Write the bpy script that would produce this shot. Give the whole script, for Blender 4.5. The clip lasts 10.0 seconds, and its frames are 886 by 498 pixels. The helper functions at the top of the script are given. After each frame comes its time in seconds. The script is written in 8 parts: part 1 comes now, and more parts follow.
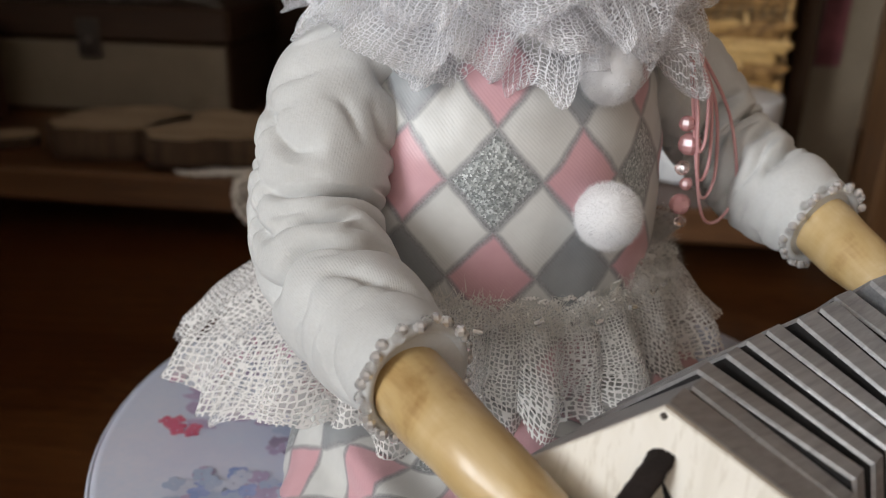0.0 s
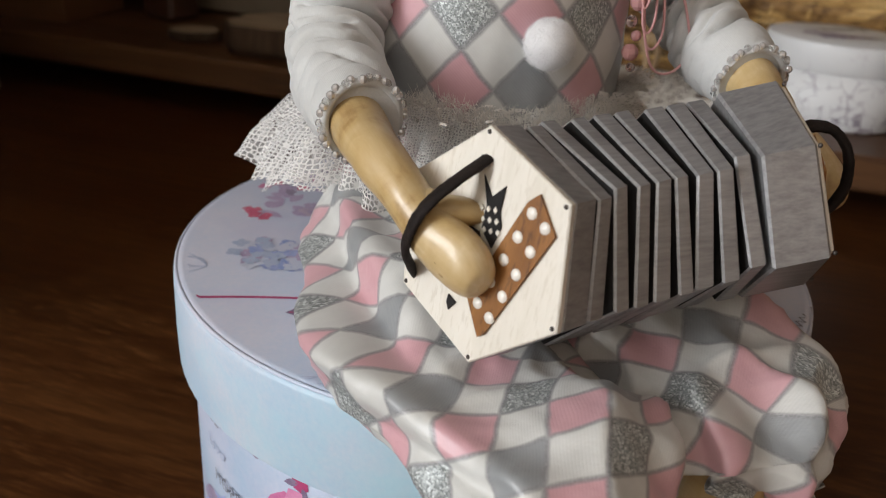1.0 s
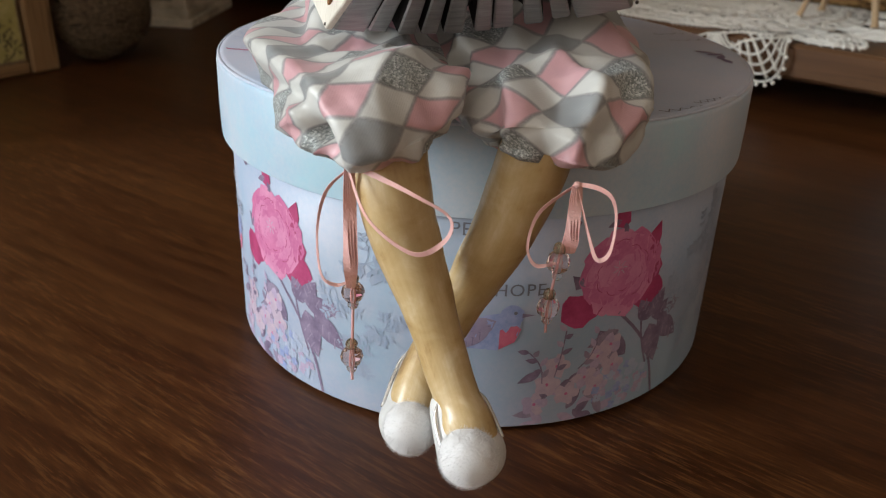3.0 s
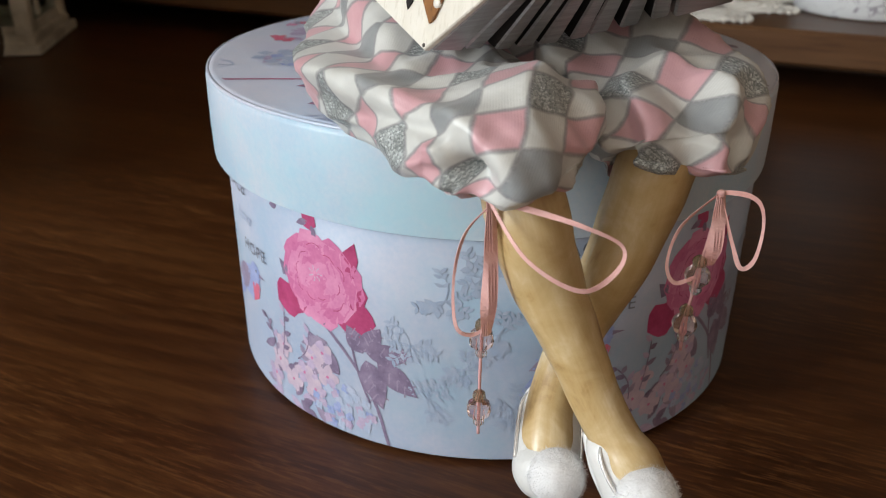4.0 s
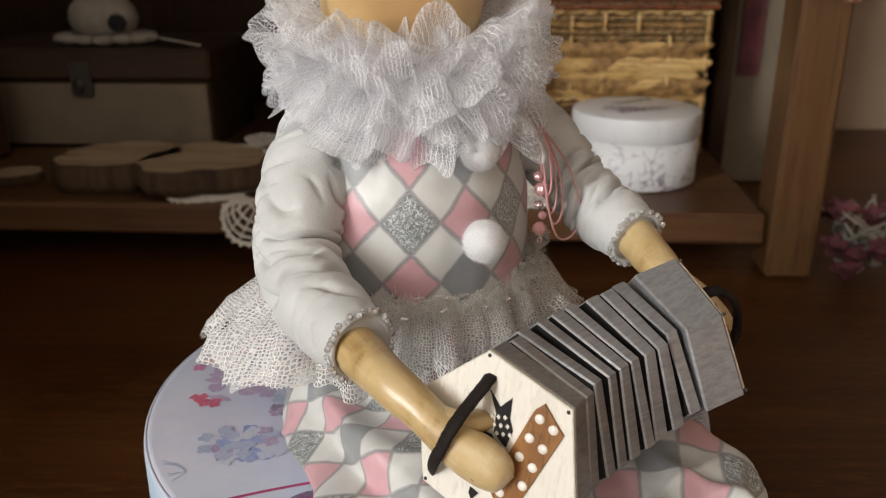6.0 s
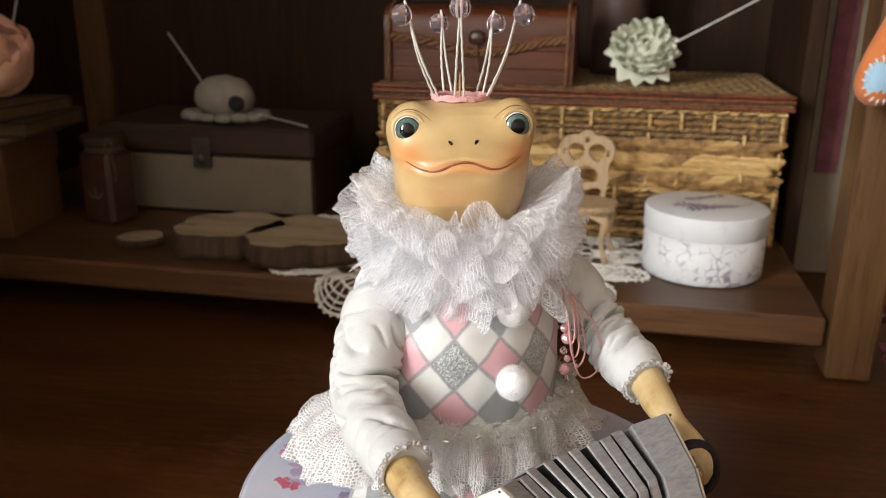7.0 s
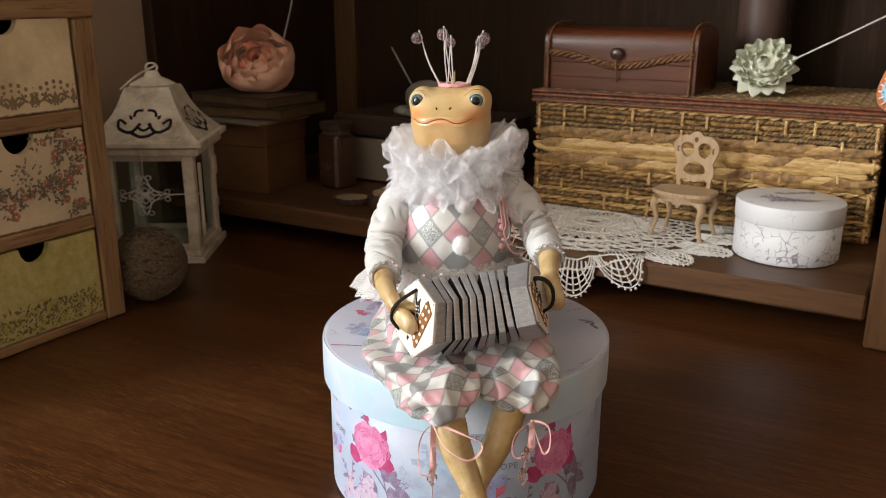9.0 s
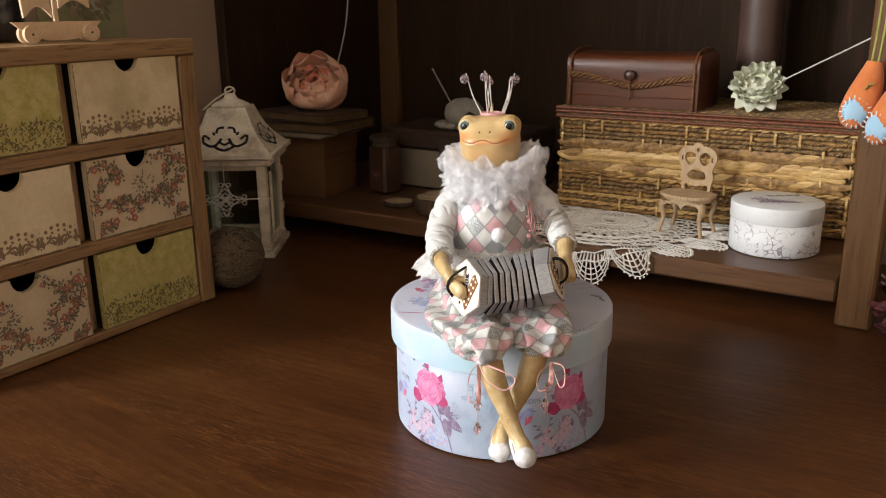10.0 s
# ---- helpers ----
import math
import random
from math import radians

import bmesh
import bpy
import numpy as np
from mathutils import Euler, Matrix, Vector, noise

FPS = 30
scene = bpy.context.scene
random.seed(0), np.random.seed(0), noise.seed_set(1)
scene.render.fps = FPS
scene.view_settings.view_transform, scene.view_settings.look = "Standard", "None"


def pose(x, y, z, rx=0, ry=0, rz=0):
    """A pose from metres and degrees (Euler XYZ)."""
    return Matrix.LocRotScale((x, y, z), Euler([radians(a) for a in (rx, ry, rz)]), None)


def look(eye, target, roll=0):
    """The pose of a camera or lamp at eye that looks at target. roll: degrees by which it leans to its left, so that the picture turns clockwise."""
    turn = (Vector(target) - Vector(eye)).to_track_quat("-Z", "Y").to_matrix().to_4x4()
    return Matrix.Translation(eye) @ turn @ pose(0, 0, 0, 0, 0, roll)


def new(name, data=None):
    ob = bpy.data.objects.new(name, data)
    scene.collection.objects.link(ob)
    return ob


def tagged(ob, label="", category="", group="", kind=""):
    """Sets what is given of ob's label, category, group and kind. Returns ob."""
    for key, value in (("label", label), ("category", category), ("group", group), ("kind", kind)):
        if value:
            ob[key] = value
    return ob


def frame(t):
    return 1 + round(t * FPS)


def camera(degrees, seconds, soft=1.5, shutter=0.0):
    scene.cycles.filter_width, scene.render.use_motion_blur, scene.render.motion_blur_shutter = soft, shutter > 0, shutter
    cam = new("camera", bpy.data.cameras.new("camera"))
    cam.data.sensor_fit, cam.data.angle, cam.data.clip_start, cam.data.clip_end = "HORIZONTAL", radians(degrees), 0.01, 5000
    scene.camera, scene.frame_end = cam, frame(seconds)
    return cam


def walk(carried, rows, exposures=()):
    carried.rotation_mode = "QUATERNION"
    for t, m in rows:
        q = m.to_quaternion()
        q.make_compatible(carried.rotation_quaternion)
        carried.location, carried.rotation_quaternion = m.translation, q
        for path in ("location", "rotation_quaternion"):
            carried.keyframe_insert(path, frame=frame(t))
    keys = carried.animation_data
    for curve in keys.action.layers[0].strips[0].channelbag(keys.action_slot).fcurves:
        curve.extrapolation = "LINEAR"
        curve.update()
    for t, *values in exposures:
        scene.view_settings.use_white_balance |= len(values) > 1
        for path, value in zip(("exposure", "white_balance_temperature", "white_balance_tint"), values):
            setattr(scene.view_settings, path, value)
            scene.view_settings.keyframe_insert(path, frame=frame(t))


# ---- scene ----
from mathutils import geometry

cam = camera(56.1, 10.0, soft=1.0)
PATH = [
    (0, (0.004, -0.182, 0.221), (-0.187, 1.677, -0.492), 1.8),
    (0.5, (0.025, -0.207, 0.216), (-0.327, 1.604, -0.555), 3.1),
    (1, (0.0582, -0.2317, 0.2109), (-0.519, 1.548, -0.651), 3.88),
    (1.5, (0.0986, -0.2508, 0.2024), (-0.709, 1.421, -0.69), 4.4),
    (2, (0.157, -0.255, 0.196), (-0.862, 1.212, -0.704), 4.3),
    (3.5, (0.173, -0.258, 0.165), (-0.873, 1.209, -0.705), 1.5),
    (4, (0.101, -0.272, 0.17), (-0.617, 1.372, -0.715), 0.3),
    (4.5, (0.056, -0.269, 0.175), (-0.356, 1.477, -0.71), -0.2),
    (5, (0.036, -0.261, 0.194), (-0.2, 1.534, -0.654), -0.6),
    (5.5, (0.025, -0.253, 0.221), (-0.138, 1.579, -0.564), -0.7),
    (6, (0.024, -0.256, 0.254), (-0.122, 1.61, -0.452), -0.4),
    (6.2, (0.024, -0.258, 0.267), (-0.127, 1.614, -0.423), -0.2),
    (7.3, (0.069, -0.314, 0.315), (-0.446, 1.527, -0.272), 0.5),
    (7.5, (0.092, -0.325, 0.321), (-0.521, 1.487, -0.261), 0.5),
    (8, (0.162, -0.361, 0.324), (-0.656, 1.369, -0.256), 0.4),
    (8.5, (0.214, -0.411, 0.322), (-0.708, 1.268, -0.253), 0.3),
    (9, (0.249, -0.461, 0.317), (-0.711, 1.196, -0.259), 0.0),
    (9.5, (0.299, -0.553, 0.341), (-0.696, 1.085, -0.23), -0.5),
    (10, (0.321, -0.605, 0.352), (-0.701, 1.019, -0.212), -0.7),
]
walk(cam, [(t, look(eye, target, roll)) for t, eye, target, roll in PATH],
     [(0, -0.50, 6350, 10), (1, -0.42, 6400, 10), (2, -0.27, 6350, 8), (3.5, -0.04, 6150, 5), (4, -0.22, 6250, 6), (4.5, -0.50, 6500, 9), (5.5, -0.53, 6550, 10),
      (6.2, -0.15, 6700, 10), (7.5, 0.28, 6500, 10), (9, 0.29, 6560, 10), (10, 0.36, 6600, 10)])

# a small lens opening: what lies far behind the doll falls out of focus when the camera is close
focus_mark = new("focus_mark")
focus_mark.location, focus_mark.empty_display_size = (0.02, -0.06, 0.16), 0.01
cam.data.dof.use_dof, cam.data.dof.focus_object, cam.data.dof.aperture_fstop = True, focus_mark, 22.0

# ---- world, window light ----
LID = 0.1035
room_world = bpy.data.worlds.new("world")
scene.world = room_world
room_world.use_nodes = True
wn = room_world.node_tree
sky = wn.nodes.new("ShaderNodeTexSky")
sky.sky_type, sky.sun_disc = "NISHITA", False
sky.sun_elevation, sky.sun_rotation = radians(32), radians(235)
wn.nodes["Background"].inputs["Strength"].default_value = 0.10
wn.links.new(sky.outputs["Color"], wn.nodes["Background"].inputs["Color"])


def window_lamp(name, eye, target, w, h, watts, colour):
    data = bpy.data.lights.new(name, "AREA")
    data.shape, data.size, data.size_y, data.energy, data.color = "RECTANGLE", w, h, watts, colour
    ob = new(name, data)
    ob.matrix_world = look(eye, target)
    return ob


window_lamp("window_light", (-1.785, -2.20, 0.95), (0.0, -2.20, 0.95), 1.05, 1.38, 128.0, (0.97, 0.985, 1.0))

# ---- materials ----
M = {}


def nodes_of(name):
    m = bpy.data.materials.new(name)
    m.use_nodes = True
    t = m.node_tree
    M[name] = m
    return m, t, t.nodes["Principled BSDF"]


def node(t, kind, **values):
    n = t.nodes.new(kind)
    for k, v in values.items():
        if k == "op":
            n.operation = v
        elif k == "blend":
            n.blend_type = v
        else:
            n.inputs[k].default_value = v
    return n


def mix(t, fac, a, b, blend="MIX"):
    n = t.nodes.new("ShaderNodeMix")
    n.data_type, n.blend_type = "RGBA", blend
    for slot, v in ((0, fac), (6, a), (7, b)):
        if isinstance(v, bpy.types.NodeSocket):
            t.links.new(v, n.inputs[slot])
        elif slot == 0:
            n.inputs[0].default_value = v
        else:
            n.inputs[slot].default_value = (*v, 1)
    return n.outputs[2]


def mathn(t, op, a, b=None, c=None):
    n = t.nodes.new("ShaderNodeMath")
    n.operation = op
    for i, v in enumerate((a, b, c)):
        if v is None:
            continue
        if isinstance(v, bpy.types.NodeSocket):
            t.links.new(v, n.inputs[i])
        else:
            n.inputs[i].default_value = v
    return n.outputs[0]


def ramp(t, src, stops):
    n = t.nodes.new("ShaderNodeValToRGB")
    e = n.color_ramp.elements
    while len(e) < len(stops):
        e.new(0.5)
    for el, (p, c) in zip(e, stops):
        el.position, el.color = p, (*c, 1) if len(c) == 3 else c
    t.links.new(src, n.inputs[0])
    return n.outputs[0]


def coords(t, scale=(1, 1, 1), kind="Object", rot=(0, 0, 0)):
    tc = t.nodes.new("ShaderNodeTexCoord")
    mp = t.nodes.new("ShaderNodeMapping")
    mp.inputs["Scale"].default_value = scale
    mp.inputs["Rotation"].default_value = [radians(a) for a in rot]
    t.links.new(tc.outputs[kind], mp.inputs[0])
    return mp.outputs[0]


def noisen(t, vec, scale, detail=4.0, rough=0.55, distort=0.0):
    n = node(t, "ShaderNodeTexNoise", Scale=scale, Detail=detail, Roughness=rough, Distortion=distort)
    t.links.new(vec, n.inputs["Vector"])
    return n.outputs[0]


def bump(t, p, height, strength=0.3, dist=0.0005):
    b = node(t, "ShaderNodeBump", Strength=strength, Distance=dist)
    t.links.new(height, b.inputs["Height"])
    t.links.new(b.outputs[0], p.inputs["Normal"])


def setp(p, **kw):
    for k, v in kw.items():
        p.inputs[k.replace("_", " ")].default_value = v


def surf(name, c1, c2, scale=30.0, fine=300.0, rough=0.6, metal=0.0, bmp=0.2, dist=0.0004, coat=0.0, stain=None, sheen=0.0):
    """Plain surface with large blotches, fine grain and relief."""
    m, t, p = nodes_of(name)
    v = coords(t)
    big, small = noisen(t, v, scale, 3), noisen(t, v, fine, 3)
    f = mathn(t, "ADD", mathn(t, "MULTIPLY", big, 0.7), mathn(t, "MULTIPLY", small, 0.3))
    col = ramp(t, f, [(0.33, c1), (0.67, c2)])
    if stain:
        s = ramp(t, noisen(t, v, scale * 0.6, 5, 0.65), [(0.5, (0, 0, 0)), (0.66, (1, 1, 1))])
        col = mix(t, mathn(t, "MULTIPLY", s, 0.6), col, stain)
    t.links.new(col, p.inputs["Base Color"])
    r = mathn(t, "ADD", mathn(t, "MULTIPLY", small, 0.2), rough - 0.1)
    t.links.new(r, p.inputs["Roughness"])
    setp(p, Metallic=metal, Coat_Weight=coat, Coat_Roughness=0.15, Sheen_Weight=sheen)
    bump(t, p, small, bmp, dist)
    return m


def wood(name, c1, c2, c3, along="X", scale=1.0, rough=0.4, bmp=0.15, coat=0.0, rot=(0, 0, 0), pore=(0.05, 0.02, 0.01)):
    m, t, p = nodes_of(name)
    st = {"X": (0.06, 1, 1), "Y": (1, 0.06, 1), "Z": (1, 1, 0.06)}[along]
    v = coords(t, [s * scale for s in st], rot=rot)
    g = noisen(t, v, 55, 5, 0.6, 0.6)
    g2 = noisen(t, v, 260, 3, 0.6)
    g3 = noisen(t, v, 14, 2, 0.5, 1.0)
    f = mathn(t, "ADD", mathn(t, "MULTIPLY", g, 0.55), mathn(t, "MULTIPLY", g3, 0.45))
    col = ramp(t, f, [(0.3, c1), (0.5, c2), (0.7, c3)])
    pores = ramp(t, g2, [(0.36, (1, 1, 1)), (0.46, (0, 0, 0))])
    col = mix(t, mathn(t, "MULTIPLY", pores, 0.55), col, pore)
    t.links.new(col, p.inputs["Base Color"])
    t.links.new(mathn(t, "ADD", mathn(t, "MULTIPLY", g2, 0.25), rough - 0.12), p.inputs["Roughness"])
    setp(p, Coat_Weight=coat, Coat_Roughness=0.25, Specular_IOR_Level=0.4)
    bump(t, p, g2, bmp, 0.0004)
    return m


def glass(name, colour, rough=0.03):
    m, t, p = nodes_of(name)
    setp(p, Base_Color=(*colour, 1), Roughness=rough, Transmission_Weight=0.85, IOR=1.5)
    return m


def net(name, colour, period, width, hexed=True, base=0.0, sub=0.3):
    """Open net cloth: threads round holes, laid out in UV metres."""
    m, t, p = nodes_of(name)
    uv = t.nodes.new("ShaderNodeUVMap")
    vo = node(t, "ShaderNodeTexVoronoi", Scale=1.0 / period, Randomness=0.45 if hexed else 0.0)
    vo.feature = "DISTANCE_TO_EDGE"
    t.links.new(uv.outputs[0], vo.inputs["Vector"])
    thread = ramp(t, vo.outputs[0], [(width, (1, 1, 1)), (width + 0.05, (0, 0, 0))])
    dense = noisen(t, uv.outputs[0], 90, 2)
    fac = mathn(t, "MAXIMUM", thread, mathn(t, "MULTIPLY", ramp(t, dense, [(0.4, (0, 0, 0)), (0.7, (1, 1, 1))]), base))
    setp(p, Base_Color=(*colour, 1), Roughness=0.8)
    tl = node(t, "ShaderNodeBsdfTranslucent", Color=(*colour, 1))
    tr = node(t, "ShaderNodeBsdfTransparent")
    a, b = t.nodes.new("ShaderNodeMixShader"), t.nodes.new("ShaderNodeMixShader")
    a.inputs[0].default_value = sub
    t.links.new(p.outputs[0], a.inputs[1])
    t.links.new(tl.outputs[0], a.inputs[2])
    t.links.new(fac, b.inputs[0])
    t.links.new(tr.outputs[0], b.inputs[1])
    t.links.new(a.outputs[0], b.inputs[2])
    t.links.new(b.outputs[0], t.nodes["Material Output"].inputs[0])
    return m


def harlequin(name, wide, high, rough=0.36):
    """Satin printed with diamonds: white, pink, grey and glitter, parted by grey lines."""
    m, t, p = nodes_of(name)
    uv = t.nodes.new("ShaderNodeUVMap")
    warp = noisen(t, uv.outputs[0], 120, 2)
    sx = t.nodes.new("ShaderNodeSeparateXYZ")
    t.links.new(uv.outputs[0], sx.inputs[0])
    u = mathn(t, "ADD", mathn(t, "DIVIDE", sx.outputs[0], wide), mathn(t, "MULTIPLY", mathn(t, "SUBTRACT", warp, 0.5), 0.12))
    v = mathn(t, "DIVIDE", sx.outputs[1], high)
    a = mathn(t, "ADD", mathn(t, "ADD", u, v), 100.0)
    b = mathn(t, "ADD", mathn(t, "SUBTRACT", u, v), 60.0)
    i, j = mathn(t, "FLOOR", a), mathn(t, "FLOOR", b)
    col, row = mathn(t, "ADD", i, j), mathn(t, "ADD", mathn(t, "SUBTRACT", i, j), 200.0)
    odd = mathn(t, "MODULO", col, 2.0)
    c = mathn(t, "MODULO", mathn(t, "FLOOR", mathn(t, "DIVIDE", col, 2.0)), 2.0)
    r = mathn(t, "MODULO", mathn(t, "FLOOR", mathn(t, "DIVIDE", row, 2.0)), 2.0)
    pink = mathn(t, "SUBTRACT", 1.0, mathn(t, "ABSOLUTE", mathn(t, "SUBTRACT", r, c)))
    glit = mathn(t, "MULTIPLY", mathn(t, "MULTIPLY", c, mathn(t, "SUBTRACT", 1.0, r)), mathn(t, "SUBTRACT", 1.0, odd))
    shade = noisen(t, uv.outputs[0], 130, 3)
    pinks = mix(t, shade, (0.54, 0.295, 0.33), (0.68, 0.42, 0.455))
    greys = mix(t, shade, (0.23, 0.245, 0.255), (0.34, 0.355, 0.365))
    whites = mix(t, shade, (0.52, 0.525, 0.505), (0.70, 0.705, 0.685))
    spark = node(t, "ShaderNodeTexVoronoi", Scale=2600.0)
    t.links.new(uv.outputs[0], spark.inputs["Vector"])
    bits = ramp(t, spark.outputs["Color"], [(0.2, (0.20, 0.22, 0.22)), (0.6, (0.40, 0.43, 0.43)), (0.85, (0.66, 0.70, 0.70))])
    base = mix(t, pink, mix(t, glit, greys, bits), pinks)
    base = mix(t, odd, base, whites)
    fa, fb = mathn(t, "FRACT", a), mathn(t, "FRACT", b)
    near = mathn(t, "MINIMUM", mathn(t, "MINIMUM", fa, mathn(t, "SUBTRACT", 1.0, fa)), mathn(t, "MINIMUM", fb, mathn(t, "SUBTRACT", 1.0, fb)))
    line = ramp(t, near, [(0.022, (1, 1, 1)), (0.074, (0, 0, 0))])
    base = mix(t, mathn(t, "MULTIPLY", line, 0.8), base, mix(t, spark.outputs["Distance"], (0.18, 0.18, 0.19), (0.34, 0.34, 0.35)))
    t.links.new(base, p.inputs["Base Color"])
    t.links.new(mathn(t, "MULTIPLY", glit, 0.35), p.inputs["Metallic"])
    t.links.new(mathn(t, "ADD", mathn(t, "MULTIPLY", glit, 0.12), rough), p.inputs["Roughness"])
    weave = noisen(t, uv.outputs[0], 1500, 3)
    crease = noisen(t, uv.outputs[0], 260, 3, 0.6, 0.8)
    twill = mathn(t, "SINE", mathn(t, "MULTIPLY", mathn(t, "ADD", sx.outputs[0], sx.outputs[1]), 2 * math.pi / 0.00085))
    h = mathn(t, "ADD", mathn(t, "ADD", mathn(t, "ADD", mathn(t, "MULTIPLY", weave, 0.25), mathn(t, "MULTIPLY", twill, 0.10)), mathn(t, "MULTIPLY", crease, 1.2)), mathn(t, "MULTIPLY", mathn(t, "MULTIPLY", spark.outputs["Distance"], glit), 1.5))
    bump(t, p, h, 0.25, 0.0003)
    setp(p, Sheen_Weight=0.15)
    return m


def desk_material():
    """Dark varnished desk top: wide growth figure, long grain, fine pale streaks and pores."""
    m, t, p = nodes_of("desk_wood")
    v = coords(t, (0.09, 1.5, 1.5), rot=(0, 0, 3))
    g, g3 = noisen(t, v, 55, 5, 0.6, 0.6), noisen(t, v, 14, 2, 0.5, 1.0)
    f = mathn(t, "ADD", mathn(t, "MULTIPLY", g, 0.5), mathn(t, "MULTIPLY", g3, 0.5))
    col = ramp(t, f, [(0.3, (0.034, 0.0102, 0.0028)), (0.5, (0.064, 0.0200, 0.0048)), (0.7, (0.108, 0.040, 0.0105))])
    # cathedral figure: growth rings that meet in long points along one line
    sx = t.nodes.new("ShaderNodeSeparateXYZ")
    t.links.new(coords(t), sx.inputs[0])
    drift = mathn(t, "MULTIPLY", mathn(t, "SUBTRACT", noisen(t, coords(t, (0.30, 1.0, 1.0)), 5.0, 3, 0.5), 0.5), 0.10)
    across = mathn(t, "ADD", mathn(t, "ADD", sx.outputs[1], 0.19), mathn(t, "MULTIPLY", drift, 0.6))
    bowed = mathn(t, "SQRT", mathn(t, "ADD", mathn(t, "MULTIPLY", across, across), 0.00025))
    figure = mathn(t, "ADD", mathn(t, "SUBTRACT", bowed, mathn(t, "MULTIPLY", sx.outputs[0], 0.11)), mathn(t, "MULTIPLY", drift, 0.4))
    rings = ramp(t, mathn(t, "FRACT", mathn(t, "MULTIPLY", mathn(t, "ADD", figure, 3.0), 92.0)), [(0.0, (0, 0, 0)), (0.45, (0.25, 0.25, 0.25)), (0.82, (1, 1, 1)), (1.0, (0, 0, 0))])
    strength = ramp(t, noisen(t, coords(t, (0.5, 1.0, 1.0)), 5.0, 2), [(0.35, (0.08, 0.08, 0.08)), (0.66, (0.55, 0.55, 0.55))])
    col = mix(t, mathn(t, "MULTIPLY", rings, strength), col, (0.030, 0.0095, 0.0035))
    early = ramp(t, rings, [(0.0, (1, 1, 1)), (0.3, (0, 0, 0))])
    col = mix(t, mathn(t, "MULTIPLY", mathn(t, "MULTIPLY", early, strength), 0.40), col, (0.150, 0.062, 0.018))
    fine = noisen(t, coords(t, (0.10, 1.0, 1.0)), 760, 4, 0.62)
    patch = ramp(t, noisen(t, coords(t, (0.3, 1.0, 1.0)), 16, 3), [(0.35, (0.15, 0.15, 0.15)), (0.65, (1, 1, 1))])
    pale = ramp(t, fine, [(0.52, (0, 0, 0)), (0.64, (1, 1, 1))])
    col = mix(t, mathn(t, "MULTIPLY", mathn(t, "MULTIPLY", pale, patch), 0.64), col, (0.205, 0.088, 0.027))
    pores = ramp(t, fine, [(0.38, (1, 1, 1)), (0.48, (0, 0, 0))])
    col = mix(t, mathn(t, "MULTIPLY", pores, 0.32), col, (0.020, 0.0065, 0.0028))
    t.links.new(col, p.inputs["Base Color"])
    blot = noisen(t, coords(t), 9, 4)
    t.links.new(mathn(t, "ADD", mathn(t, "ADD", mathn(t, "MULTIPLY", fine, 0.16), mathn(t, "MULTIPLY", blot, 0.14)), 0.24), p.inputs["Roughness"])
    setp(p, Specular_IOR_Level=0.36)
    bump(t, p, fine, 0.14, 0.0004)


desk_material()
wood("shelf_wood", (0.049, 0.021, 0.0080), (0.097, 0.044, 0.017), (0.155, 0.075, 0.031), "X", 1.0, 0.45, 0.15, 0.1)
wood("post_wood", (0.065, 0.030, 0.011), (0.118, 0.058, 0.022), (0.17, 0.090, 0.035), "Z", 1.0, 0.42, 0.15, 0.1)
# hutch panels: the dimness inside the hutch is put into these near-black browns
wood("shaded_panel_wood", (0.017, 0.0080, 0.0030), (0.027, 0.0128, 0.0048), (0.038, 0.0190, 0.0075), "Z", 0.7, 0.7, 0.1)
M["shaded_panel_wood"].node_tree.nodes["Principled BSDF"].inputs["Specular IOR Level"].default_value = 0.2
wood("chest_wood", (0.19, 0.105, 0.043), (0.30, 0.178, 0.080), (0.42, 0.27, 0.135), "Y", 1.2, 0.45, 0.15)
wood("chest_upright", (0.19, 0.105, 0.043), (0.30, 0.178, 0.080), (0.42, 0.27, 0.135), "Z", 1.2, 0.45, 0.15)

wood("boat_wood", (0.66, 0.47, 0.29), (0.74, 0.55, 0.36), (0.80, 0.62, 0.42), "X", 1.0, 0.55, 0.06, pore=(0.60, 0.43, 0.27))
wood("toy_wood", (0.44, 0.30, 0.17), (0.52, 0.37, 0.22), (0.58, 0.43, 0.27), "Z", 2.0, 0.55, 0.1, pore=(0.3, 0.19, 0.1))
wood("washed_wood", (0.66, 0.62, 0.53), (0.76, 0.72, 0.64), (0.80, 0.77, 0.70), "Z", 5.0, 0.5, 0.30, pore=(0.62, 0.57, 0.48))
def silver_material():
    """Silver paint brushed over wood, streaks running along the concertina."""
    m, t, p = nodes_of("silver_wood")
    turned = coords(t, rot=(0, 0, -40))
    mul = node(t, "ShaderNodeVectorMath", op="MULTIPLY")
    mul.inputs[1].default_value = (0.07, 1, 1)
    t.links.new(turned, mul.inputs[0])
    v = mul.outputs[0]
    streak, hair, big = noisen(t, v, 900, 4, 0.6), noisen(t, v, 2600, 3), noisen(t, turned, 60, 3)
    f = mathn(t, "ADD", mathn(t, "MULTIPLY", streak, 0.6), mathn(t, "ADD", mathn(t, "MULTIPLY", hair, 0.2), mathn(t, "MULTIPLY", big, 0.2)))
    t.links.new(ramp(t, f, [(0.36, (0.29, 0.29, 0.296)), (0.48, (0.355, 0.357, 0.364)), (0.62, (0.43, 0.435, 0.445))]), p.inputs["Base Color"])
    t.links.new(mathn(t, "ADD", mathn(t, "MULTIPLY", hair, 0.25), 0.24), p.inputs["Roughness"])
    setp(p, Metallic=0.55)
    bump(t, p, mathn(t, "ADD", streak, mathn(t, "MULTIPLY", hair, 0.5)), 0.16, 0.0003)


silver_material()

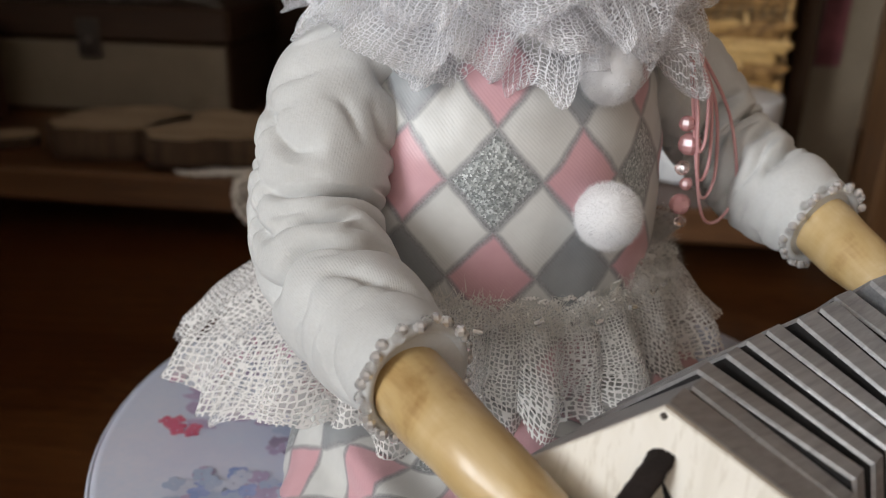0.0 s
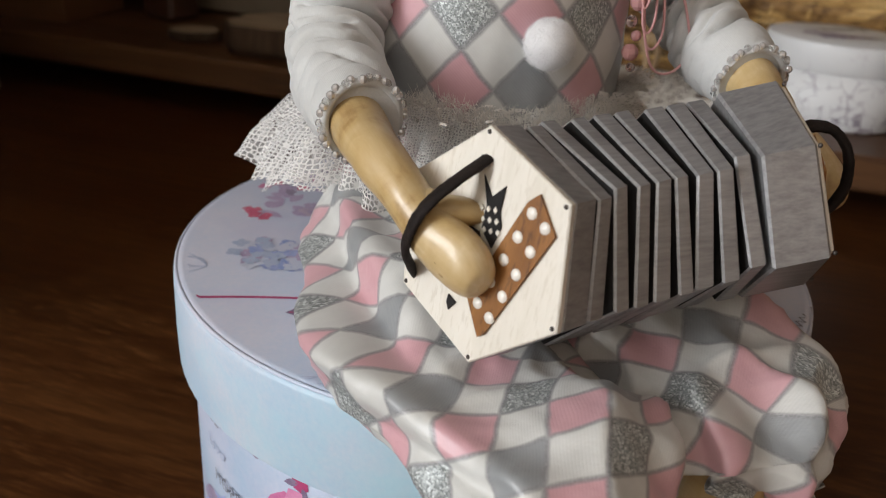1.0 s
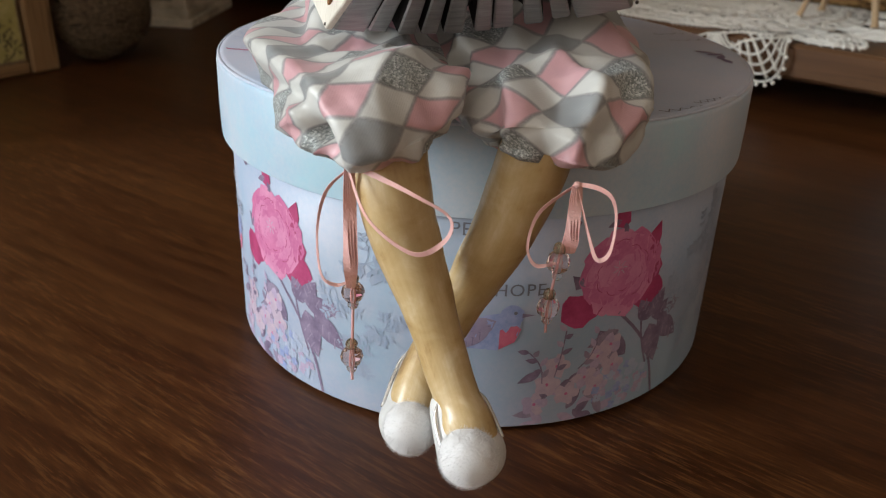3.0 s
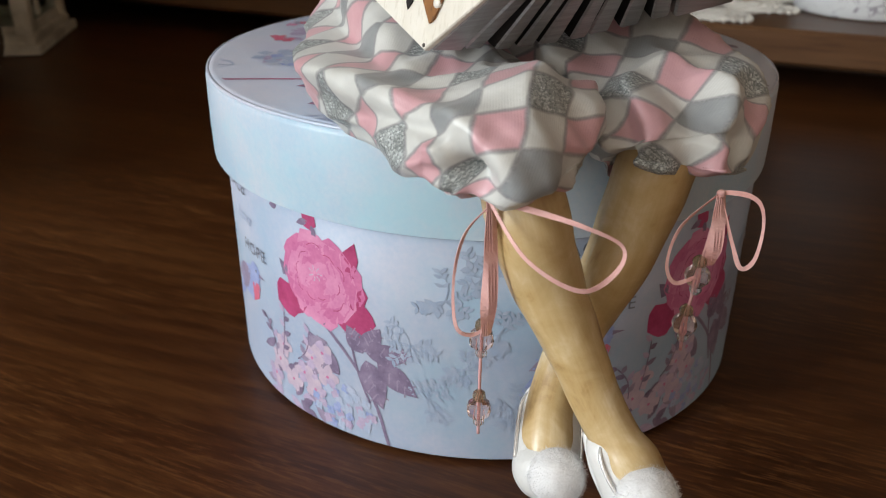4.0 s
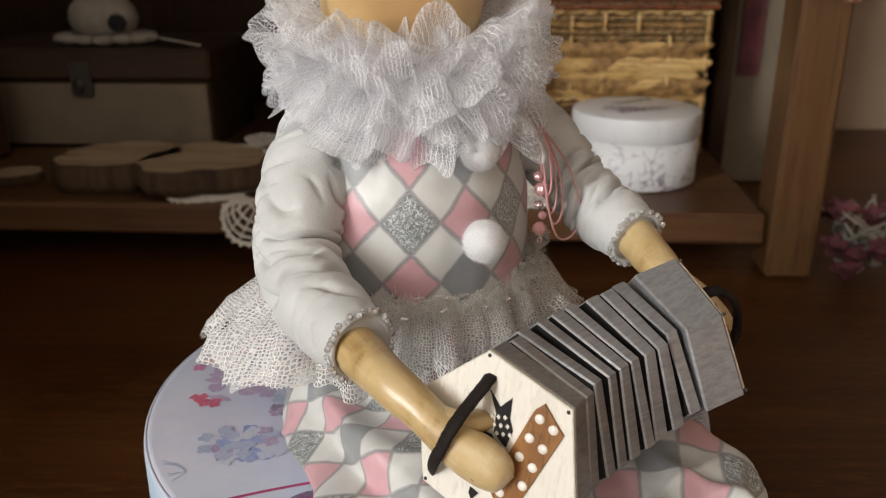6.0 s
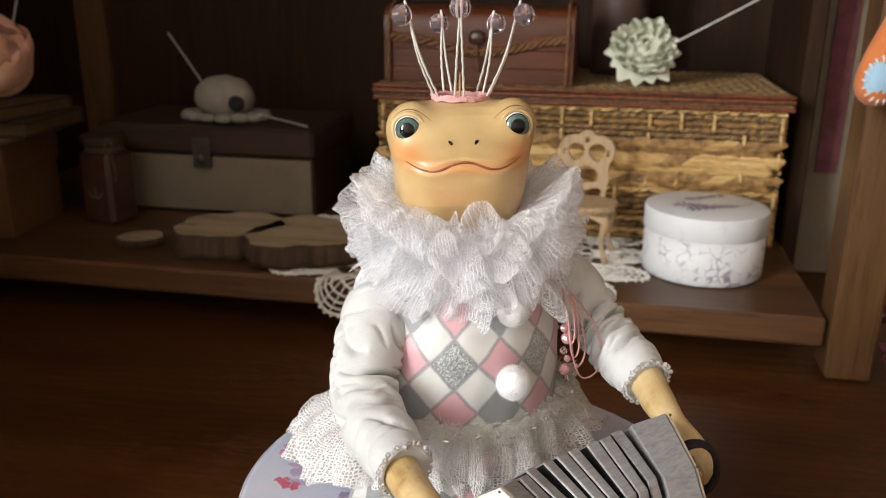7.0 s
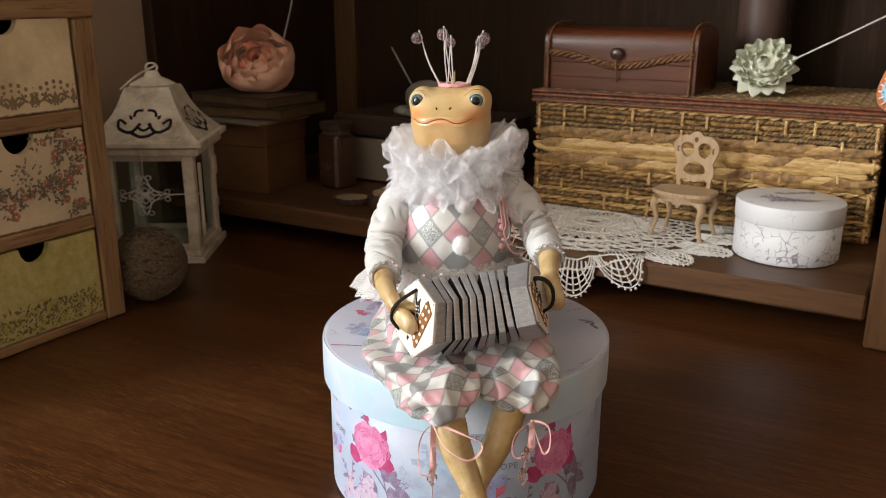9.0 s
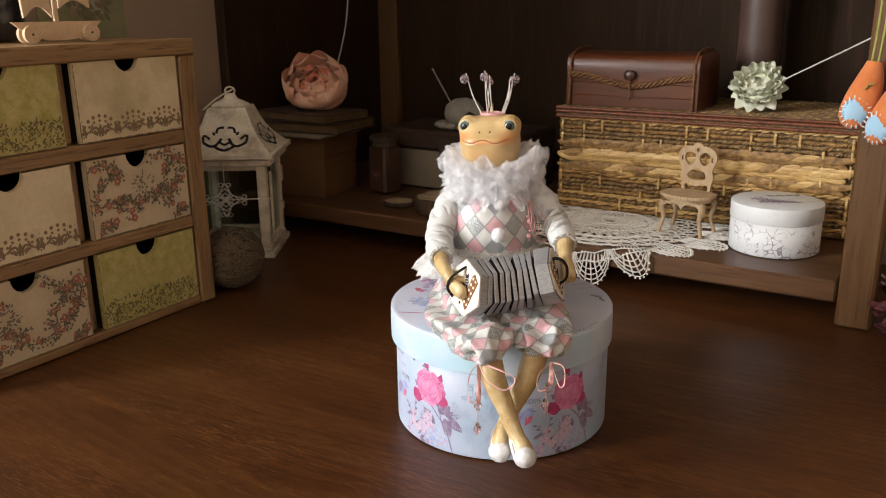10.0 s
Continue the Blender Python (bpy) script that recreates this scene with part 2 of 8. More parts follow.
wood("brown_fret", (0.17, 0.065, 0.014), (0.28, 0.12, 0.03), (0.38, 0.18, 0.05), "Z", 5.0, 0.5, 0.3)
wood("old_chest_wood", (0.026, 0.0135, 0.0072), (0.042, 0.022, 0.012), (0.060, 0.033, 0.019), "X", 1.0, 0.6, 0.2)
wood("bark", (0.03, 0.018, 0.01), (0.07, 0.042, 0.024), (0.12, 0.075, 0.045), "Z", 3.0, 0.85, 0.9)
wood("slice_wood", (0.34, 0.25, 0.155), (0.43, 0.33, 0.22), (0.49, 0.385, 0.265), "X", 1.0, 0.7, 0.2)
wood("bamboo_brown", (0.050, 0.0125, 0.0042), (0.105, 0.029, 0.0095), (0.175, 0.056, 0.020), "X", 2.0, 0.34, 0.25, 0.35)
M["bamboo_brown"].node_tree.nodes["Principled BSDF"].inputs["Specular IOR Level"].default_value = 0.25
surf("plaster", (0.60, 0.56, 0.505), (0.68, 0.635, 0.575), 6, 120, 0.85, bmp=0.3)
surf("floor_board", (0.16, 0.10, 0.06), (0.22, 0.14, 0.09), 5, 60, 0.5)


def sleeve_material():
    """Soft grey-white jersey with fine ribs along the arm."""
    m, t, p = nodes_of("sleeve_cloth")
    v = coords(t)
    uv = t.nodes.new("ShaderNodeUVMap")
    sx = t.nodes.new("ShaderNodeSeparateXYZ")
    t.links.new(uv.outputs[0], sx.inputs[0])
    big, small = noisen(t, v, 70, 3), noisen(t, v, 1800, 3)
    rib = mathn(t, "SINE", mathn(t, "MULTIPLY", mathn(t, "ADD", sx.outputs[0], mathn(t, "MULTIPLY", big, 0.0006)), 2 * math.pi / 0.00045))
    rows = mathn(t, "SINE", mathn(t, "MULTIPLY", sx.outputs[1], 2 * math.pi / 0.0011))
    f = mathn(t, "ADD", mathn(t, "ADD", mathn(t, "MULTIPLY", big, 0.6), mathn(t, "MULTIPLY", small, 0.3)), mathn(t, "MULTIPLY", rib, 0.015))
    t.links.new(ramp(t, f, [(0.3, (0.53, 0.535, 0.525)), (0.65, (0.63, 0.64, 0.635))]), p.inputs["Base Color"])
    setp(p, Roughness=0.85, Sheen_Weight=0.25)
    bump(t, p, mathn(t, "ADD", mathn(t, "ADD", mathn(t, "MULTIPLY", rib, 0.12), mathn(t, "MULTIPLY", rows, 0.04)), small), 0.35, 0.0002)


sleeve_material()
surf("white_felt", (0.72, 0.72, 0.73), (0.80, 0.80, 0.81), 90, 1500, 0.95, bmp=0.5, sheen=0.4)
surf("shoe_white", (0.64, 0.64, 0.63), (0.73, 0.73, 0.72), 80, 900, 0.4, bmp=0.25, coat=0.2)
surf("pink_ribbon", (0.72, 0.38, 0.355), (0.84, 0.53, 0.50), 120, 1500, 0.55, bmp=0.2, sheen=0.2)
surf("pink_cord", (0.60, 0.30, 0.30), (0.70, 0.40, 0.40), 120, 1500, 0.6, bmp=0.2)
surf("eye_white", (0.72, 0.70, 0.64), (0.78, 0.77, 0.72), 60, 300, 0.15, bmp=0.0, coat=1.0)
surf("eye_iris", (0.045, 0.085, 0.078), (0.13, 0.20, 0.17), 500, 1500, 0.15, bmp=0.0, coat=1.0)
surf("eye_pupil", (0.004, 0.004, 0.005), (0.008, 0.008, 0.008), 60, 300, 0.1, bmp=0.0, coat=1.0)
surf("lip_paint", (0.20, 0.055, 0.022), (0.34, 0.115, 0.05), 200, 900, 0.5, bmp=0.1)
surf("score_brown", (0.20, 0.12, 0.045), (0.30, 0.19, 0.08), 200, 900, 0.6, bmp=0.1)
surf("brow_paint", (0.13, 0.07, 0.035), (0.20, 0.11, 0.06), 200, 900, 0.5, bmp=0.1)
surf("black_leather", (0.010, 0.007, 0.006), (0.022, 0.016, 0.014), 200, 1500, 0.75, bmp=0.6, dist=0.0004)
M["black_leather"].node_tree.nodes["Principled BSDF"].inputs["Specular IOR Level"].default_value = 0.2
surf("bellows_black", (0.008, 0.007, 0.007), (0.016, 0.014, 0.014), 90, 900, 0.9, bmp=0.3)
surf("nail_iron", (0.05, 0.045, 0.04), (0.12, 0.10, 0.09), 500, 2000, 0.5, 0.6)
surf("button_white", (0.78, 0.74, 0.67), (0.84, 0.81, 0.75), 200, 900, 0.35, coat=0.3)
surf("box_paper", (0.34, 0.44, 0.61), (0.50, 0.525, 0.635), 26, 700, 0.45, bmp=0.06, stain=(0.31, 0.48, 0.62))
surf("lid_paper", (0.50, 0.59, 0.74), (0.66, 0.66, 0.76), 24, 700, 0.38, bmp=0.06, stain=(0.56, 0.55, 0.70))
surf("lid_rim_paper", (0.42, 0.575, 0.72), (0.62, 0.655, 0.745), 30, 700, 0.42, bmp=0.06, stain=(0.38, 0.66, 0.77))
surf("print_rose", (0.54, 0.13, 0.31), (0.69, 0.24, 0.44), 160, 900, 0.45, bmp=0.05)
surf("print_rose_light", (0.62, 0.20, 0.40), (0.75, 0.33, 0.52), 160, 900, 0.45, bmp=0.05)
surf("print_rose_deep", (0.36, 0.035, 0.13), (0.52, 0.08, 0.22), 160, 900, 0.45, bmp=0.05)
surf("print_leaf", (0.17, 0.13, 0.22), (0.30, 0.24, 0.36), 220, 900, 0.45, bmp=0.05)
surf("print_leaf_light", (0.27, 0.22, 0.34), (0.38, 0.32, 0.44), 220, 900, 0.45, bmp=0.05)
surf("print_blue", (0.26, 0.34, 0.62), (0.42, 0.47, 0.72), 300, 900, 0.45, bmp=0.05)
surf("print_sky", (0.40, 0.49, 0.66), (0.50, 0.54, 0.68), 300, 900, 0.45, bmp=0.05)
surf("print_faint", (0.33, 0.42, 0.58), (0.42, 0.48, 0.61), 300, 900, 0.45, bmp=0.0)
surf("print_lilac", (0.42, 0.34, 0.52), (0.56, 0.46, 0.62), 300, 900, 0.45, bmp=0.05)
surf("print_peach", (0.50, 0.40, 0.53), (0.62, 0.51, 0.60), 300, 900, 0.45, bmp=0.05)
surf("print_red", (0.62, 0.12, 0.22), (0.70, 0.20, 0.28), 300, 900, 0.45, bmp=0.05)
surf("print_ink", (0.16, 0.16, 0.20), (0.22, 0.22, 0.26), 300, 900, 0.5, bmp=0.0)
surf("drawer_cream", (0.66, 0.53, 0.315), (0.84, 0.71, 0.46), 14, 200, 0.6, bmp=0.15, stain=(0.44, 0.36, 0.18))
surf("drawer_green", (0.38, 0.33, 0.070), (0.60, 0.52, 0.215), 110, 500, 0.6, bmp=0.25, stain=(0.56, 0.47, 0.22))
surf("drawer_floral", (0.55, 0.44, 0.27), (0.69, 0.565, 0.375), 12, 200, 0.6, bmp=0.1)
surf("stencil_brown", (0.20, 0.135, 0.07), (0.32, 0.23, 0.13), 200, 900, 0.6)
surf("stencil_gold", (0.10, 0.085, 0.025), (0.27, 0.22, 0.09), 200, 900, 0.6)
surf("motif_coral", (0.36, 0.115, 0.070), (0.50, 0.22, 0.14), 300, 900, 0.6)
surf("motif_leaf", (0.10, 0.095, 0.05), (0.20, 0.175, 0.10), 300, 900, 0.6)
surf("motif_grey", (0.20, 0.15, 0.12), (0.32, 0.25, 0.20), 300, 900, 0.6)
surf("dark_hollow", (0.006, 0.006, 0.008), (0.014, 0.013, 0.015), 30, 300, 0.9)
surf("lantern_paint", (0.62, 0.56, 0.43), (0.86, 0.80, 0.66), 55, 260, 0.55, bmp=0.5, stain=(0.26, 0.20, 0.12))
surf("white_wire", (0.60, 0.58, 0.54), (0.70, 0.68, 0.64), 90, 600, 0.5)
surf("twine", (0.050, 0.033, 0.017), (0.185, 0.128, 0.074), 300, 1200, 0.9, bmp=0.8)
surf("kraft_box", (0.105, 0.044, 0.013), (0.14, 0.062, 0.020), 20, 300, 0.7)
surf("book_cloth", (0.032, 0.016, 0.008), (0.055, 0.028, 0.013), 30, 500, 0.7)
surf("book_gilt", (0.07, 0.042, 0.016), (0.13, 0.082, 0.034), 60, 500, 0.55)
surf("petal_peach", (0.80, 0.43, 0.28), (0.92, 0.62, 0.47), 60, 500, 0.75)
surf("petal_coral", (0.68, 0.20, 0.13), (0.82, 0.36, 0.25), 60, 500, 0.75)
surf("petal_cream", (0.58, 0.61, 0.46), (0.76, 0.77, 0.64), 60, 500, 0.7)
surf("crochet", (0.78, 0.755, 0.70), (0.87, 0.845, 0.79), 200, 1500, 0.9, bmp=0.6)
wood("rattan_yellow", (0.22, 0.105, 0.030), (0.62, 0.395, 0.145), (0.92, 0.70, 0.34), "X", 6.0, 0.42, 0.3, 0.15)
surf("rattan_brown", (0.09, 0.042, 0.013), (0.50, 0.29, 0.10), 110, 600, 0.55, bmp=0.5)
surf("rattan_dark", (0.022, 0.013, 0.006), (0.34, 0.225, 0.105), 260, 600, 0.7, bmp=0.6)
surf("rattan_red", (0.060, 0.016, 0.006), (0.25, 0.072, 0.026), 160, 600, 0.45, bmp=0.4)
surf("gold_cord", (0.050, 0.018, 0.006), (0.26, 0.115, 0.038), 300, 1200, 0.55, bmp=0.6)
surf("old_paper", (0.16, 0.13, 0.088), (0.22, 0.18, 0.13), 14, 200, 0.75, stain=(0.13, 0.10, 0.065))
surf("orange_felt", (0.52, 0.14, 0.035), (0.62, 0.20, 0.06), 60, 700, 0.9, bmp=0.4, sheen=0.2)
surf("blue_felt", (0.30, 0.50, 0.68), (0.38, 0.58, 0.74), 60, 700, 0.9, bmp=0.4)
surf("green_cord", (0.25, 0.27, 0.06), (0.34, 0.36, 0.10), 60, 700, 0.9)
surf("plum_petal", (0.08, 0.022, 0.030), (0.20, 0.06, 0.072), 60, 700, 0.8)
surf("grey_leaf", (0.25, 0.25, 0.22), (0.40, 0.38, 0.34), 60, 700, 0.8)
surf("mauve_wax", (0.065, 0.036, 0.027), (0.095, 0.054, 0.041), 20, 300, 0.5)
surf("jar_brown", (0.040, 0.017, 0.010), (0.07, 0.032, 0.02), 60, 300, 0.35, coat=0.4)
surf("dusty_white", (0.22, 0.20, 0.17), (0.32, 0.29, 0.25), 60, 500, 0.8)
surf("navy_glaze", (0.008, 0.010, 0.016), (0.02, 0.024, 0.034), 40, 300, 0.15, coat=0.6)
surf("card_green", (0.19, 0.19, 0.10), (0.25, 0.25, 0.145), 20, 300, 0.7)

for eye_mat in ("eye_white", "eye_iris", "eye_pupil"):
    setp(M[eye_mat].node_tree.nodes["Principled BSDF"], Coat_Weight=0.5, Coat_Roughness=0.03, Specular_IOR_Level=0.2)
glass("bead_pink", (1.0, 0.80, 0.77))
glass("bead_rose", (0.80, 0.44, 0.44))
M["bead_rose"].node_tree.nodes["Principled BSDF"].inputs["Transmission Weight"].default_value = 0.45
glass("bead_clear", (0.94, 0.93, 0.92))
glass("bead_lilac", (0.93, 0.78, 0.86))
glass("bead_smoke", (0.62, 0.50, 0.34))
M["bead_pink"].node_tree.nodes["Principled BSDF"].inputs["Transmission Weight"].default_value = 0.95
M["bead_lilac"].node_tree.nodes["Principled BSDF"].inputs["Transmission Weight"].default_value = 0.92


def pane_material():
    """Thin window glass: clear, with a faint reflection."""
    m, t, p = nodes_of("pane_thin")
    tr = node(t, "ShaderNodeBsdfTransparent", Color=(0.86, 0.90, 0.89, 1))
    gl = node(t, "ShaderNodeBsdfGlossy", Roughness=0.04)
    mx = t.nodes.new("ShaderNodeMixShader")
    mx.inputs[0].default_value = 0.06
    t.links.new(tr.outputs[0], mx.inputs[1])
    t.links.new(gl.outputs[0], mx.inputs[2])
    t.links.new(mx.outputs[0], t.nodes["Material Output"].inputs[0])


pane_material()
glass("bead_silver", (0.86, 0.85, 0.84), 0.12)
M["bead_silver"].node_tree.nodes["Principled BSDF"].inputs["Transmission Weight"].default_value = 0.25
M["bead_silver"].node_tree.nodes["Principled BSDF"].inputs["Metallic"].default_value = 0.55
net("tulle", (0.94, 0.945, 0.97), 0.00112, 0.058, True, 0.30, 0.45)
scene.cycles.transparent_max_bounces = 24
net("lace", (0.84, 0.83, 0.81), 0.00138, 0.125, True, 0.45, 0.3)
net("fringe_lace", (0.82, 0.80, 0.77), 0.0015, 0.20, True, 0.45, 0.3)
harlequin("harlequin_vest", 0.0166, 0.0182)
harlequin("harlequin_trouser", 0.01665, 0.0135)


def skin_material():
    """Honey-coloured painted clay with brushed streaks and a soft satin varnish."""
    m, t, p = nodes_of("doll_skin")
    v = coords(t)
    uv = t.nodes.new("ShaderNodeUVMap")
    mp = node(t, "ShaderNodeMapping", Scale=(1, 0.10, 1))
    t.links.new(uv.outputs[0], mp.inputs[0])
    sv = mp.outputs[0]
    streak, blot, fine = noisen(t, sv, 420, 4, 0.6), noisen(t, v, 85, 5, 0.6, 0.5), noisen(t, v, 900, 3)
    f = mathn(t, "ADD", mathn(t, "MULTIPLY", streak, 0.25), mathn(t, "MULTIPLY", blot, 0.75))
    col = ramp(t, f, [(0.33, (0.34, 0.205, 0.072)), (0.44, (0.51, 0.355, 0.155)), (0.55, (0.575, 0.425, 0.215)), (0.66, (0.67, 0.54, 0.33))])
    t.links.new(col, p.inputs["Base Color"])
    t.links.new(mathn(t, "ADD", mathn(t, "MULTIPLY", fine, 0.2), 0.34), p.inputs["Roughness"])
    bump(t, p, mathn(t, "ADD", streak, mathn(t, "MULTIPLY", fine, 0.3)), 0.2, 0.0005)
    setp(p, Coat_Weight=0.45, Coat_Roughness=0.22)


def face_material():
    """Smooth painted face, warmer on the cheeks."""
    m, t, p = nodes_of("doll_face")
    v = coords(t)
    blot, fine = noisen(t, v, 60, 3), noisen(t, v, 900, 3)
    col = ramp(t, blot, [(0.3, (0.50, 0.33, 0.135)), (0.7, (0.61, 0.44, 0.21))])
    uv = t.nodes.new("ShaderNodeUVMap")
    sx = t.nodes.new("ShaderNodeSeparateXYZ")
    t.links.new(uv.outputs[0], sx.inputs[0])
    for cu, cv, ru, rv, amount in ((0.0185, 0.2500, 0.0060, 0.0040, 0.72), (-0.0185, 0.2500, 0.0060, 0.0040, 0.72), (0.0, 0.2468, 0.016, 0.0022, 0.62), (0.0, 0.236, 0.02, 0.006, 0.22)):
        du = mathn(t, "DIVIDE", mathn(t, "SUBTRACT", sx.outputs[0], cu), ru)
        dv = mathn(t, "DIVIDE", mathn(t, "SUBTRACT", sx.outputs[1], cv), rv)
        d = mathn(t, "ADD", mathn(t, "MULTIPLY", du, du), mathn(t, "MULTIPLY", dv, dv))
        spot = mathn(t, "MULTIPLY", mathn(t, "POWER", 2.718, mathn(t, "MULTIPLY", d, -1.0)), amount)
        col = mix(t, spot, col, (0.66, 0.24, 0.075))
    t.links.new(col, p.inputs["Base Color"])
    t.links.new(mathn(t, "ADD", mathn(t, "MULTIPLY", fine, 0.15), 0.36), p.inputs["Roughness"])
    bump(t, p, fine, 0.12, 0.0003)
    setp(p, Coat_Weight=0.35, Coat_Roughness=0.22)


def wallpaper_material():
    """Embossed vinyl wallpaper with faint curling ornament."""
    m, t, p = nodes_of("wallpaper")
    v = coords(t)
    w = noisen(t, v, 26, 2, 0.5, 2.5)
    curls = ramp(t, mathn(t, "FRACT", mathn(t, "MULTIPLY", w, 7.0)), [(0.42, (0, 0, 0)), (0.5, (1, 1, 1)), (0.58, (0, 0, 0))])
    fine = noisen(t, v, 500, 3)
    col = mix(t, mathn(t, "MULTIPLY", curls, 0.4), mix(t, noisen(t, v, 8, 3), (0.30, 0.215, 0.150), (0.37, 0.270, 0.190)), (0.44, 0.335, 0.25))
    t.links.new(col, p.inputs["Base Color"])
    setp(p, Roughness=0.7)
    bump(t, p, mathn(t, "ADD", curls, mathn(t, "MULTIPLY", fine, 0.4)), 0.5, 0.001)


def crackle_material(name, least, under):
    """White paint over violet, split by a crackle varnish."""
    m, t, p = nodes_of(name)
    v = coords(t)
    warp = t.nodes.new("ShaderNodeVectorMath")
    warp.operation = "ADD"
    nz = node(t, "ShaderNodeTexNoise", Scale=60.0)
    t.links.new(v, nz.inputs["Vector"])
    sc = t.nodes.new("ShaderNodeVectorMath")
    sc.operation = "SCALE"
    sc.inputs["Scale"].default_value = 0.012
    t.links.new(nz.outputs["Color"], sc.inputs[0])
    t.links.new(v, warp.inputs[0])
    t.links.new(sc.outputs[0], warp.inputs[1])
    vo = node(t, "ShaderNodeTexVoronoi", Scale=112.0)
    vo.feature = "DISTANCE_TO_EDGE"
    t.links.new(warp.outputs[0], vo.inputs["Vector"])
    width = mathn(t, "MULTIPLY", mathn(t, "SUBTRACT", noisen(t, v, 55, 2), least), 0.26)
    crack = mathn(t, "LESS_THAN", vo.outputs[0], width)
    col = mix(t, crack, mix(t, noisen(t, v, 30, 3), (0.72, 0.735, 0.75), (0.82, 0.835, 0.85)), under)
    t.links.new(col, p.inputs["Base Color"])
    setp(p, Roughness=0.5)
    bump(t, p, mathn(t, "SUBTRACT", 1.0, crack), 0.3, 0.0005)


skin_material()
face_material()
wallpaper_material()
crackle_material("crackle_paint", 0.45, (0.33, 0.30, 0.36))
crackle_material("crackle_lid_paint", 0.57, (0.50, 0.46, 0.52))


# ---- mesh building ----
class Mesh:
    """Gathers vertices, faces, UVs and materials of one mesh."""

    def __init__(self):
        self.v, self.f, self.uv, self.mi, self.mats, self.flat = [], [], [], [], [], []

    def slot(self, mat):
        if mat not in self.mats:
            self.mats.append(mat)
        return self.mats.index(mat)

    def face(self, ids, mat, uvs=None, flat=False):
        self.f.append(tuple(ids))
        self.mi.append(self.slot(mat))
        self.uv.extend(uvs if uvs else [(0.0, 0.0)] * len(ids))
        self.flat.append(flat)

    def add(self, points):
        k = len(self.v)
        self.v.extend(tuple(p) for p in points)
        return k

    def grid(self, fn, nu, nv, mat, wrap=False, uvfn=None, flat=False):
        """A sheet fn(u, v), u and v from 0 to 1; wrap joins the end of u to its start."""
        cols = nu if wrap else nu + 1
        k = self.add([fn(i / nu, j / nv) for j in range(nv + 1) for i in range(cols)])
        for j in range(nv):
            for i in range(nu):
                a, b = k + j * cols + i, k + j * cols + (i + 1) % cols
                ids = (a, b, b + cols, a + cols)
                uvs = [uvfn(x / nu, y / nv) for x, y in ((i, j), (i + 1, j), (i + 1, j + 1), (i, j + 1))] if uvfn else None
                self.face(ids, mat, uvs, flat)

    def tube(self, path, radii, n, mat, up=(0, 0, 1), disp=None, caps=True, uv0=(0.0, 0.0), ur=1.0, steps=0, flat=False, squash=1.0, shape=None, arc=None):
        """Sweeps an ellipse along a path. radii: a number, or one per point, or pairs (side, up)."""
        pts = [Vector(p) for p in path]
        if isinstance(radii, (int, float)):
            radii = [radii] * len(pts)
        rr = [(r, r * squash) if isinstance(r, (int, float)) else r for r in radii]
        if steps:
            pts, rr = smooth(pts, rr, steps)
        k = len(self.v)
        side, last = None, [None] * n
        run, lengths = [0.0] * n, []
        for i, p in enumerate(pts):
            t = (pts[min(i + 1, len(pts) - 1)] - pts[max(i - 1, 0)]).normalized()
            if side is None:
                side = t.cross(Vector(up))
                if side.length < 1e-4:
                    side = t.cross(Vector((0, 1, 0)))
                side.normalize()
            else:
                side = (side - t * side.dot(t)).normalized()
            top = side.cross(t)
            for j in range(n):
                th = 2 * math.pi * j / n
                c, s = math.cos(th), math.sin(th)
                d = disp(i / (len(pts) - 1), th, p + side * (c * rr[i][0]) + top * (s * rr[i][1])) if disp else 0.0
                bare = p + side * (c * rr[i][0]) + top * (s * rr[i][1])
                if last[j] is not None:
                    run[j] += (bare - last[j]).length
                last[j] = bare
                q = p + side * (c * (rr[i][0] + d)) + top * (s * (rr[i][1] + d))
                if shape:
                    q = shape(q)
                self.v.append(tuple(q))
            lengths.append(run[:])
        def round_lengths(a, b):
            """Lengths round an ellipse from its underside, for each of the n points and their next."""
            out = {}
            at = 0.0
            low = (3 * n) // 4
            for q in range(n):
                j = (low + q) % n
                th = 2 * math.pi * (j + 0.5) / n
                step = math.hypot(a * math.sin(th), b * math.cos(th)) * 2 * math.pi / n
                out[j] = (at, at + step)
                at += step
            mid = out[(n // 6)][0]
            return {j: (p - mid, q - mid) for j, (p, q) in out.items()}

        if arc:
            whole = [sum(q[c] for q in rr) / len(rr) for c in (0, 1)]
            us = [round_lengths(max(q[0], whole[0] * 0.8), max(q[1], whole[1] * 0.8)) for q in rr]
            lengths = [[row[n // 6]] * n for row in lengths]
        else:
            even = {j: (2 * math.pi * j / n * ur, 2 * math.pi * (j + 1) / n * ur) for j in range(n)}
            us = [even] * len(rr)
        for i in range(len(pts) - 1):
            for j in range(n):
                j2 = (j + 1) % n
                a, b = k + i * n + j, k + i * n + (j + 1) % n
                (p0, p1), (q0, q1) = us[i][j], us[i + 1][j]
                lay = arc or (lambda u, v: (u, v))
                self.face((a, a + n, b + n, b), mat, [lay(uv0[0] + u, uv0[1] + v) for u, v in ((p0, lengths[i][j]), (q0, lengths[i + 1][j]), (q1, lengths[i + 1][j2]), (p1, lengths[i][j2]))], flat)
        if caps:
            self.face([k + j for j in range(n)], mat, None, True)
            e = k + (len(pts) - 1) * n
            self.face([e + j for j in reversed(range(n))], mat, None, True)

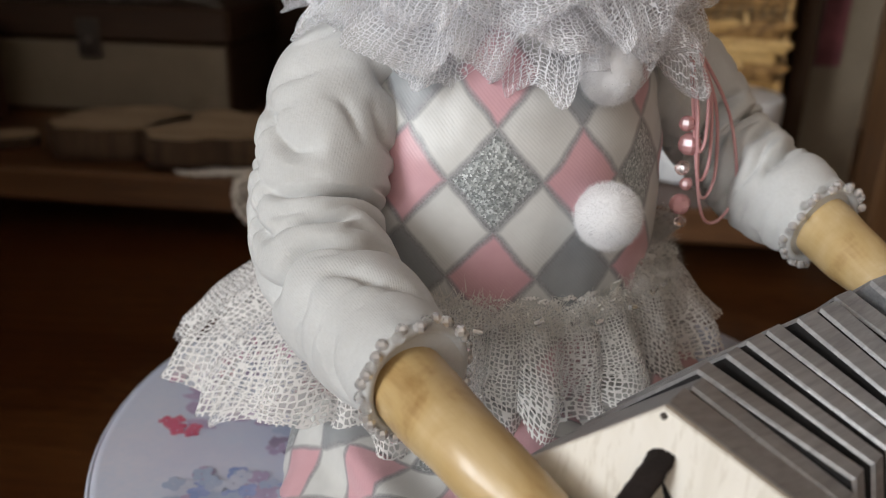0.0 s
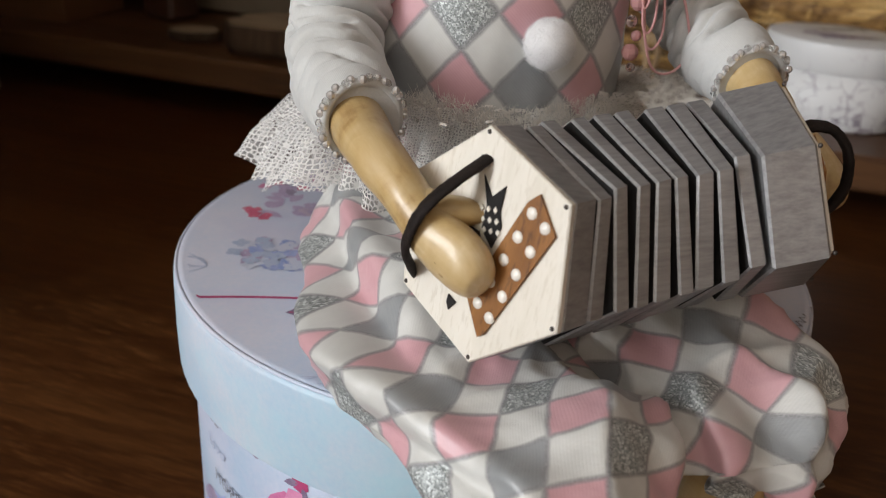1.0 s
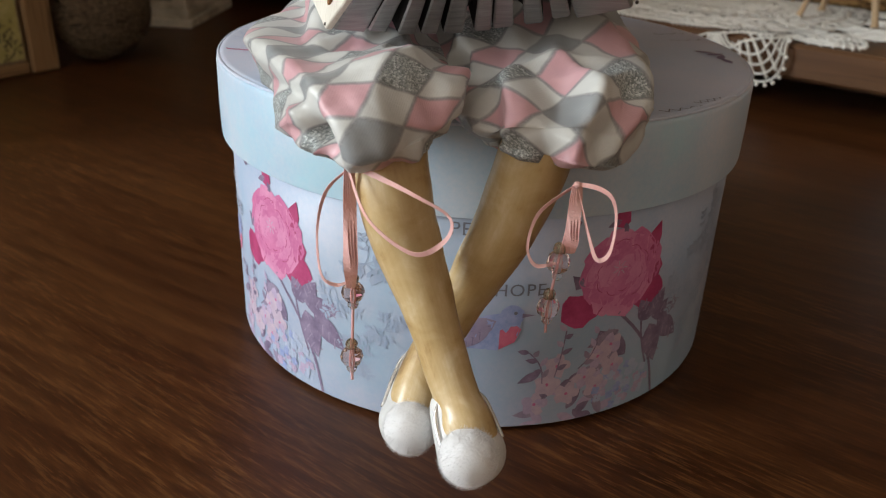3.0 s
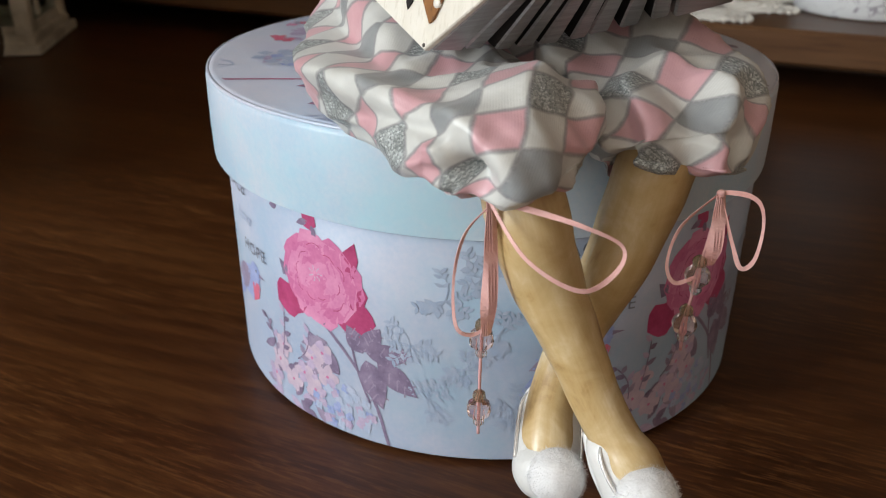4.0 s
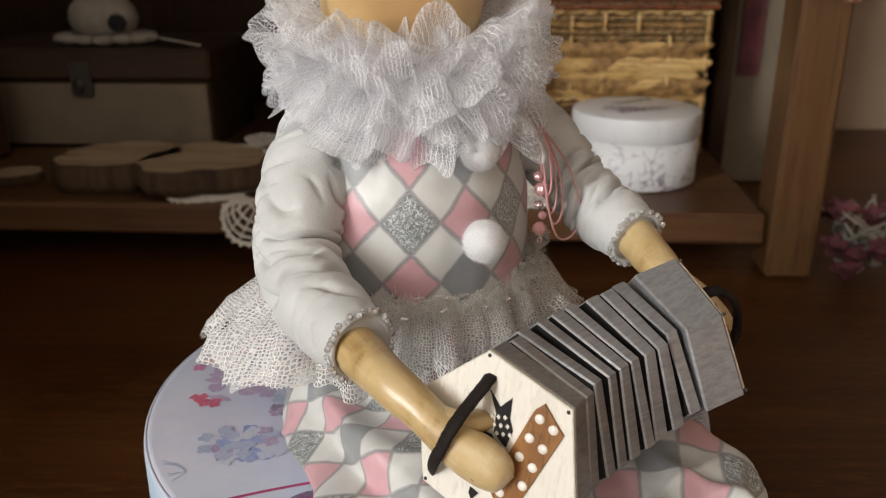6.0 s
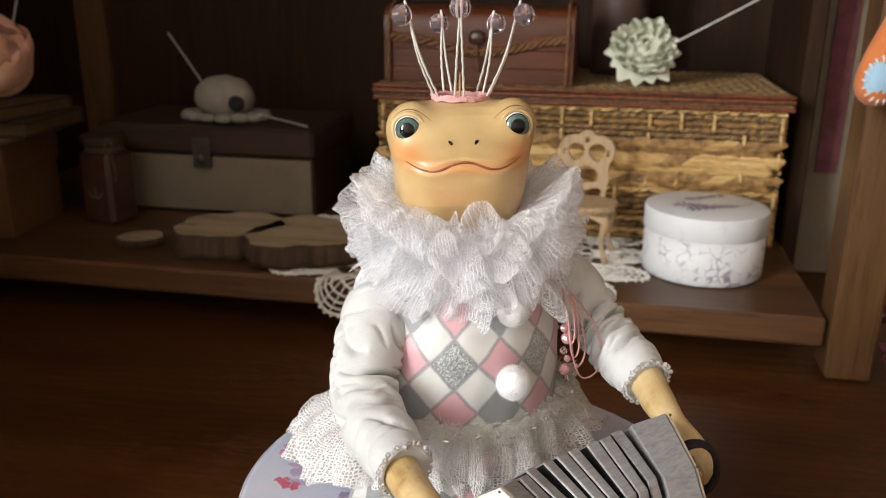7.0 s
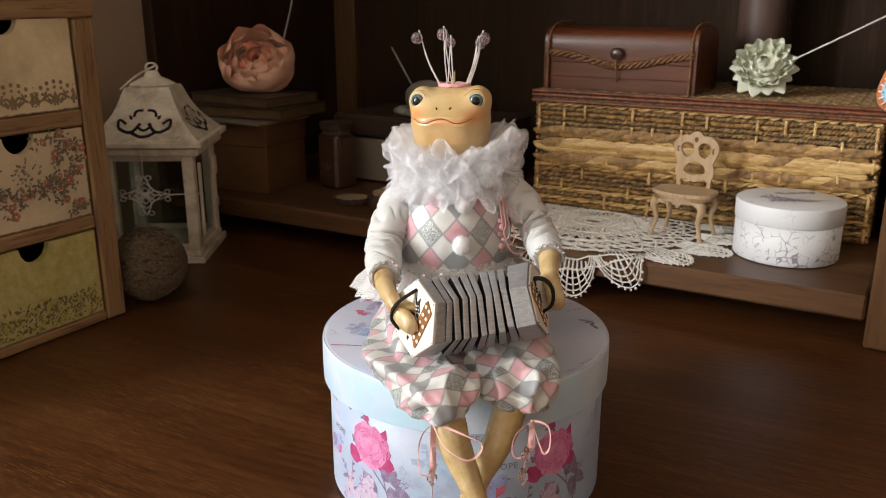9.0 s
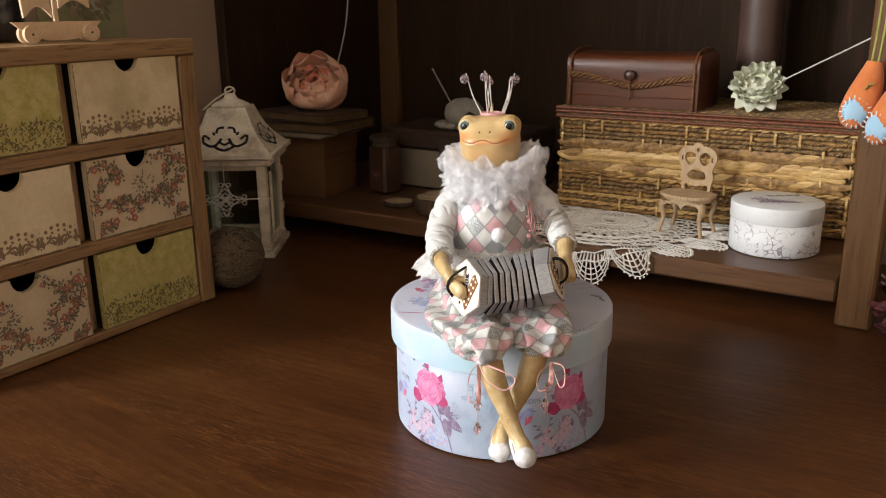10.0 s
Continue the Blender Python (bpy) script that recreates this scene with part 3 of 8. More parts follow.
    def ball(self, c, r, mat, nu=16, nv=10, disp=None, flat=False, matfn=None, axes=None):
        """An ellipsoid; axes: three directions for its radii."""
        r = (r, r, r) if isinstance(r, (int, float)) else r
        ax = axes or (Vector((1, 0, 0)), Vector((0, 1, 0)), Vector((0, 0, 1)))
        c = Vector(c)
        k = len(self.v)
        dirs = []
        for j in range(nv + 1):
            ph = math.pi * j / nv
            for i in range(nu):
                th = 2 * math.pi * i / nu
                d = (math.sin(ph) * math.cos(th), math.sin(ph) * math.sin(th), math.cos(ph))
                e = 1.0 + (disp(Vector(d)) if disp else 0.0)
                self.v.append(tuple(c + (ax[0] * d[0] * r[0] + ax[1] * d[1] * r[1] + ax[2] * d[2] * r[2]) * e))
                dirs.append(d)
        for j in range(nv):
            for i in range(nu):
                a, b = k + j * nu + i, k + j * nu + (i + 1) % nu
                ids = [a, a + nu, b + nu, b]
                m = matfn((Vector(dirs[a - k]) + Vector(dirs[b + nu - k])).normalized()) if matfn else mat
                if j == 0:
                    ids = [a, a + nu, b + nu]
                elif j == nv - 1:
                    ids = [a, a + nu, b]
                self.face(ids, m, None, flat)

    def fuzz(self, c, r, mat, count, length, rng):
        """Short fibres standing out of a ball."""
        c = Vector(c)
        for _ in range(count):
            d = Vector((rng.gauss(0, 1), rng.gauss(0, 1), rng.gauss(0, 1))).normalized()
            side = d.cross(Vector((rng.gauss(0, 1), rng.gauss(0, 1), rng.gauss(0, 1)))).normalized()
            tip = (d + side * rng.uniform(-0.4, 0.4)).normalized()
            base = c + d * r * 0.93
            w = r * 0.0042
            k = self.add([base - side * w, base + side * w, base + tip * (length * rng.uniform(0.5, 1.2))])
            self.face((k, k + 1, k + 2), mat)

    def box(self, lo, hi, mat, bevel=0.0, m=None):
        """A box with chamfered edges."""
        b = min(bevel, *((hi[i] - lo[i]) * 0.45 for i in range(3)))
        ct, hf = [(lo[i] + hi[i]) / 2 for i in range(3)], [(hi[i] - lo[i]) / 2 for i in range(3)]
        pts, index = [], {}
        for sx in (-1, 1):
            for sy in (-1, 1):
                for sz in (-1, 1):
                    s = (sx, sy, sz)
                    for a in range(3):
                        q = [ct[i] + s[i] * (hf[i] - (b if i != a else 0.0)) for i in range(3)]
                        index[(s, a)] = len(pts)
                        pts.append(q)
        if m is not None:
            pts = [m @ Vector(q) for q in pts]
        k = self.add(pts)
        for a in range(3):
            u, w = (a + 1) % 3, (a + 2) % 3
            for sg in (-1, 1):
                ids = []
                for su, sw in ((-1, -1), (1, -1), (1, 1), (-1, 1)):
                    s = [0, 0, 0]
                    s[a], s[u], s[w] = sg, su, sw
                    ids.append(k + index[(tuple(s), a)])
                self.face(ids if sg > 0 else ids[::-1], mat, None, True)
        if b > 0:
            for a in range(3):
                u, w = (a + 1) % 3, (a + 2) % 3
                for su in (-1, 1):
                    for sw in (-1, 1):
                        ids = []
                        for sa, face in ((-1, u), (1, u), (1, w), (-1, w)):
                            s = [0, 0, 0]
                            s[a], s[u], s[w] = sa, su, sw
                            ids.append(k + index[(tuple(s), face)])
                        self.face(ids if su * sw < 0 else ids[::-1], mat, None, True)
            for sx in (-1, 1):
                for sy in (-1, 1):
                    for sz in (-1, 1):
                        s = (sx, sy, sz)
                        ids = [k + index[(s, a)] for a in range(3)]
                        self.face(ids if sx * sy * sz > 0 else ids[::-1], mat, None, True)

    def prism(self, outline, depth, mat, place):
        """A flat outline (x, y) extruded by depth; place maps (x, y, d) to the world."""
        n = len(outline)
        k = self.add([place(x, y, 0.0) for x, y in outline] + [place(x, y, depth) for x, y in outline])
        self.face([k + i for i in reversed(range(n))], mat, None, True)
        self.face([k + n + i for i in range(n)], mat, None, True)
        for i in range(n):
            j = (i + 1) % n
            self.face((k + i, k + j, k + n + j, k + n + i), mat, None, True)

    def lathe(self, profile, n, mat, centre=(0, 0, 0), wobble=None):
        """Turns a profile of (radius, height) round the z axis."""
        cx, cy, cz = centre
        k = len(self.v)
        # a ring at a sharp corner is doubled, so that its edge stays crisp
        split, seams = [], set()
        for i, q in enumerate(profile):
            split.append(q)
            if 0 < i < len(profile) - 1:
                d0 = Vector((q[0] - profile[i - 1][0], q[1] - profile[i - 1][1]))
                d1 = Vector((profile[i + 1][0] - q[0], profile[i + 1][1] - q[1]))
                if d0.length > 0 and d1.length > 0 and d0.angle(d1) > 0.8:
                    seams.add(len(split) - 1)
                    split.append(q)
        profile = split
        for r, z in profile:
            for j in range(n):
                th = 2 * math.pi * j / n
                rr = r + (wobble(th, z) if wobble else 0.0)
                self.v.append((cx + rr * math.cos(th), cy + rr * math.sin(th), cz + z))
        for i in range(len(profile) - 1):
            if i in seams:
                continue
            for j in range(n):
                a, b = k + i * n + j, k + i * n + (j + 1) % n
                self.face((a, b, b + n, a + n), mat)
        self.face([k + j for j in reversed(range(n))], mat, None, True)
        e = k + (len(profile) - 1) * n
        self.face([e + j for j in range(n)], mat, None, True)

    def data(self, name, shift=(0, 0, 0)):
        me = bpy.data.meshes.new(name)
        s = Vector(shift)
        me.from_pydata([tuple(Vector(p) - s) for p in self.v], [], self.f)
        for m in self.mats:
            me.materials.append(M[m])
        me.polygons.foreach_set("material_index", self.mi)
        me.polygons.foreach_set("use_smooth", [not x for x in self.flat])
        lay = me.uv_layers.new(name="UVMap")
        lay.data.foreach_set("uv", [c for p in self.uv for c in p])
        me.update()
        return me


def smooth(pts, rr, steps):
    """Catmull-Rom through points and radii."""
    out, ro = [], []
    n = len(pts)
    for i in range(n - 1):
        p = [pts[max(i - 1, 0)], pts[i], pts[i + 1], pts[min(i + 2, n - 1)]]
        q = [rr[max(i - 1, 0)], rr[i], rr[i + 1], rr[min(i + 2, n - 1)]]
        for s in range(steps):
            t = s / steps
            w = (-0.5 * t + t * t - 0.5 * t ** 3, 1 - 2.5 * t * t + 1.5 * t ** 3, 0.5 * t + 2 * t * t - 1.5 * t ** 3, -0.5 * t * t + 0.5 * t ** 3)
            out.append(sum((a * b for a, b in zip(p, w)), Vector()))
            ro.append(tuple(max(1e-5, sum(a[c] * b for a, b in zip(q, w))) for c in (0, 1)))
    out.append(pts[-1])
    ro.append(rr[-1])
    return out, ro


def thing(name, label, category, base=(0, 0, 0), rz=0.0, group="", kind=""):
    ob = new(name)
    ob.empty_display_size = 0.02
    ob.matrix_world = pose(*base, 0, 0, rz)
    return tagged(ob, label, category, group, kind)


def part(name, mesh, parent, label="", m=None):
    ob = new(name, mesh if isinstance(mesh, bpy.types.Mesh) else mesh.data(name))
    ob.parent = parent
    if m is not None:
        ob.matrix_basis = m
    if label:
        ob["label"] = label
    return ob


def solo(name, mesh, label, category, base=(0, 0, 0), group="", kind=""):
    ob = new(name, mesh.data(name, base))
    ob.location = base
    return tagged(ob, label, category, group, kind)


def structure(name, lo, hi, mat, bevel=0.0, label=""):
    b = Mesh()
    b.box(lo, hi, mat, bevel)
    return solo(name, b, label, "", kind="structure")


def noise3(p, s):
    return noise.noise(Vector(p) * s)


# ---- the room round the desk ----
structure("floor", (-1.9, -3.55, -0.78), (2.2, 1.1, -0.74), "floor_board", label="brown wooden floor under the desk")
structure("ceiling", (-1.9, -3.55, 1.75), (2.2, 1.1, 1.79), "plaster", label="plain plaster ceiling")
structure("wall_north", (-1.3, 0.93, -0.74), (2.2, 1.1, 1.75), "wallpaper", label="brown embossed wallpaper behind the desk")
# out of view; brown instead of plaster so less light bounces from the right
structure("wall_east", (1.6, -3.55, -0.74), (2.2, 0.93, 1.75), "wallpaper", label="unseen far wall, made brown to cut bounce light")
structure("wall_west", (-0.86, -0.10, -0.74), (-0.72, 0.93, 1.75), "wallpaper", label="brown embossed wallpaper with faint curls beside the desk")
# added out of view; its corner sets how far window light reaches left
structure("wall_west_return", (-1.9, -0.20, -0.74), (-0.72, -0.10, 1.75), "plaster", label="unseen plaster return wall bounding the window light")
structure("wall_south", (-1.8, -3.55, -0.74), (1.6, -3.40, 1.75), "plaster", label="plain plaster wall")
# far west wall with the window opening
structure("wall_far_west_left", (-1.9, -3.55, -0.74), (-1.8, -2.75, 1.75), "plaster")
structure("wall_far_west_right", (-1.9, -1.65, -0.74), (-1.8, -0.20, 1.75), "plaster")
structure("wall_far_west_sill", (-1.9, -2.75, -0.74), (-1.8, -1.65, 0.25), "plaster")
structure("wall_far_west_head", (-1.9, -2.75, 1.65), (-1.8, -1.65, 1.75), "plaster")

# desk
desk = thing("desk", "dark reddish-brown varnished wooden desk top with visible grain", "desk", (0, 0, -0.74))
b = Mesh()
b.box((-0.715, -0.85, 0.712), (0.95, 0.92, 0.74), "desk_wood", 0.003)
part("desktop", b, desk)
for x, y in ((-0.66, -0.8), (0.9, -0.8), (-0.66, 0.86), (0.9, 0.86)):
    b = Mesh()
    b.box((x - 0.03, y - 0.03, 0), (x + 0.03, y + 0.03, 0.711), "desk_wood", 0.003)
    part("leg", b, desk)

# open hutch on the back of the desk
hutch = thing("desk_hutch", "open dark wooden desk hutch with a raised shelf board", "shelf", (0, 0, 0))
b = Mesh()
b.box((-0.70, 0.368, 0.026), (0.226, 0.80, 0.051), "shelf_wood", 0.0025)
part("shelf", b, hutch, "brown wooden shelf board with a rounded front edge")
b = Mesh()
b.box((-0.695, 0.47, 0.001), (0.21, 0.50, 0.026), "old_chest_wood", 0.001)
part("shelf_support", b, hutch)
b = Mesh()
b.box((0.228, 0.362, 0.001), (0.264, 0.405, 0.9), "post_wood", 0.003)
part("post", b, hutch, "upright brown wooden post")
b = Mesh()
b.box((0.2262, 0.58, 0.001), (0.242, 0.80, 0.9), "shaded_panel_wood", 0.002)
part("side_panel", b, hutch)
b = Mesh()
b.box((-0.72, 0.372, 0.001), (-0.70, 0.80, 0.9), "shaded_panel_wood", 0.002)
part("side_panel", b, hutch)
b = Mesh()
b.box((-0.70, 0.80, 0.001), (0.229, 0.812, 0.9), "shaded_panel_wood", 0.001)
part("back_panel", b, hutch, "brown back panel with the hutch's inner shade in its colour")
b = Mesh()
b.box((-0.70, 0.785, 0.051), (-0.655, 0.80, 0.62), "post_wood", 0.001)
part("back_batten", b, hutch)
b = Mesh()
b.box((-0.70, 0.375, 0.62), (0.229, 0.80, 0.64), "shaded_panel_wood", 0.002)
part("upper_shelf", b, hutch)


# ---- hat box ----
R_BODY, R_LID = 0.0925, 0.0964
LID_AT = (-0.0018, 0.0022, 0.0)
hat_box = thing("hat_box", "round pale blue paper hat box printed with pink roses and words", "hat box", (0, 0, 0))
b = Mesh()
b.lathe([(R_BODY - 0.0015, 0.0006), (R_BODY, 0.002), (R_BODY, 0.04), (R_BODY, 0.090)], 96, "box_paper")
box_body = part("body", b, hat_box, "pale blue printed paper wall")
b = Mesh()
b.lathe([(R_LID - 0.0018, 0.0752), (R_LID, 0.0756), (R_LID + 0.0002, 0.085), (R_LID, 0.1008), (R_LID - 0.0006, 0.1026)], 96, "lid_rim_paper", LID_AT)
box_lid = part("lid", b, hat_box, "mottled blue lid")
b = Mesh()
b.lathe([(R_LID - 0.0006, 0.1020), (R_LID - 0.0014, 0.1032), (R_LID - 0.003, LID), (0.01, LID)], 96, "lid_paper", LID_AT)
part("lid_top", b, box_lid)
rim = Mesh()
rim.tube([(LID_AT[0] + (R_LID - 0.0009) * math.cos(a), LID_AT[1] + (R_LID - 0.0009) * math.sin(a), 0.1027) for a in [2 * math.pi * i / 96 for i in range(97)]], 0.0006, 6, "lid_paper")
part("lid_edge", rim, box_lid)


def wrap(x, y, lift, r=R_BODY):
    """A place on the box wall: x metres round it from angle 0, y metres up."""
    a = x / r
    y = max(y, 0.0022)
    return ((r + lift) * math.cos(a), (r + lift) * math.sin(a), y)


class Print:
    """Flat shapes printed on a surface; later shapes lie over earlier ones."""

    def __init__(self, place):
        self.m, self.place, self.lift = Mesh(), place, 0.00012

    def poly(self, pts, mat):
        cx, cy = sum(p[0] for p in pts) / len(pts), sum(p[1] for p in pts) / len(pts)
        n = len(pts)
        k = self.m.add([self.place(x, y, self.lift) for x, y in pts] + [self.place(cx + (x - cx) * 0.5, cy + (y - cy) * 0.5, self.lift) for x, y in pts] + [self.place(cx, cy, self.lift)])
        for i in range(n):
            j = (i + 1) % n
            self.m.face((k + i, k + j, k + n + j, k + n + i), mat)
            self.m.face((k + n + i, k + n + j, k + 2 * n), mat)
        self.lift += 0.000001

    def blot(self, x, y, r, mat, rng, ragged=0.15, n=14, stretch=1.0, turn=0.0):
        ph = [rng.uniform(0, 6.28) for _ in range(3)]
        pts = []
        for i in range(n):
            a = 2 * math.pi * i / n
            q = r * (1 + ragged * (0.5 * math.sin(2 * a + ph[0]) + 0.4 * math.sin(3 * a + ph[1]) + 0.4 * math.sin(5 * a + ph[2])))
            u, w = q * math.cos(a) * stretch, q * math.sin(a)
            pts.append((x + u * math.cos(turn) - w * math.sin(turn), y + u * math.sin(turn) + w * math.cos(turn)))
        self.poly(pts, mat)

    def leaf(self, x, y, length, width, turn, mat, vein=None):
        t = math.radians(turn)
        out = []
        for i in range(9):
            s = i / 8
            out.append((s * length, width * math.sin(math.pi * s ** 0.8) * 0.5))
        pts = out + [(a, -c) for a, c in reversed(out[1:-1])]
        go = lambda q: (x + q[0] * math.cos(t) - q[1] * math.sin(t), y + q[0] * math.sin(t) + q[1] * math.cos(t))
        self.poly([go(q) for q in pts], mat)
        if vein:
            self.line([go((length * 0.05, 0)), go((length * 0.5, 0)), go((length * 0.93, 0))], width * 0.045, vein)
            for s in (0.3, 0.5, 0.68):
                for sg in (-1, 1):
                    self.line([go((length * s, 0)), go((length * (s + 0.14), sg * width * 0.36))], width * 0.03, vein)

    def line(self, pts, w, mat):
        left, right = [], []
        for i, p in enumerate(pts):
            a, c = pts[max(i - 1, 0)], pts[min(i + 1, len(pts) - 1)]
            dx, dy = c[0] - a[0], c[1] - a[1]
            d = math.hypot(dx, dy) or 1.0
            left.append((p[0] - dy / d * w, p[1] + dx / d * w))
            right.append((p[0] + dy / d * w, p[1] - dx / d * w))
        k = self.m.add([self.place(x, y, self.lift) for x, y in left + right])
        n = len(pts)
        for i in range(n - 1):
            self.m.face((k + i + 1, k + i, k + n + i, k + n + i + 1), mat)
        self.lift += 0.000001


def arc_pts(x0, y0, x1, y1, bend, n=10):
    out = []
    for i in range(n + 1):
        s = i / n
        o = bend * math.sin(math.pi * s)
        out.append((x0 + (x1 - x0) * s - (y1 - y0) * o, y0 + (y1 - y0) * s + (x1 - x0) * o))
    return out


def print_flowers(pr, x, y, spread, count, size, mats, rng):
    """A dense head of small four-petalled flowers."""
    for _ in range(count):
        a, d = rng.uniform(0, 6.28), spread * math.sqrt(rng.random())
        fx, fy, m = x + d * math.cos(a) * 1.2, y + d * math.sin(a) * 0.8, rng.choice(mats)
        t0 = rng.uniform(0, 1.5)
        for q in range(4):
            t = t0 + q * 1.57
            pr.blot(fx + size * 0.55 * math.cos(t), fy + size * 0.55 * math.sin(t), size * 0.5, m, rng, 0.15, 7)


def rose_motif():
    rng = random.Random(4)
    out = {}
    pr = Print(wrap)
    stem = arc_pts(0.001, 0.040, 0.0225, 0.0012, 0.10)
    pr.line(stem, 0.00055, "print_leaf")
    pr.line(arc_pts(0.0105, 0.042, 0.0165, 0.0165, -0.05), 0.0004, "print_leaf")
    for x, y, l, w, t in ((0.0148, 0.0338, 0.0100, 0.0068, 122), (0.0150, 0.0345, 0.0110, 0.0066, 58), (0.0160, 0.0342, 0.0152, 0.0074, 8), (0.0195, 0.0320, 0.0160, 0.0080, -38), (0.0156, 0.0318, 0.0172, 0.0088, -72), (0.0060, 0.0232, 0.0170, 0.0074, 136)):
        pr.leaf(x, y, l, w, t, "print_leaf", "print_leaf_light")
    for x, y, l, w, t in ((0.002, 0.0335, 0.0125, 0.005, 200), (-0.002, 0.031, 0.011, 0.005, -70)):
        pr.leaf(x, y, l, w, t, "print_leaf_light", "print_leaf")
    out["stem_print"] = pr.m
    pr = Print(wrap)
    for x, y, r, m in ((-0.0135, 0.0435, 0.0065, "print_rose_deep"), (0.0125, 0.0445, 0.006, "print_rose_deep"), (0.0115, 0.0505, 0.0058, "print_rose_deep")):
        pr.blot(x, y, r, m, rng, 0.2)
    pr.poly([(0.0065, 0.061), (0.0095, 0.066), (0.0135, 0.0695), (0.0145, 0.064), (0.0125, 0.057), (0.009, 0.0565)], "print_rose_deep")
    pr.poly([(-0.016, 0.051), (-0.0175, 0.056), (-0.014, 0.055), (-0.0125, 0.0515)], "print_leaf")
    for i in range(13):
        a = i * 2.4
        d = 0.0098 - 0.0002 * i
        pr.blot(d * math.cos(a) * 1.0, 0.0545 + d * math.sin(a) * 0.95, 0.0066, rng.choice(("print_rose", "print_rose", "print_rose_light")), rng, 0.22, 14, 1.15, a + 1.57)
    for i in range(16):
        a = i * 2.4 + 0.7
        d = 0.0082 * (1 - i / 20)
        pr.blot(-0.0008 + d * math.cos(a), 0.0555 + d * math.sin(a), 0.0046 - 0.00013 * i, ("print_rose", "print_rose_light", "print_rose_light", "print_rose")[i % 4], rng, 0.25, 12, 1.3, a + 1.57)
    for i in range(7):
        a = i * 0.9
        pr.line(arc_pts(-0.0012 + 0.0009 * math.cos(a), 0.0562 + 0.0009 * math.sin(a), -0.0012 + 0.0027 * math.cos(a), 0.0562 + 0.0027 * math.sin(a), 0.1, 3), 0.00016, "print_peach")
    for i in range(10):
        a = i * 0.628 + 0.2
        d = rng.uniform(0.006, 0.011)
        pr.line(arc_pts(d * math.cos(a), 0.0545 + d * math.sin(a), d * math.cos(a + 0.5), 0.0545 + d * math.sin(a + 0.5), -0.2, 6), 0.00013, "print_rose_deep")
    out["rose_print"] = pr.m
    pr = Print(wrap)
    pr.poly([(-0.0045, 0.0705), (-0.0052, 0.0745), (-0.0028, 0.0765), (-0.0002, 0.0755), (0.0003, 0.0715), (-0.002, 0.0698)], "print_rose_deep")
    pr.leaf(-0.003, 0.0725, 0.005, 0.0022, 200, "print_leaf")
    pr.leaf(-0.0015, 0.0715, 0.0045, 0.002, -75, "print_leaf")
    pr.leaf(-0.0165, 0.0735, 0.004, 0.0025, 190, "print_leaf")
    out["bud_print"] = pr.m
    pr = Print(wrap)
    print_flowers(pr, 0.0065, 0.0115, 0.0098, 46, 0.0017, ("print_blue", "print_sky", "print_lilac"), rng)
    out["hydrangea_print"] = pr.m
    pr = Print(wrap)
    for _ in range(26):
        pr.leaf(-0.013 + rng.uniform(-0.016, 0.012), 0.015 + rng.uniform(-0.013, 0.012), rng.uniform(0.005, 0.009), 0.0032, rng.uniform(0, 360), rng.choice(("print_leaf_light", "print_leaf", "print_lilac")))
    for i in range(9):
        fx, fy = -0.024 + 0.0032 * i + rng.uniform(-0.003, 0.003), 0.010 + 0.011 * (i % 3) / 2 + 0.0009 * i + rng.uniform(-0.002, 0.002)
        t0 = rng.uniform(0, 1.5)
        for q in range(5):
            t = t0 + q * 1.257
            pr.blot(fx + 0.0024 * math.cos(t), fy + 0.0022 * math.sin(t), 0.0019, rng.choice(("print_peach", "print_peach", "print_lilac")), rng, 0.2, 9, 1.25, t)
        pr.blot(fx, fy, 0.0006, "print_rose", rng, 0.2, 7)
    for x0, y0, x1, y1 in ((-0.020, 0.020, -0.0175, 0.037), (-0.024, 0.018, -0.029, 0.030), (-0.012, 0.022, -0.006, 0.034)):
        twig = arc_pts(x0, y0, x1, y1, rng.uniform(-0.15, 0.15), 6)
        pr.line(twig, 0.00022, "print_leaf")
        for n, (px, py) in enumerate(twig[1:]):
            a = math.degrees(math.atan2(y1 - y0, x1 - x0)) + (55 if n % 2 else -55)
            pr.leaf(px, py, rng.uniform(0.0026, 0.0042), 0.0019, a, rng.choice(("print_leaf", "print_leaf_light", "print_lilac")))
    out["blossom_print"] = pr.m
    # bird
    pr = Print(wrap)
    bx, by, k = -0.0415, 0.0372, 1.5
    at = lambda x, y: (bx + x * k, by + y * k)
    pr.leaf(*at(-0.004, -0.001), 0.011 * k, 0.0035 * k, 222, "print_blue")
    pr.poly([at(*q) for q in ((-0.0055, -0.0035), (-0.006, 0.001), (-0.0015, 0.0042), (0.004, 0.0052), (0.0062, 0.0035), (0.0055, -0.0005), (0.0015, -0.004))], "print_blue")
    pr.poly([at(*q) for q in ((0.0018, -0.0038), (0.0018, 0.0008), (0.0048, 0.0022), (0.0062, 0.001), (0.005, -0.002))], "print_red")
    pr.blot(*at(0.0042, 0.0042), 0.0025 * k, "print_blue", rng, 0.05)
    pr.leaf(*at(0.001, 0.003), 0.0125 * k, 0.0052 * k, 205, "print_leaf_light", "print_blue")
    pr.leaf(*at(0.0, 0.0022), 0.0095 * k, 0.0036 * k, 222, "print_leaf_light", "print_leaf")
    pr.poly([at(*q) for q in ((0.0062, 0.0047), (0.009, 0.0042), (0.0062, 0.0037))], "print_leaf")
    pr.blot(*at(0.0048, 0.0048), 0.0004 * k, "print_ink", rng, 0.0, 8)
    out["bird_print"] = pr.m
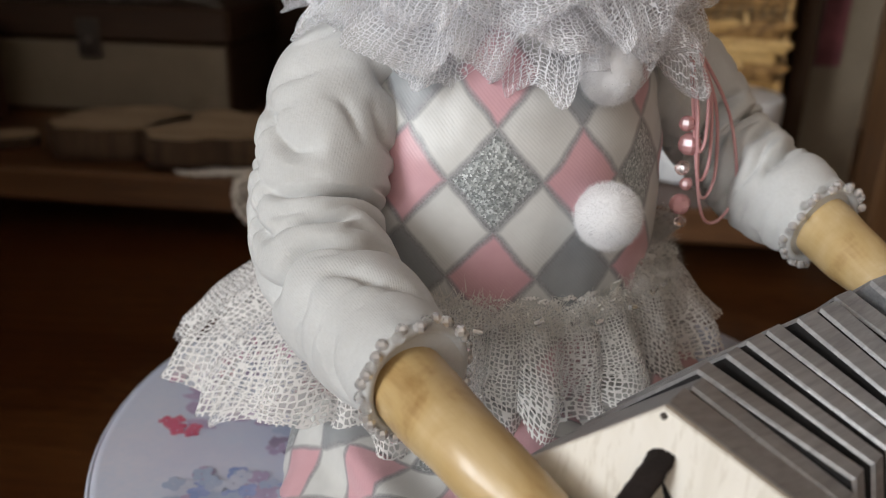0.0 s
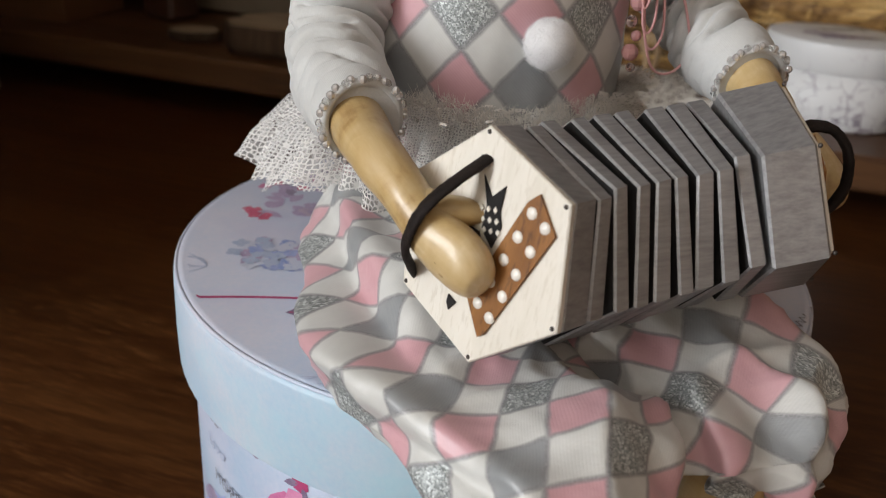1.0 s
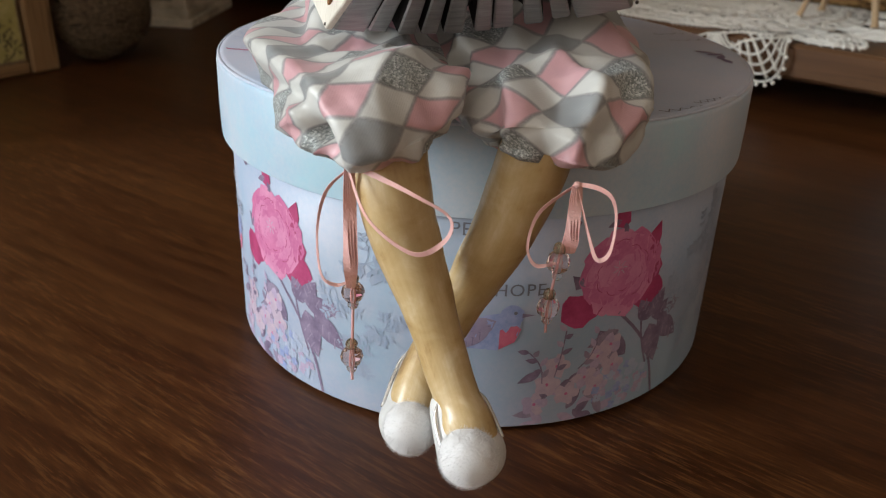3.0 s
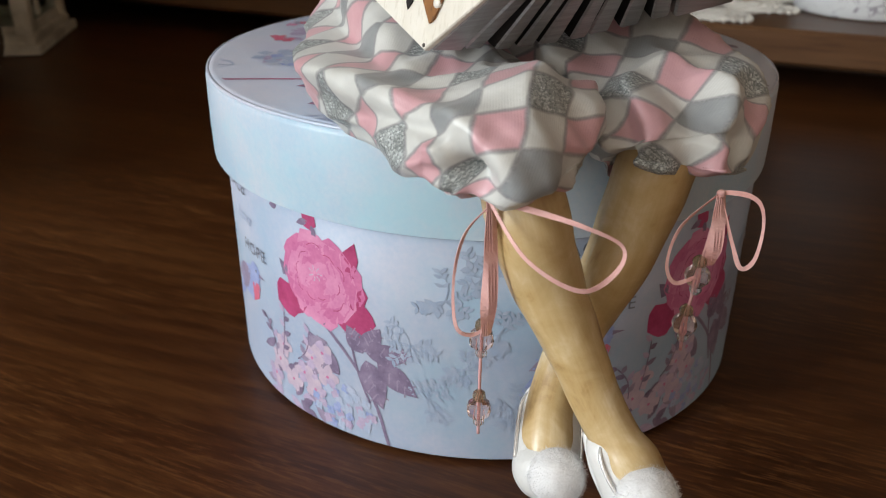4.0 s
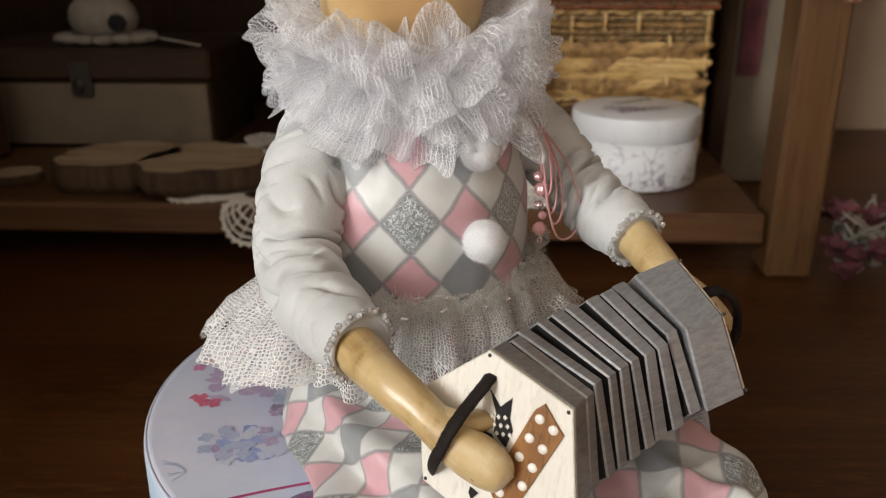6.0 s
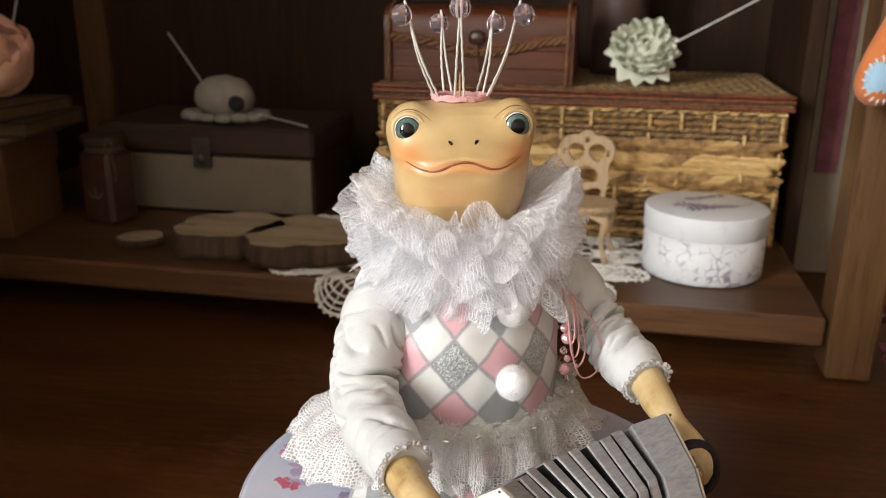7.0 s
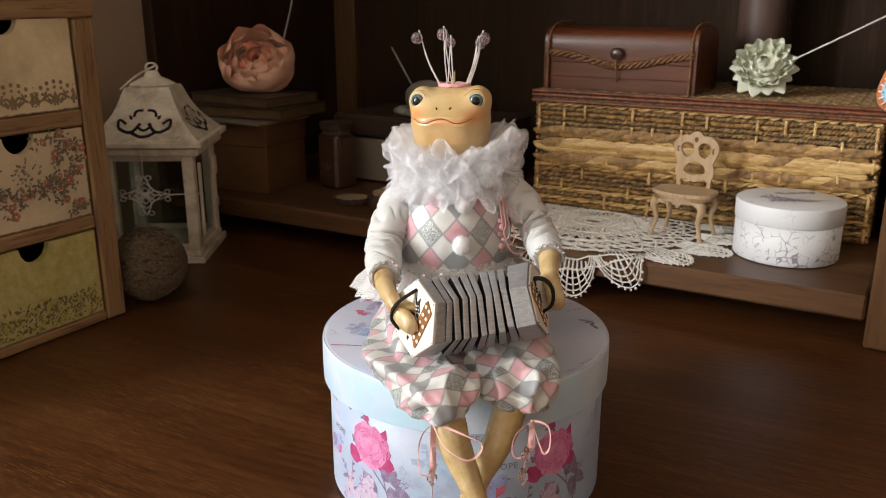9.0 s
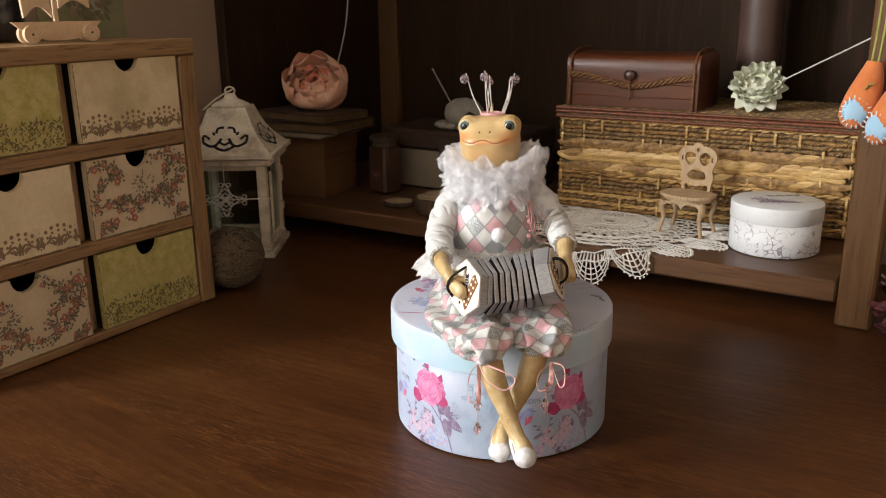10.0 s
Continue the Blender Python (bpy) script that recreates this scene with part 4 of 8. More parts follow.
    # faint leaf sprays
    for n, (cx, cy) in enumerate(((0.040, 0.056), (0.055, 0.046), (0.035, 0.022), (0.060, 0.020), (0.05, 0.064), (0.030, 0.040), (0.046, 0.034))):
        pr = Print(wrap)
        for i in range(9):
            a = rng.uniform(0, 6.28)
            l = rng.uniform(0.004, 0.009)
            x1, y1 = cx + l * math.cos(a), cy + l * math.sin(a)
            pr.line(arc_pts(cx, cy, x1, y1, rng.uniform(-0.3, 0.3), 5), 0.00015, "print_faint")
            for s in (0.5, 0.8, 1.0):
                px, py = cx + (x1 - cx) * s, cy + (y1 - cy) * s
                for sg in (-1, 1):
                    pr.leaf(px, py, 0.0026, 0.0011, math.degrees(a + sg), "print_faint")
        out["spray_print#%d" % n] = pr.m
    return out


def lettering(text, size, place, mat, spacing=1.05, shear=0.0):
    """A word in the built-in font, laid on a surface by place(x, y, lift); centred on x = 0."""
    cu = bpy.data.curves.new("word", "FONT")
    cu.body, cu.size, cu.space_character, cu.resolution_u, cu.shear = text, size, spacing, 3, shear
    cu.align_x = "CENTER"
    ob = bpy.data.objects.new("word", cu)
    scene.collection.objects.link(ob)
    bpy.context.view_layer.update()
    me = ob.evaluated_get(bpy.context.evaluated_depsgraph_get()).to_mesh()
    out = Mesh()
    k = out.add([place(v.co.x, v.co.y, 0.0005) for v in me.vertices])
    for p in me.polygons:
        out.face([k + i for i in p.vertices], mat)
    bpy.data.objects.remove(ob)
    bpy.data.curves.remove(cu)
    return out


motif = {n: m.data(n.split("#")[0]) for n, m in rose_motif().items()}
words = {}
for nm, text, size, x, y, sh in (("peace", "PEACE", 0.0060, -0.0460, 0.0700, 0), ("love", "Love", 0.0058, -0.0405, 0.0603, 0.35), ("hope", "HOPE", 0.0058, -0.0335, 0.0505, 0)):
    words[nm] = lettering(text, size, lambda u, w, l, x=x, y=y: wrap(x + u, y + w, l), "print_sky" if nm == "love" else "print_ink", 1.1, sh).data("word_print")
for i in range(4):
    turn = pose(0, 0, 0, 0, 0, -101 + 75 * i)
    for nm, me in motif.items():
        part(nm.split("#")[0], me, box_body, m=turn)
    for nm, me in words.items():
        part("word_print", me, box_body, m=turn)


def lid_flat(x, y, lift):
    d = math.hypot(x, y)
    if d > R_LID - 0.004:
        x, y = x * (R_LID - 0.004) / d, y * (R_LID - 0.004) / d
    return (x, y, LID + lift)


rng = random.Random(9)
pr = Print(lid_flat)
print_flowers(pr, -0.056, -0.037, 0.0125, 60, 0.0026, ("print_sky", "print_lilac", "print_blue", "lid_paper"), rng)
part("hydrangea_print", pr.m, box_lid)
pr = Print(lid_flat)
pr.line(arc_pts(-0.0645, -0.0700, -0.030, -0.0545, 0.02), 0.0006, "print_rose_deep")
pr.leaf(-0.0372, -0.0658, 0.017, 0.0060, 30, "print_leaf", "print_rose_deep")
pr.leaf(-0.0243, -0.0802, 0.015, 0.0060, 35, "print_leaf", "print_rose_deep")
part("leaf_print", pr.m, box_lid)
pr = Print(lid_flat)
for _ in range(12):
    pr.leaf(-0.078 + rng.uniform(-0.006, 0.008), 0.004 + rng.uniform(-0.014, 0.014), rng.uniform(0.006, 0.010), 0.004, rng.uniform(0, 360), "print_lilac")
for x, y in ((-0.0805, -0.0105), (-0.076, -0.013)):
    print_flowers(pr, x, y, 0.0022, 4, 0.002, ("print_red",), rng)
print_flowers(pr, -0.060, 0.0, 0.008, 14, 0.003, ("print_peach", "print_lilac"), rng)
part("blossom_print", pr.m, box_lid)
for cx, cy, l, turn in ((-0.070, -0.052, 0.011, 0.0), (-0.012, -0.086, 0.009, 1.0)):
    pr = Print(lid_flat)
    for i in range(7):
        a = rng.uniform(2.6, 4.2) + turn
        pr.line(arc_pts(cx, cy, cx + l * math.cos(a), cy + l * math.sin(a), rng.uniform(-0.3, 0.3), 5), 0.00018, "print_sky")
    part("spray_print", pr.m, box_lid)
for i in range(4):
    pr = Print(lid_flat)
    pr.leaf(0.060 + 0.006 * i, 0.052 - 0.003 * i, 0.008, 0.003, 20 + 40 * i, "print_leaf")
    part("leaf_print", pr.m, box_lid)
for x, y, t, l in ((0.036, 0.070, 55, 0.020), (0.046, 0.064, 52, 0.017), (0.084, -0.032, 62, 0.016), (0.088, -0.016, 70, 0.012)):
    pr = Print(lid_flat)
    dx, dy = math.cos(math.radians(t)), math.sin(math.radians(t))
    pr.line([(x + dx * l * s / 8 - dy * 0.0011 * (-1) ** s, y + dy * l * s / 8 + dx * 0.0011 * (-1) ** s) for s in range(9)], 0.0003, "print_ink")
    part("script_bar_print", pr.m, box_lid)
# pink and violet blossoms round the far side of the lid
for x, y, n, s, mats in ((-0.070, 0.030, 12, 0.0030, ("print_lilac", "print_rose_light")), (-0.058, 0.052, 14, 0.0030, ("print_lilac", "print_peach")), (-0.084, 0.016, 6, 0.0026, ("print_rose_light", "print_red")), (-0.046, -0.014, 10, 0.0028, ("print_sky", "print_lilac", "print_peach"))):
    pr = Print(lid_flat)
    print_flowers(pr, x, y, 0.0095, n, s, mats, rng)
    for _ in range(5):
        pr.leaf(x + rng.uniform(-0.009, 0.009), y + rng.uniform(-0.009, 0.009), rng.uniform(0.004, 0.007), 0.0026, rng.uniform(0, 360), "print_leaf_light")
    part("blossom_print", pr.m, box_lid)


# ---- concertina ----
def vec(*p):
    return Vector(p)


CA, CB, CC = vec(0.0217, -0.0957, 0.1705), vec(0.0387, -0.1059, 0.1629), vec(0.0399, -0.1107, 0.1417)
DA, DB, DC = vec(0.0692, -0.0530, 0.1755), vec(0.0773, -0.0721, 0.1678), vec(0.0843, -0.0741, 0.1484)


def end_frame(a, b, c):
    """Centre, the way to the top vertex, the way across and the axis of a six-sided end."""
    up = (b - c).normalized()
    centre = a - (b - c)
    axis = (b - a).cross(c - b).normalized()
    across = axis.cross(up).normalized()
    return centre, up, across, axis


E0, E1 = end_frame(CA, CB, CC), end_frame(DA, DB, DC)
HEX = 0.0216


def station(s):
    """The frame of the concertina at s, from its first end (0) to the other (1)."""
    c0, c1 = E0[0], E1[0]
    d = (c1 - c0).length
    t0, t1 = E0[3] * d, E1[3] * d
    h = (2 * s ** 3 - 3 * s ** 2 + 1, s ** 3 - 2 * s ** 2 + s, -2 * s ** 3 + 3 * s ** 2, s ** 3 - s ** 2)
    centre = c0 * h[0] + t0 * h[1] + c1 * h[2] + t1 * h[3]
    up = (E0[1] * (1 - s) + E1[1] * s).normalized()
    axis = (E0[3] * (1 - s) + E1[3] * s).normalized()
    across = axis.cross(up).normalized()
    up = across.cross(axis).normalized()
    return centre, up, across, axis


def hexagon(s, r, twist=0.0, slide=0.0, lean=0.0):
    c, up, ac, ax = station(s)
    c = c + ax * slide
    return [c + up * (r * math.cos(math.radians(60 * k + twist))) + ac * (r * math.sin(math.radians(60 * k + twist))) + ax * (lean * math.cos(math.radians(60 * k + twist))) for k in range(6)]


def slab(s0, s1, r, mat, twist=0.0, bevel=0.0006, side=None, lean=0.0):
    """A six-sided slice between two stations, with softened rims."""
    m = Mesh()
    d = (station(s1)[0] - station(s0)[0]).length
    bs = bevel / d * (s1 - s0)
    rings = [hexagon(q, rr, twist, 0.0, lean) for q, rr in ((s0, r - bevel), (s0 + bs, r), (s1 - bs, r), (s1, r - bevel))]
    k = m.add([p for ring in rings for p in ring])
    for i in range(3):
        for j in range(6):
            a, q = k + i * 6 + j, k + i * 6 + (j + 1) % 6
            m.face((a, q, q + 6, a + 6), mat, None, True)
    m.face([k + j for j in reversed(range(6))], side or mat, None, True)
    m.face([k + 18 + j for j in range(6)], side or mat, None, True)
    return m


concertina = thing("concertina", "silver-grey toy concertina with whitewashed ends, lying in the doll's lap", "concertina", (0, 0, 0))
part("end_block", slab(0.014, 0.125, HEX, "silver_wood"), concertina, "silver-brushed wooden end block")
part("end_block", slab(0.80, 0.988, HEX, "silver_wood"), concertina, "silver-brushed wooden end block")
core = Mesh()
k0 = core.add([p for i in range(29) for p in hexagon(0.12 + 0.69 * i / 28, HEX * (0.76 if i % 2 else 0.68))])
for i in range(28):
    for j in range(6):
        a, q = k0 + i * 6 + j, k0 + i * 6 + (j + 1) % 6
        core.face((a, q, q + 6, a + 6), "bellows_black", None, True)
part("bellows", core, concertina, "black bellows folds")
rng = random.Random(3)
for i in range(8):
    s = 0.137 + i * 0.0825
    part("bellows_plate", slab(s + rng.uniform(-0.004, 0.004), s + rng.uniform(0.056, 0.064), HEX * rng.uniform(0.965, 1.02), "silver_wood", rng.uniform(-4, 4), 0.0005, "bellows_black", rng.uniform(-0.0012, 0.0012)), concertina)
part("end_plate", slab(-0.012, 0.0138, HEX * 1.005, "washed_wood", 0, 0.0003), concertina, "whitewashed wooden end plate")
part("end_plate", slab(0.9882, 1.004, HEX * 0.93, "washed_wood", 0, 0.0003), concertina, "whitewashed wooden end plate")


def on_end(first):
    """Maps (across, up, out) onto the outer face of an end plate."""
    c, up, ac, ax = station(-0.012 if first else 1.004)
    sg = -1.0 if first else 1.0
    return lambda x, y, d: c + ac * x + up * y + ax * (sg * (d + 0.0001))


for first in (True, False):
    pl = on_end(first)
    m = Mesh()
    tw = -1.0 if first else 1.0
    # fingerboard: a slanted slip of brown wood with two rows of buttons
    board = [(0.0128, 0.0116), (0.0105, 0.0100), (-0.0012, -0.0090), (0.0022, -0.0160), (0.0036, -0.0152), (0.0168, 0.0052)]
    m.prism(board if first else board, 0.0006, "brown_fret", pl)
    fret = part("fingerboard", m, concertina, "brown stained wooden fingerboard")
    for i in range(10):
        row, k = i % 2, i // 2
        x = 0.0030 + k * 0.0025 + (0.0016 if row else -0.0014)
        y = -0.0108 + k * 0.0045 - (0.0010 if row else -0.0010)
        c = pl(x, y, 0.0004)
        m = Mesh()
        ax = station(0.0 if first else 1.0)[3]
        m.ball(c, (0.00122, 0.00122, 0.0006), "button_white", 14, 6, axes=(station(0)[2], station(0)[1], ax) if first else (station(1)[2], station(1)[1], ax))
        part("button", m, fret, "round white button")
    m = Mesh()
    for pts in ([(0.0000, 0.0132), (0.0022, 0.0095), (0.0052, 0.0118), (0.0044, 0.0072), (0.0050, 0.0045), (0.0032, 0.0005), (0.0005, 0.0035), (0.0012, 0.0080)], [(-0.004, 0.004), (0.0, 0.003), (0.0015, -0.002), (-0.001, -0.003)], [(-0.0060, -0.0100), (-0.0040, -0.0112), (-0.0058, -0.0130), (-0.0064, -0.0115)]):
        m.prism(pts, 0.00025, "bellows_black", pl)
    for i in range(9):
        x, y = 0.0012 + 0.0016 * (i % 3) - 0.0005 * (i // 3), 0.0035 + 0.0019 * (i // 3)
        m.prism([(x - 0.0005, y), (x, y - 0.0006), (x + 0.0005, y), (x, y + 0.0006)], 0.0004, "washed_wood", pl)
    part("fretwork", m, concertina, "black pierced fretwork")
    for k in range(6):
        a = math.radians(60 * k)
        m = Mesh()
        m.ball(pl(0.0206 * math.sin(a), 0.0206 * math.cos(a), -0.0002), 0.00048, "nail_iron", 8, 6)
        part("nail", m, concertina)
    # leather hand strap
    m = Mesh()
    pts = [vec(*q) for q in ((0.0222, -0.0962, 0.1652), (0.0208, -0.0992, 0.1641), (0.0166, -0.1042, 0.1606), (0.0136, -0.1070, 0.1570), (0.0116, -0.1072, 0.1527), (0.0097, -0.1042, 0.1472), (0.0083, -0.0952, 0.1388))] if first else [pl(*q) for q in ((0.0060, 0.0120, 0.0005), (0.0060, 0.0120, 0.0030), (0.0050, 0.0100, 0.0066), (0.0040, 0.0050, 0.0088), (0.0030, -0.0015, 0.0078), (0.0020, -0.0055, 0.0046), (0.0020, -0.0070, 0.0005))]
    m.tube(pts, [(0.0008, 0.0017) if first else (0.0010, 0.0019)] * 7, 10, "black_leather", up=station(0)[2], steps=10, disp=lambda s, th, p: 0.00016 * noise3(p, 1600))
    part("hand_strap", m, concertina, "black leather hand strap")


# ---- frog doll, one mesh ----
D = Mesh()
rng = random.Random(7)
FX, FY = 0.235, -0.972
FACE, SIDE, UP = vec(FX, FY, 0), vec(-FY, FX, 0), vec(0, 0, 1)
HC = vec(-0.0082, -0.0029, 0)


def head_at(u, v, z):
    return HC + SIDE * u + FACE * v + vec(0, 0, z + 0.04 * u)


# head: rings of (height, half width, half depth, forward shift, squareness)
RINGS = [(0.2200, 0.0190, 0.0165, 0.001, 2.2), (0.2260, 0.0212, 0.0196, 0.003, 2.4), (0.2330, 0.0224, 0.0220, 0.0050, 2.5), (0.2400, 0.0229, 0.0236, 0.0062, 2.7), (0.2440, 0.0231, 0.0243, 0.0066, 2.7),
         (0.2466, 0.0231, 0.0246, 0.0068, 2.7), (0.2478, 0.0229, 0.0238, 0.0066, 2.7), (0.2490, 0.0230, 0.0242, 0.0066, 2.6), (0.2520, 0.0225, 0.0216, 0.0058, 2.4), (0.2550, 0.0216, 0.0186, 0.0046, 2.4), (0.2585, 0.0206, 0.0160, 0.0028, 2.4),
         (0.2615, 0.0190, 0.0138, 0.0012, 2.4), (0.2637, 0.0160, 0.0110, 0.0, 2.3), (0.2651, 0.0095, 0.0064, -0.0005, 2.1), (0.2655, 0.0004, 0.0004, -0.0005, 2.0)]


def mouth_height(u):
    """The wavy mouth line across the face."""
    x = min(abs(u) / 0.0195, 1.0)
    if x < 0.55:
        return 0.2472 + 0.0014 * math.cos(math.pi * x / 0.55)
    return 0.2458 + 0.0028 * ((x - 0.55) / 0.45) ** 1.6


def head_gap(x, y, z):
    """How far a point (side, forward, height) lies outside the head, about: ringed skull and eye bulges blended."""
    zc = min(max(z, RINGS[0][0]), RINGS[-1][0] - 1e-6)
    i = 0
    while RINGS[i + 1][0] <= zc:
        i += 1
    f = (zc - RINGS[i][0]) / (RINGS[i + 1][0] - RINGS[i][0])
    _, a, d, c, q = (p + (r - p) * f for p, r in zip(RINGS[i], RINGS[i + 1]))
    a *= 1.03
    g = (((abs(x) / a) ** q + (abs(y - c) / d) ** q) ** (1 / q) - 1) * min(a, d)
    e = math.sqrt((abs(x) - EYE[0]) ** 2 + (y - EYE[1]) ** 2 + (z - EYE[2] - 0.0006) ** 2) - 0.0084
    h = max(0.0, 1 - abs(g - e) / 0.0075)
    g = min(g, e) - h * h * 0.0075 * 0.25
    if y > 0.006 and 0.238 < z < 0.256:
        m = z - mouth_height(x)
        fade = max(0.0, 1 - (abs(x) / 0.0200) ** 4)
        g += fade * (0.0005 * math.exp(-(m / 0.0008) ** 2) - 0.0007 * math.exp(-((m - 0.0018) / 0.0013) ** 2) - 0.0004 * math.exp(-((m + 0.0017) / 0.0014) ** 2))
    return g


EYE = (0.0172, 0.0098, 0.2572)


def head_reach(at, way, far=0.05):
    """How far from a point inside the head its skin lies, going that way (side, forward, height)."""
    lo, hi = 0.0, far
    for _ in range(17):
        r = (lo + hi) / 2
        if head_gap(*(o + w * r for o, w in zip(at, way))) < 0:
            lo = r
        else:
            hi = r
    return lo


def head_fn(u, v):
    th, ph = 2 * math.pi * u, math.pi * (0.985 - 0.97 * v)
    way = (math.sin(ph) * math.cos(th), math.sin(ph) * math.sin(th), math.cos(ph))
    r = head_reach((0.0, 0.003, 0.2445), way, 0.034)
    return head_at(way[0] * r, 0.003 + way[1] * r, 0.2445 + way[2] * r)


NU, NV = 144, 110
HEAD = [[head_fn(i / NU, j / NV) for i in range(NU)] for j in range(NV + 1)]
skin = lambda u, v: HEAD[round(v * NV)][round(u * NU) % NU]
D.grid(skin, NU, NV, "doll_face", True, lambda u, v: ((skin(u, v) - HC).dot(SIDE), skin(u, v).z))


def face_point(x, z, out=0.0):
    """A point of the front of the head at side x and height z."""
    return head_at(x, head_reach((x, 0.0, z), (0, 1, 0)) + out, z)


D.tube([face_point(x, mouth_height(x), 0.0002) for x in [-0.0190 + 0.038 * i / 40 for i in range(41)]], [0.00016 + 0.00030 * math.sin(math.pi * i / 40) for i in range(41)], 6, "lip_paint")
for sg in (-1, 1):
    e0 = (sg * EYE[0], EYE[1], EYE[2])
    gz = Vector((sg * 0.15, 0.98, 0.07)).normalized()
    to_world = lambda q: SIDE * q[0] + FACE * q[1] + UP * q[2]
    gaze = to_world(gz)
    ga = gaze.cross(UP).normalized()
    gu = ga.cross(gaze).normalized()
    R_EYE = 0.0056
    e = head_at(*e0) + gaze * (head_reach(e0, gz, 0.02) + 0.0011 - R_EYE)
    D.ball(e, R_EYE, "eye_white", 40, 40, axes=(ga, gu, gaze), matfn=lambda d: "eye_pupil" if d.z > math.cos(radians(28)) else ("eye_iris" if d.z > math.cos(radians(46)) else ("eye_pupil" if d.z > math.cos(radians(49)) else "eye_white")))
    # lids, the painted line round the eye and the brow over it
    for r0, off, mt, w in ((0.0053, 0.0022, "doll_face", 0.0010), (0.0048, 0.0030, "brow_paint", 0.00016)):
        D.tube([e + ga * (r0 * math.cos(a)) + gu * (r0 * 0.97 * math.sin(a)) + gaze * off for a in [2 * math.pi * i / 32 for i in range(33)]], w, 8, mt, caps=False)
    brow = []
    for i in range(15):
        a = radians(35 + 125 * i / 14)
        w = gz * 0.62 + Vector((gz.y, -gz.x, 0)) * (-0.78 * math.cos(a) * sg * -1) + Vector((0, 0, 0.78 * math.sin(a)))
        w.normalize()
        brow.append(head_at(*(o + c * head_reach(e0, w, 0.02) for o, c in zip(e0, w))))
    D.tube(brow, [0.00006 + 0.00016 * math.sin(math.pi * i / 14) for i in range(15)], 6, "brow_paint")
    D.tube([face_point(sg * 0.0038, 0.2534, 0.0), face_point(sg * 0.0044, 0.2541, 0.0001), face_point(sg * 0.0049, 0.2545, 0.0)], [0.0003, 0.0006, 0.0002], 6, "eye_pupil", steps=3)

# torso
TC = vec(-0.0060, -0.0075, 0)
TORSO = [(0.112, 0.030), (0.125, 0.036), (0.140, 0.0375), (0.155, 0.0368), (0.168, 0.0374), (0.182, 0.0370), (0.195, 0.0345), (0.206, 0.029), (0.215, 0.020), (0.222, 0.014)]


def torso_fn(u, v):
    k = v * (len(TORSO) - 1)
    i = min(int(k), len(TORSO) - 2)
    f = k - i
    f2 = f * f * (3 - 2 * f)
    z = TORSO[i][0] + (TORSO[i + 1][0] - TORSO[i][0]) * f
    r = TORSO[i][1] + (TORSO[i + 1][1] - TORSO[i][1]) * f2
    th = 2 * math.pi * u
    p = TC + vec(r * math.cos(th), r * math.sin(th), z)
    r += 0.0011 * noise3(p, 60) + 0.0005 * noise3(p, 150)
    return TC + vec(r * math.cos(th), r * math.sin(th), z)


# the glitter diamond sits in front at 277 degrees, 0.181 up
D.grid(torso_fn, 96, 48, "harlequin_vest", True, lambda u, v: ((2 * math.pi * u - radians(277)) * 0.0372 + 1.5 * 0.0166, torso_fn(u, v).z - 0.181))


def sleeve(path, radii, seed):
    """A snug jersey sleeve with rounded gathers across the arm, deepest at the elbow."""
    def folds(s, th, p):
        c, sn = math.cos(th), math.sin(th)
        g = noise.noise(Vector((c * 0.6, sn * 0.6 + seed, s * 3.0)))
        phi = 8.5 * (s + 0.045 * c + 0.03 * sn) + 0.9 * noise.noise(Vector((c * 0.8 + seed, sn * 0.8, s * 3.6)))
        keep = max(0.0, 0.42 + 1.5 * noise.noise(Vector((c * 1.1 - seed, sn * 1.1, math.floor(phi + 0.5) * 7.3))))
        phj = 15.0 * (s - 0.03 * c + 0.04 * sn) + 1.1 * noise.noise(Vector((c * 1.0, sn * 1.0 + 2 * seed, s * 5.0)))
        kept = max(0.0, 0.30 + 1.5 * noise.noise(Vector((c * 1.4, sn * 1.4 + seed, math.floor(phj + 0.5) * 5.1))))
        elbow = math.exp(-((s - 0.48) / 0.25) ** 2)
        ends = min(1.0, s * 7) * min(1.0, (1 - s) * 5)
        deep = 0.0060 * min(1.0, keep) * (1 - abs(math.sin(math.pi * phi))) ** 2.0 * (0.32 + 0.68 * elbow)
        light = 0.0021 * min(1.0, kept) * (1 - abs(math.sin(math.pi * phj))) ** 1.6 * (0.35 + 0.65 * elbow)
        return (0.0013 + 0.0012 * g - deep - light) * ends + 0.0001 * noise3(p, 400)
    D.tube(path, radii, 96, "sleeve_cloth", steps=30, disp=folds, ur=0.0115)


def cuff(c, axis, r, count):
    """A cuff edged with tiny clear beads."""
    axis = Vector(axis).normalized()
    a = axis.cross(UP).normalized()
    q = a.cross(axis).normalized()
    c = Vector(c)
    D.tube([c + a * (r * math.cos(t)) + q * (r * math.sin(t)) for t in [2 * math.pi * i / 32 for i in range(33)]], (0.0009), 8, "sleeve_cloth", caps=False)
    for i in range(count):
        t = 2 * math.pi * i / count + rng.uniform(-0.06, 0.06)
        p = c + a * ((r + 0.0009) * math.cos(t)) + q * ((r + 0.0009) * math.sin(t)) + axis * rng.uniform(-0.0004, 0.0012)
        D.ball(p, 0.00095, "bead_silver" if i % 3 else "bead_clear", 7, 5, flat=True)


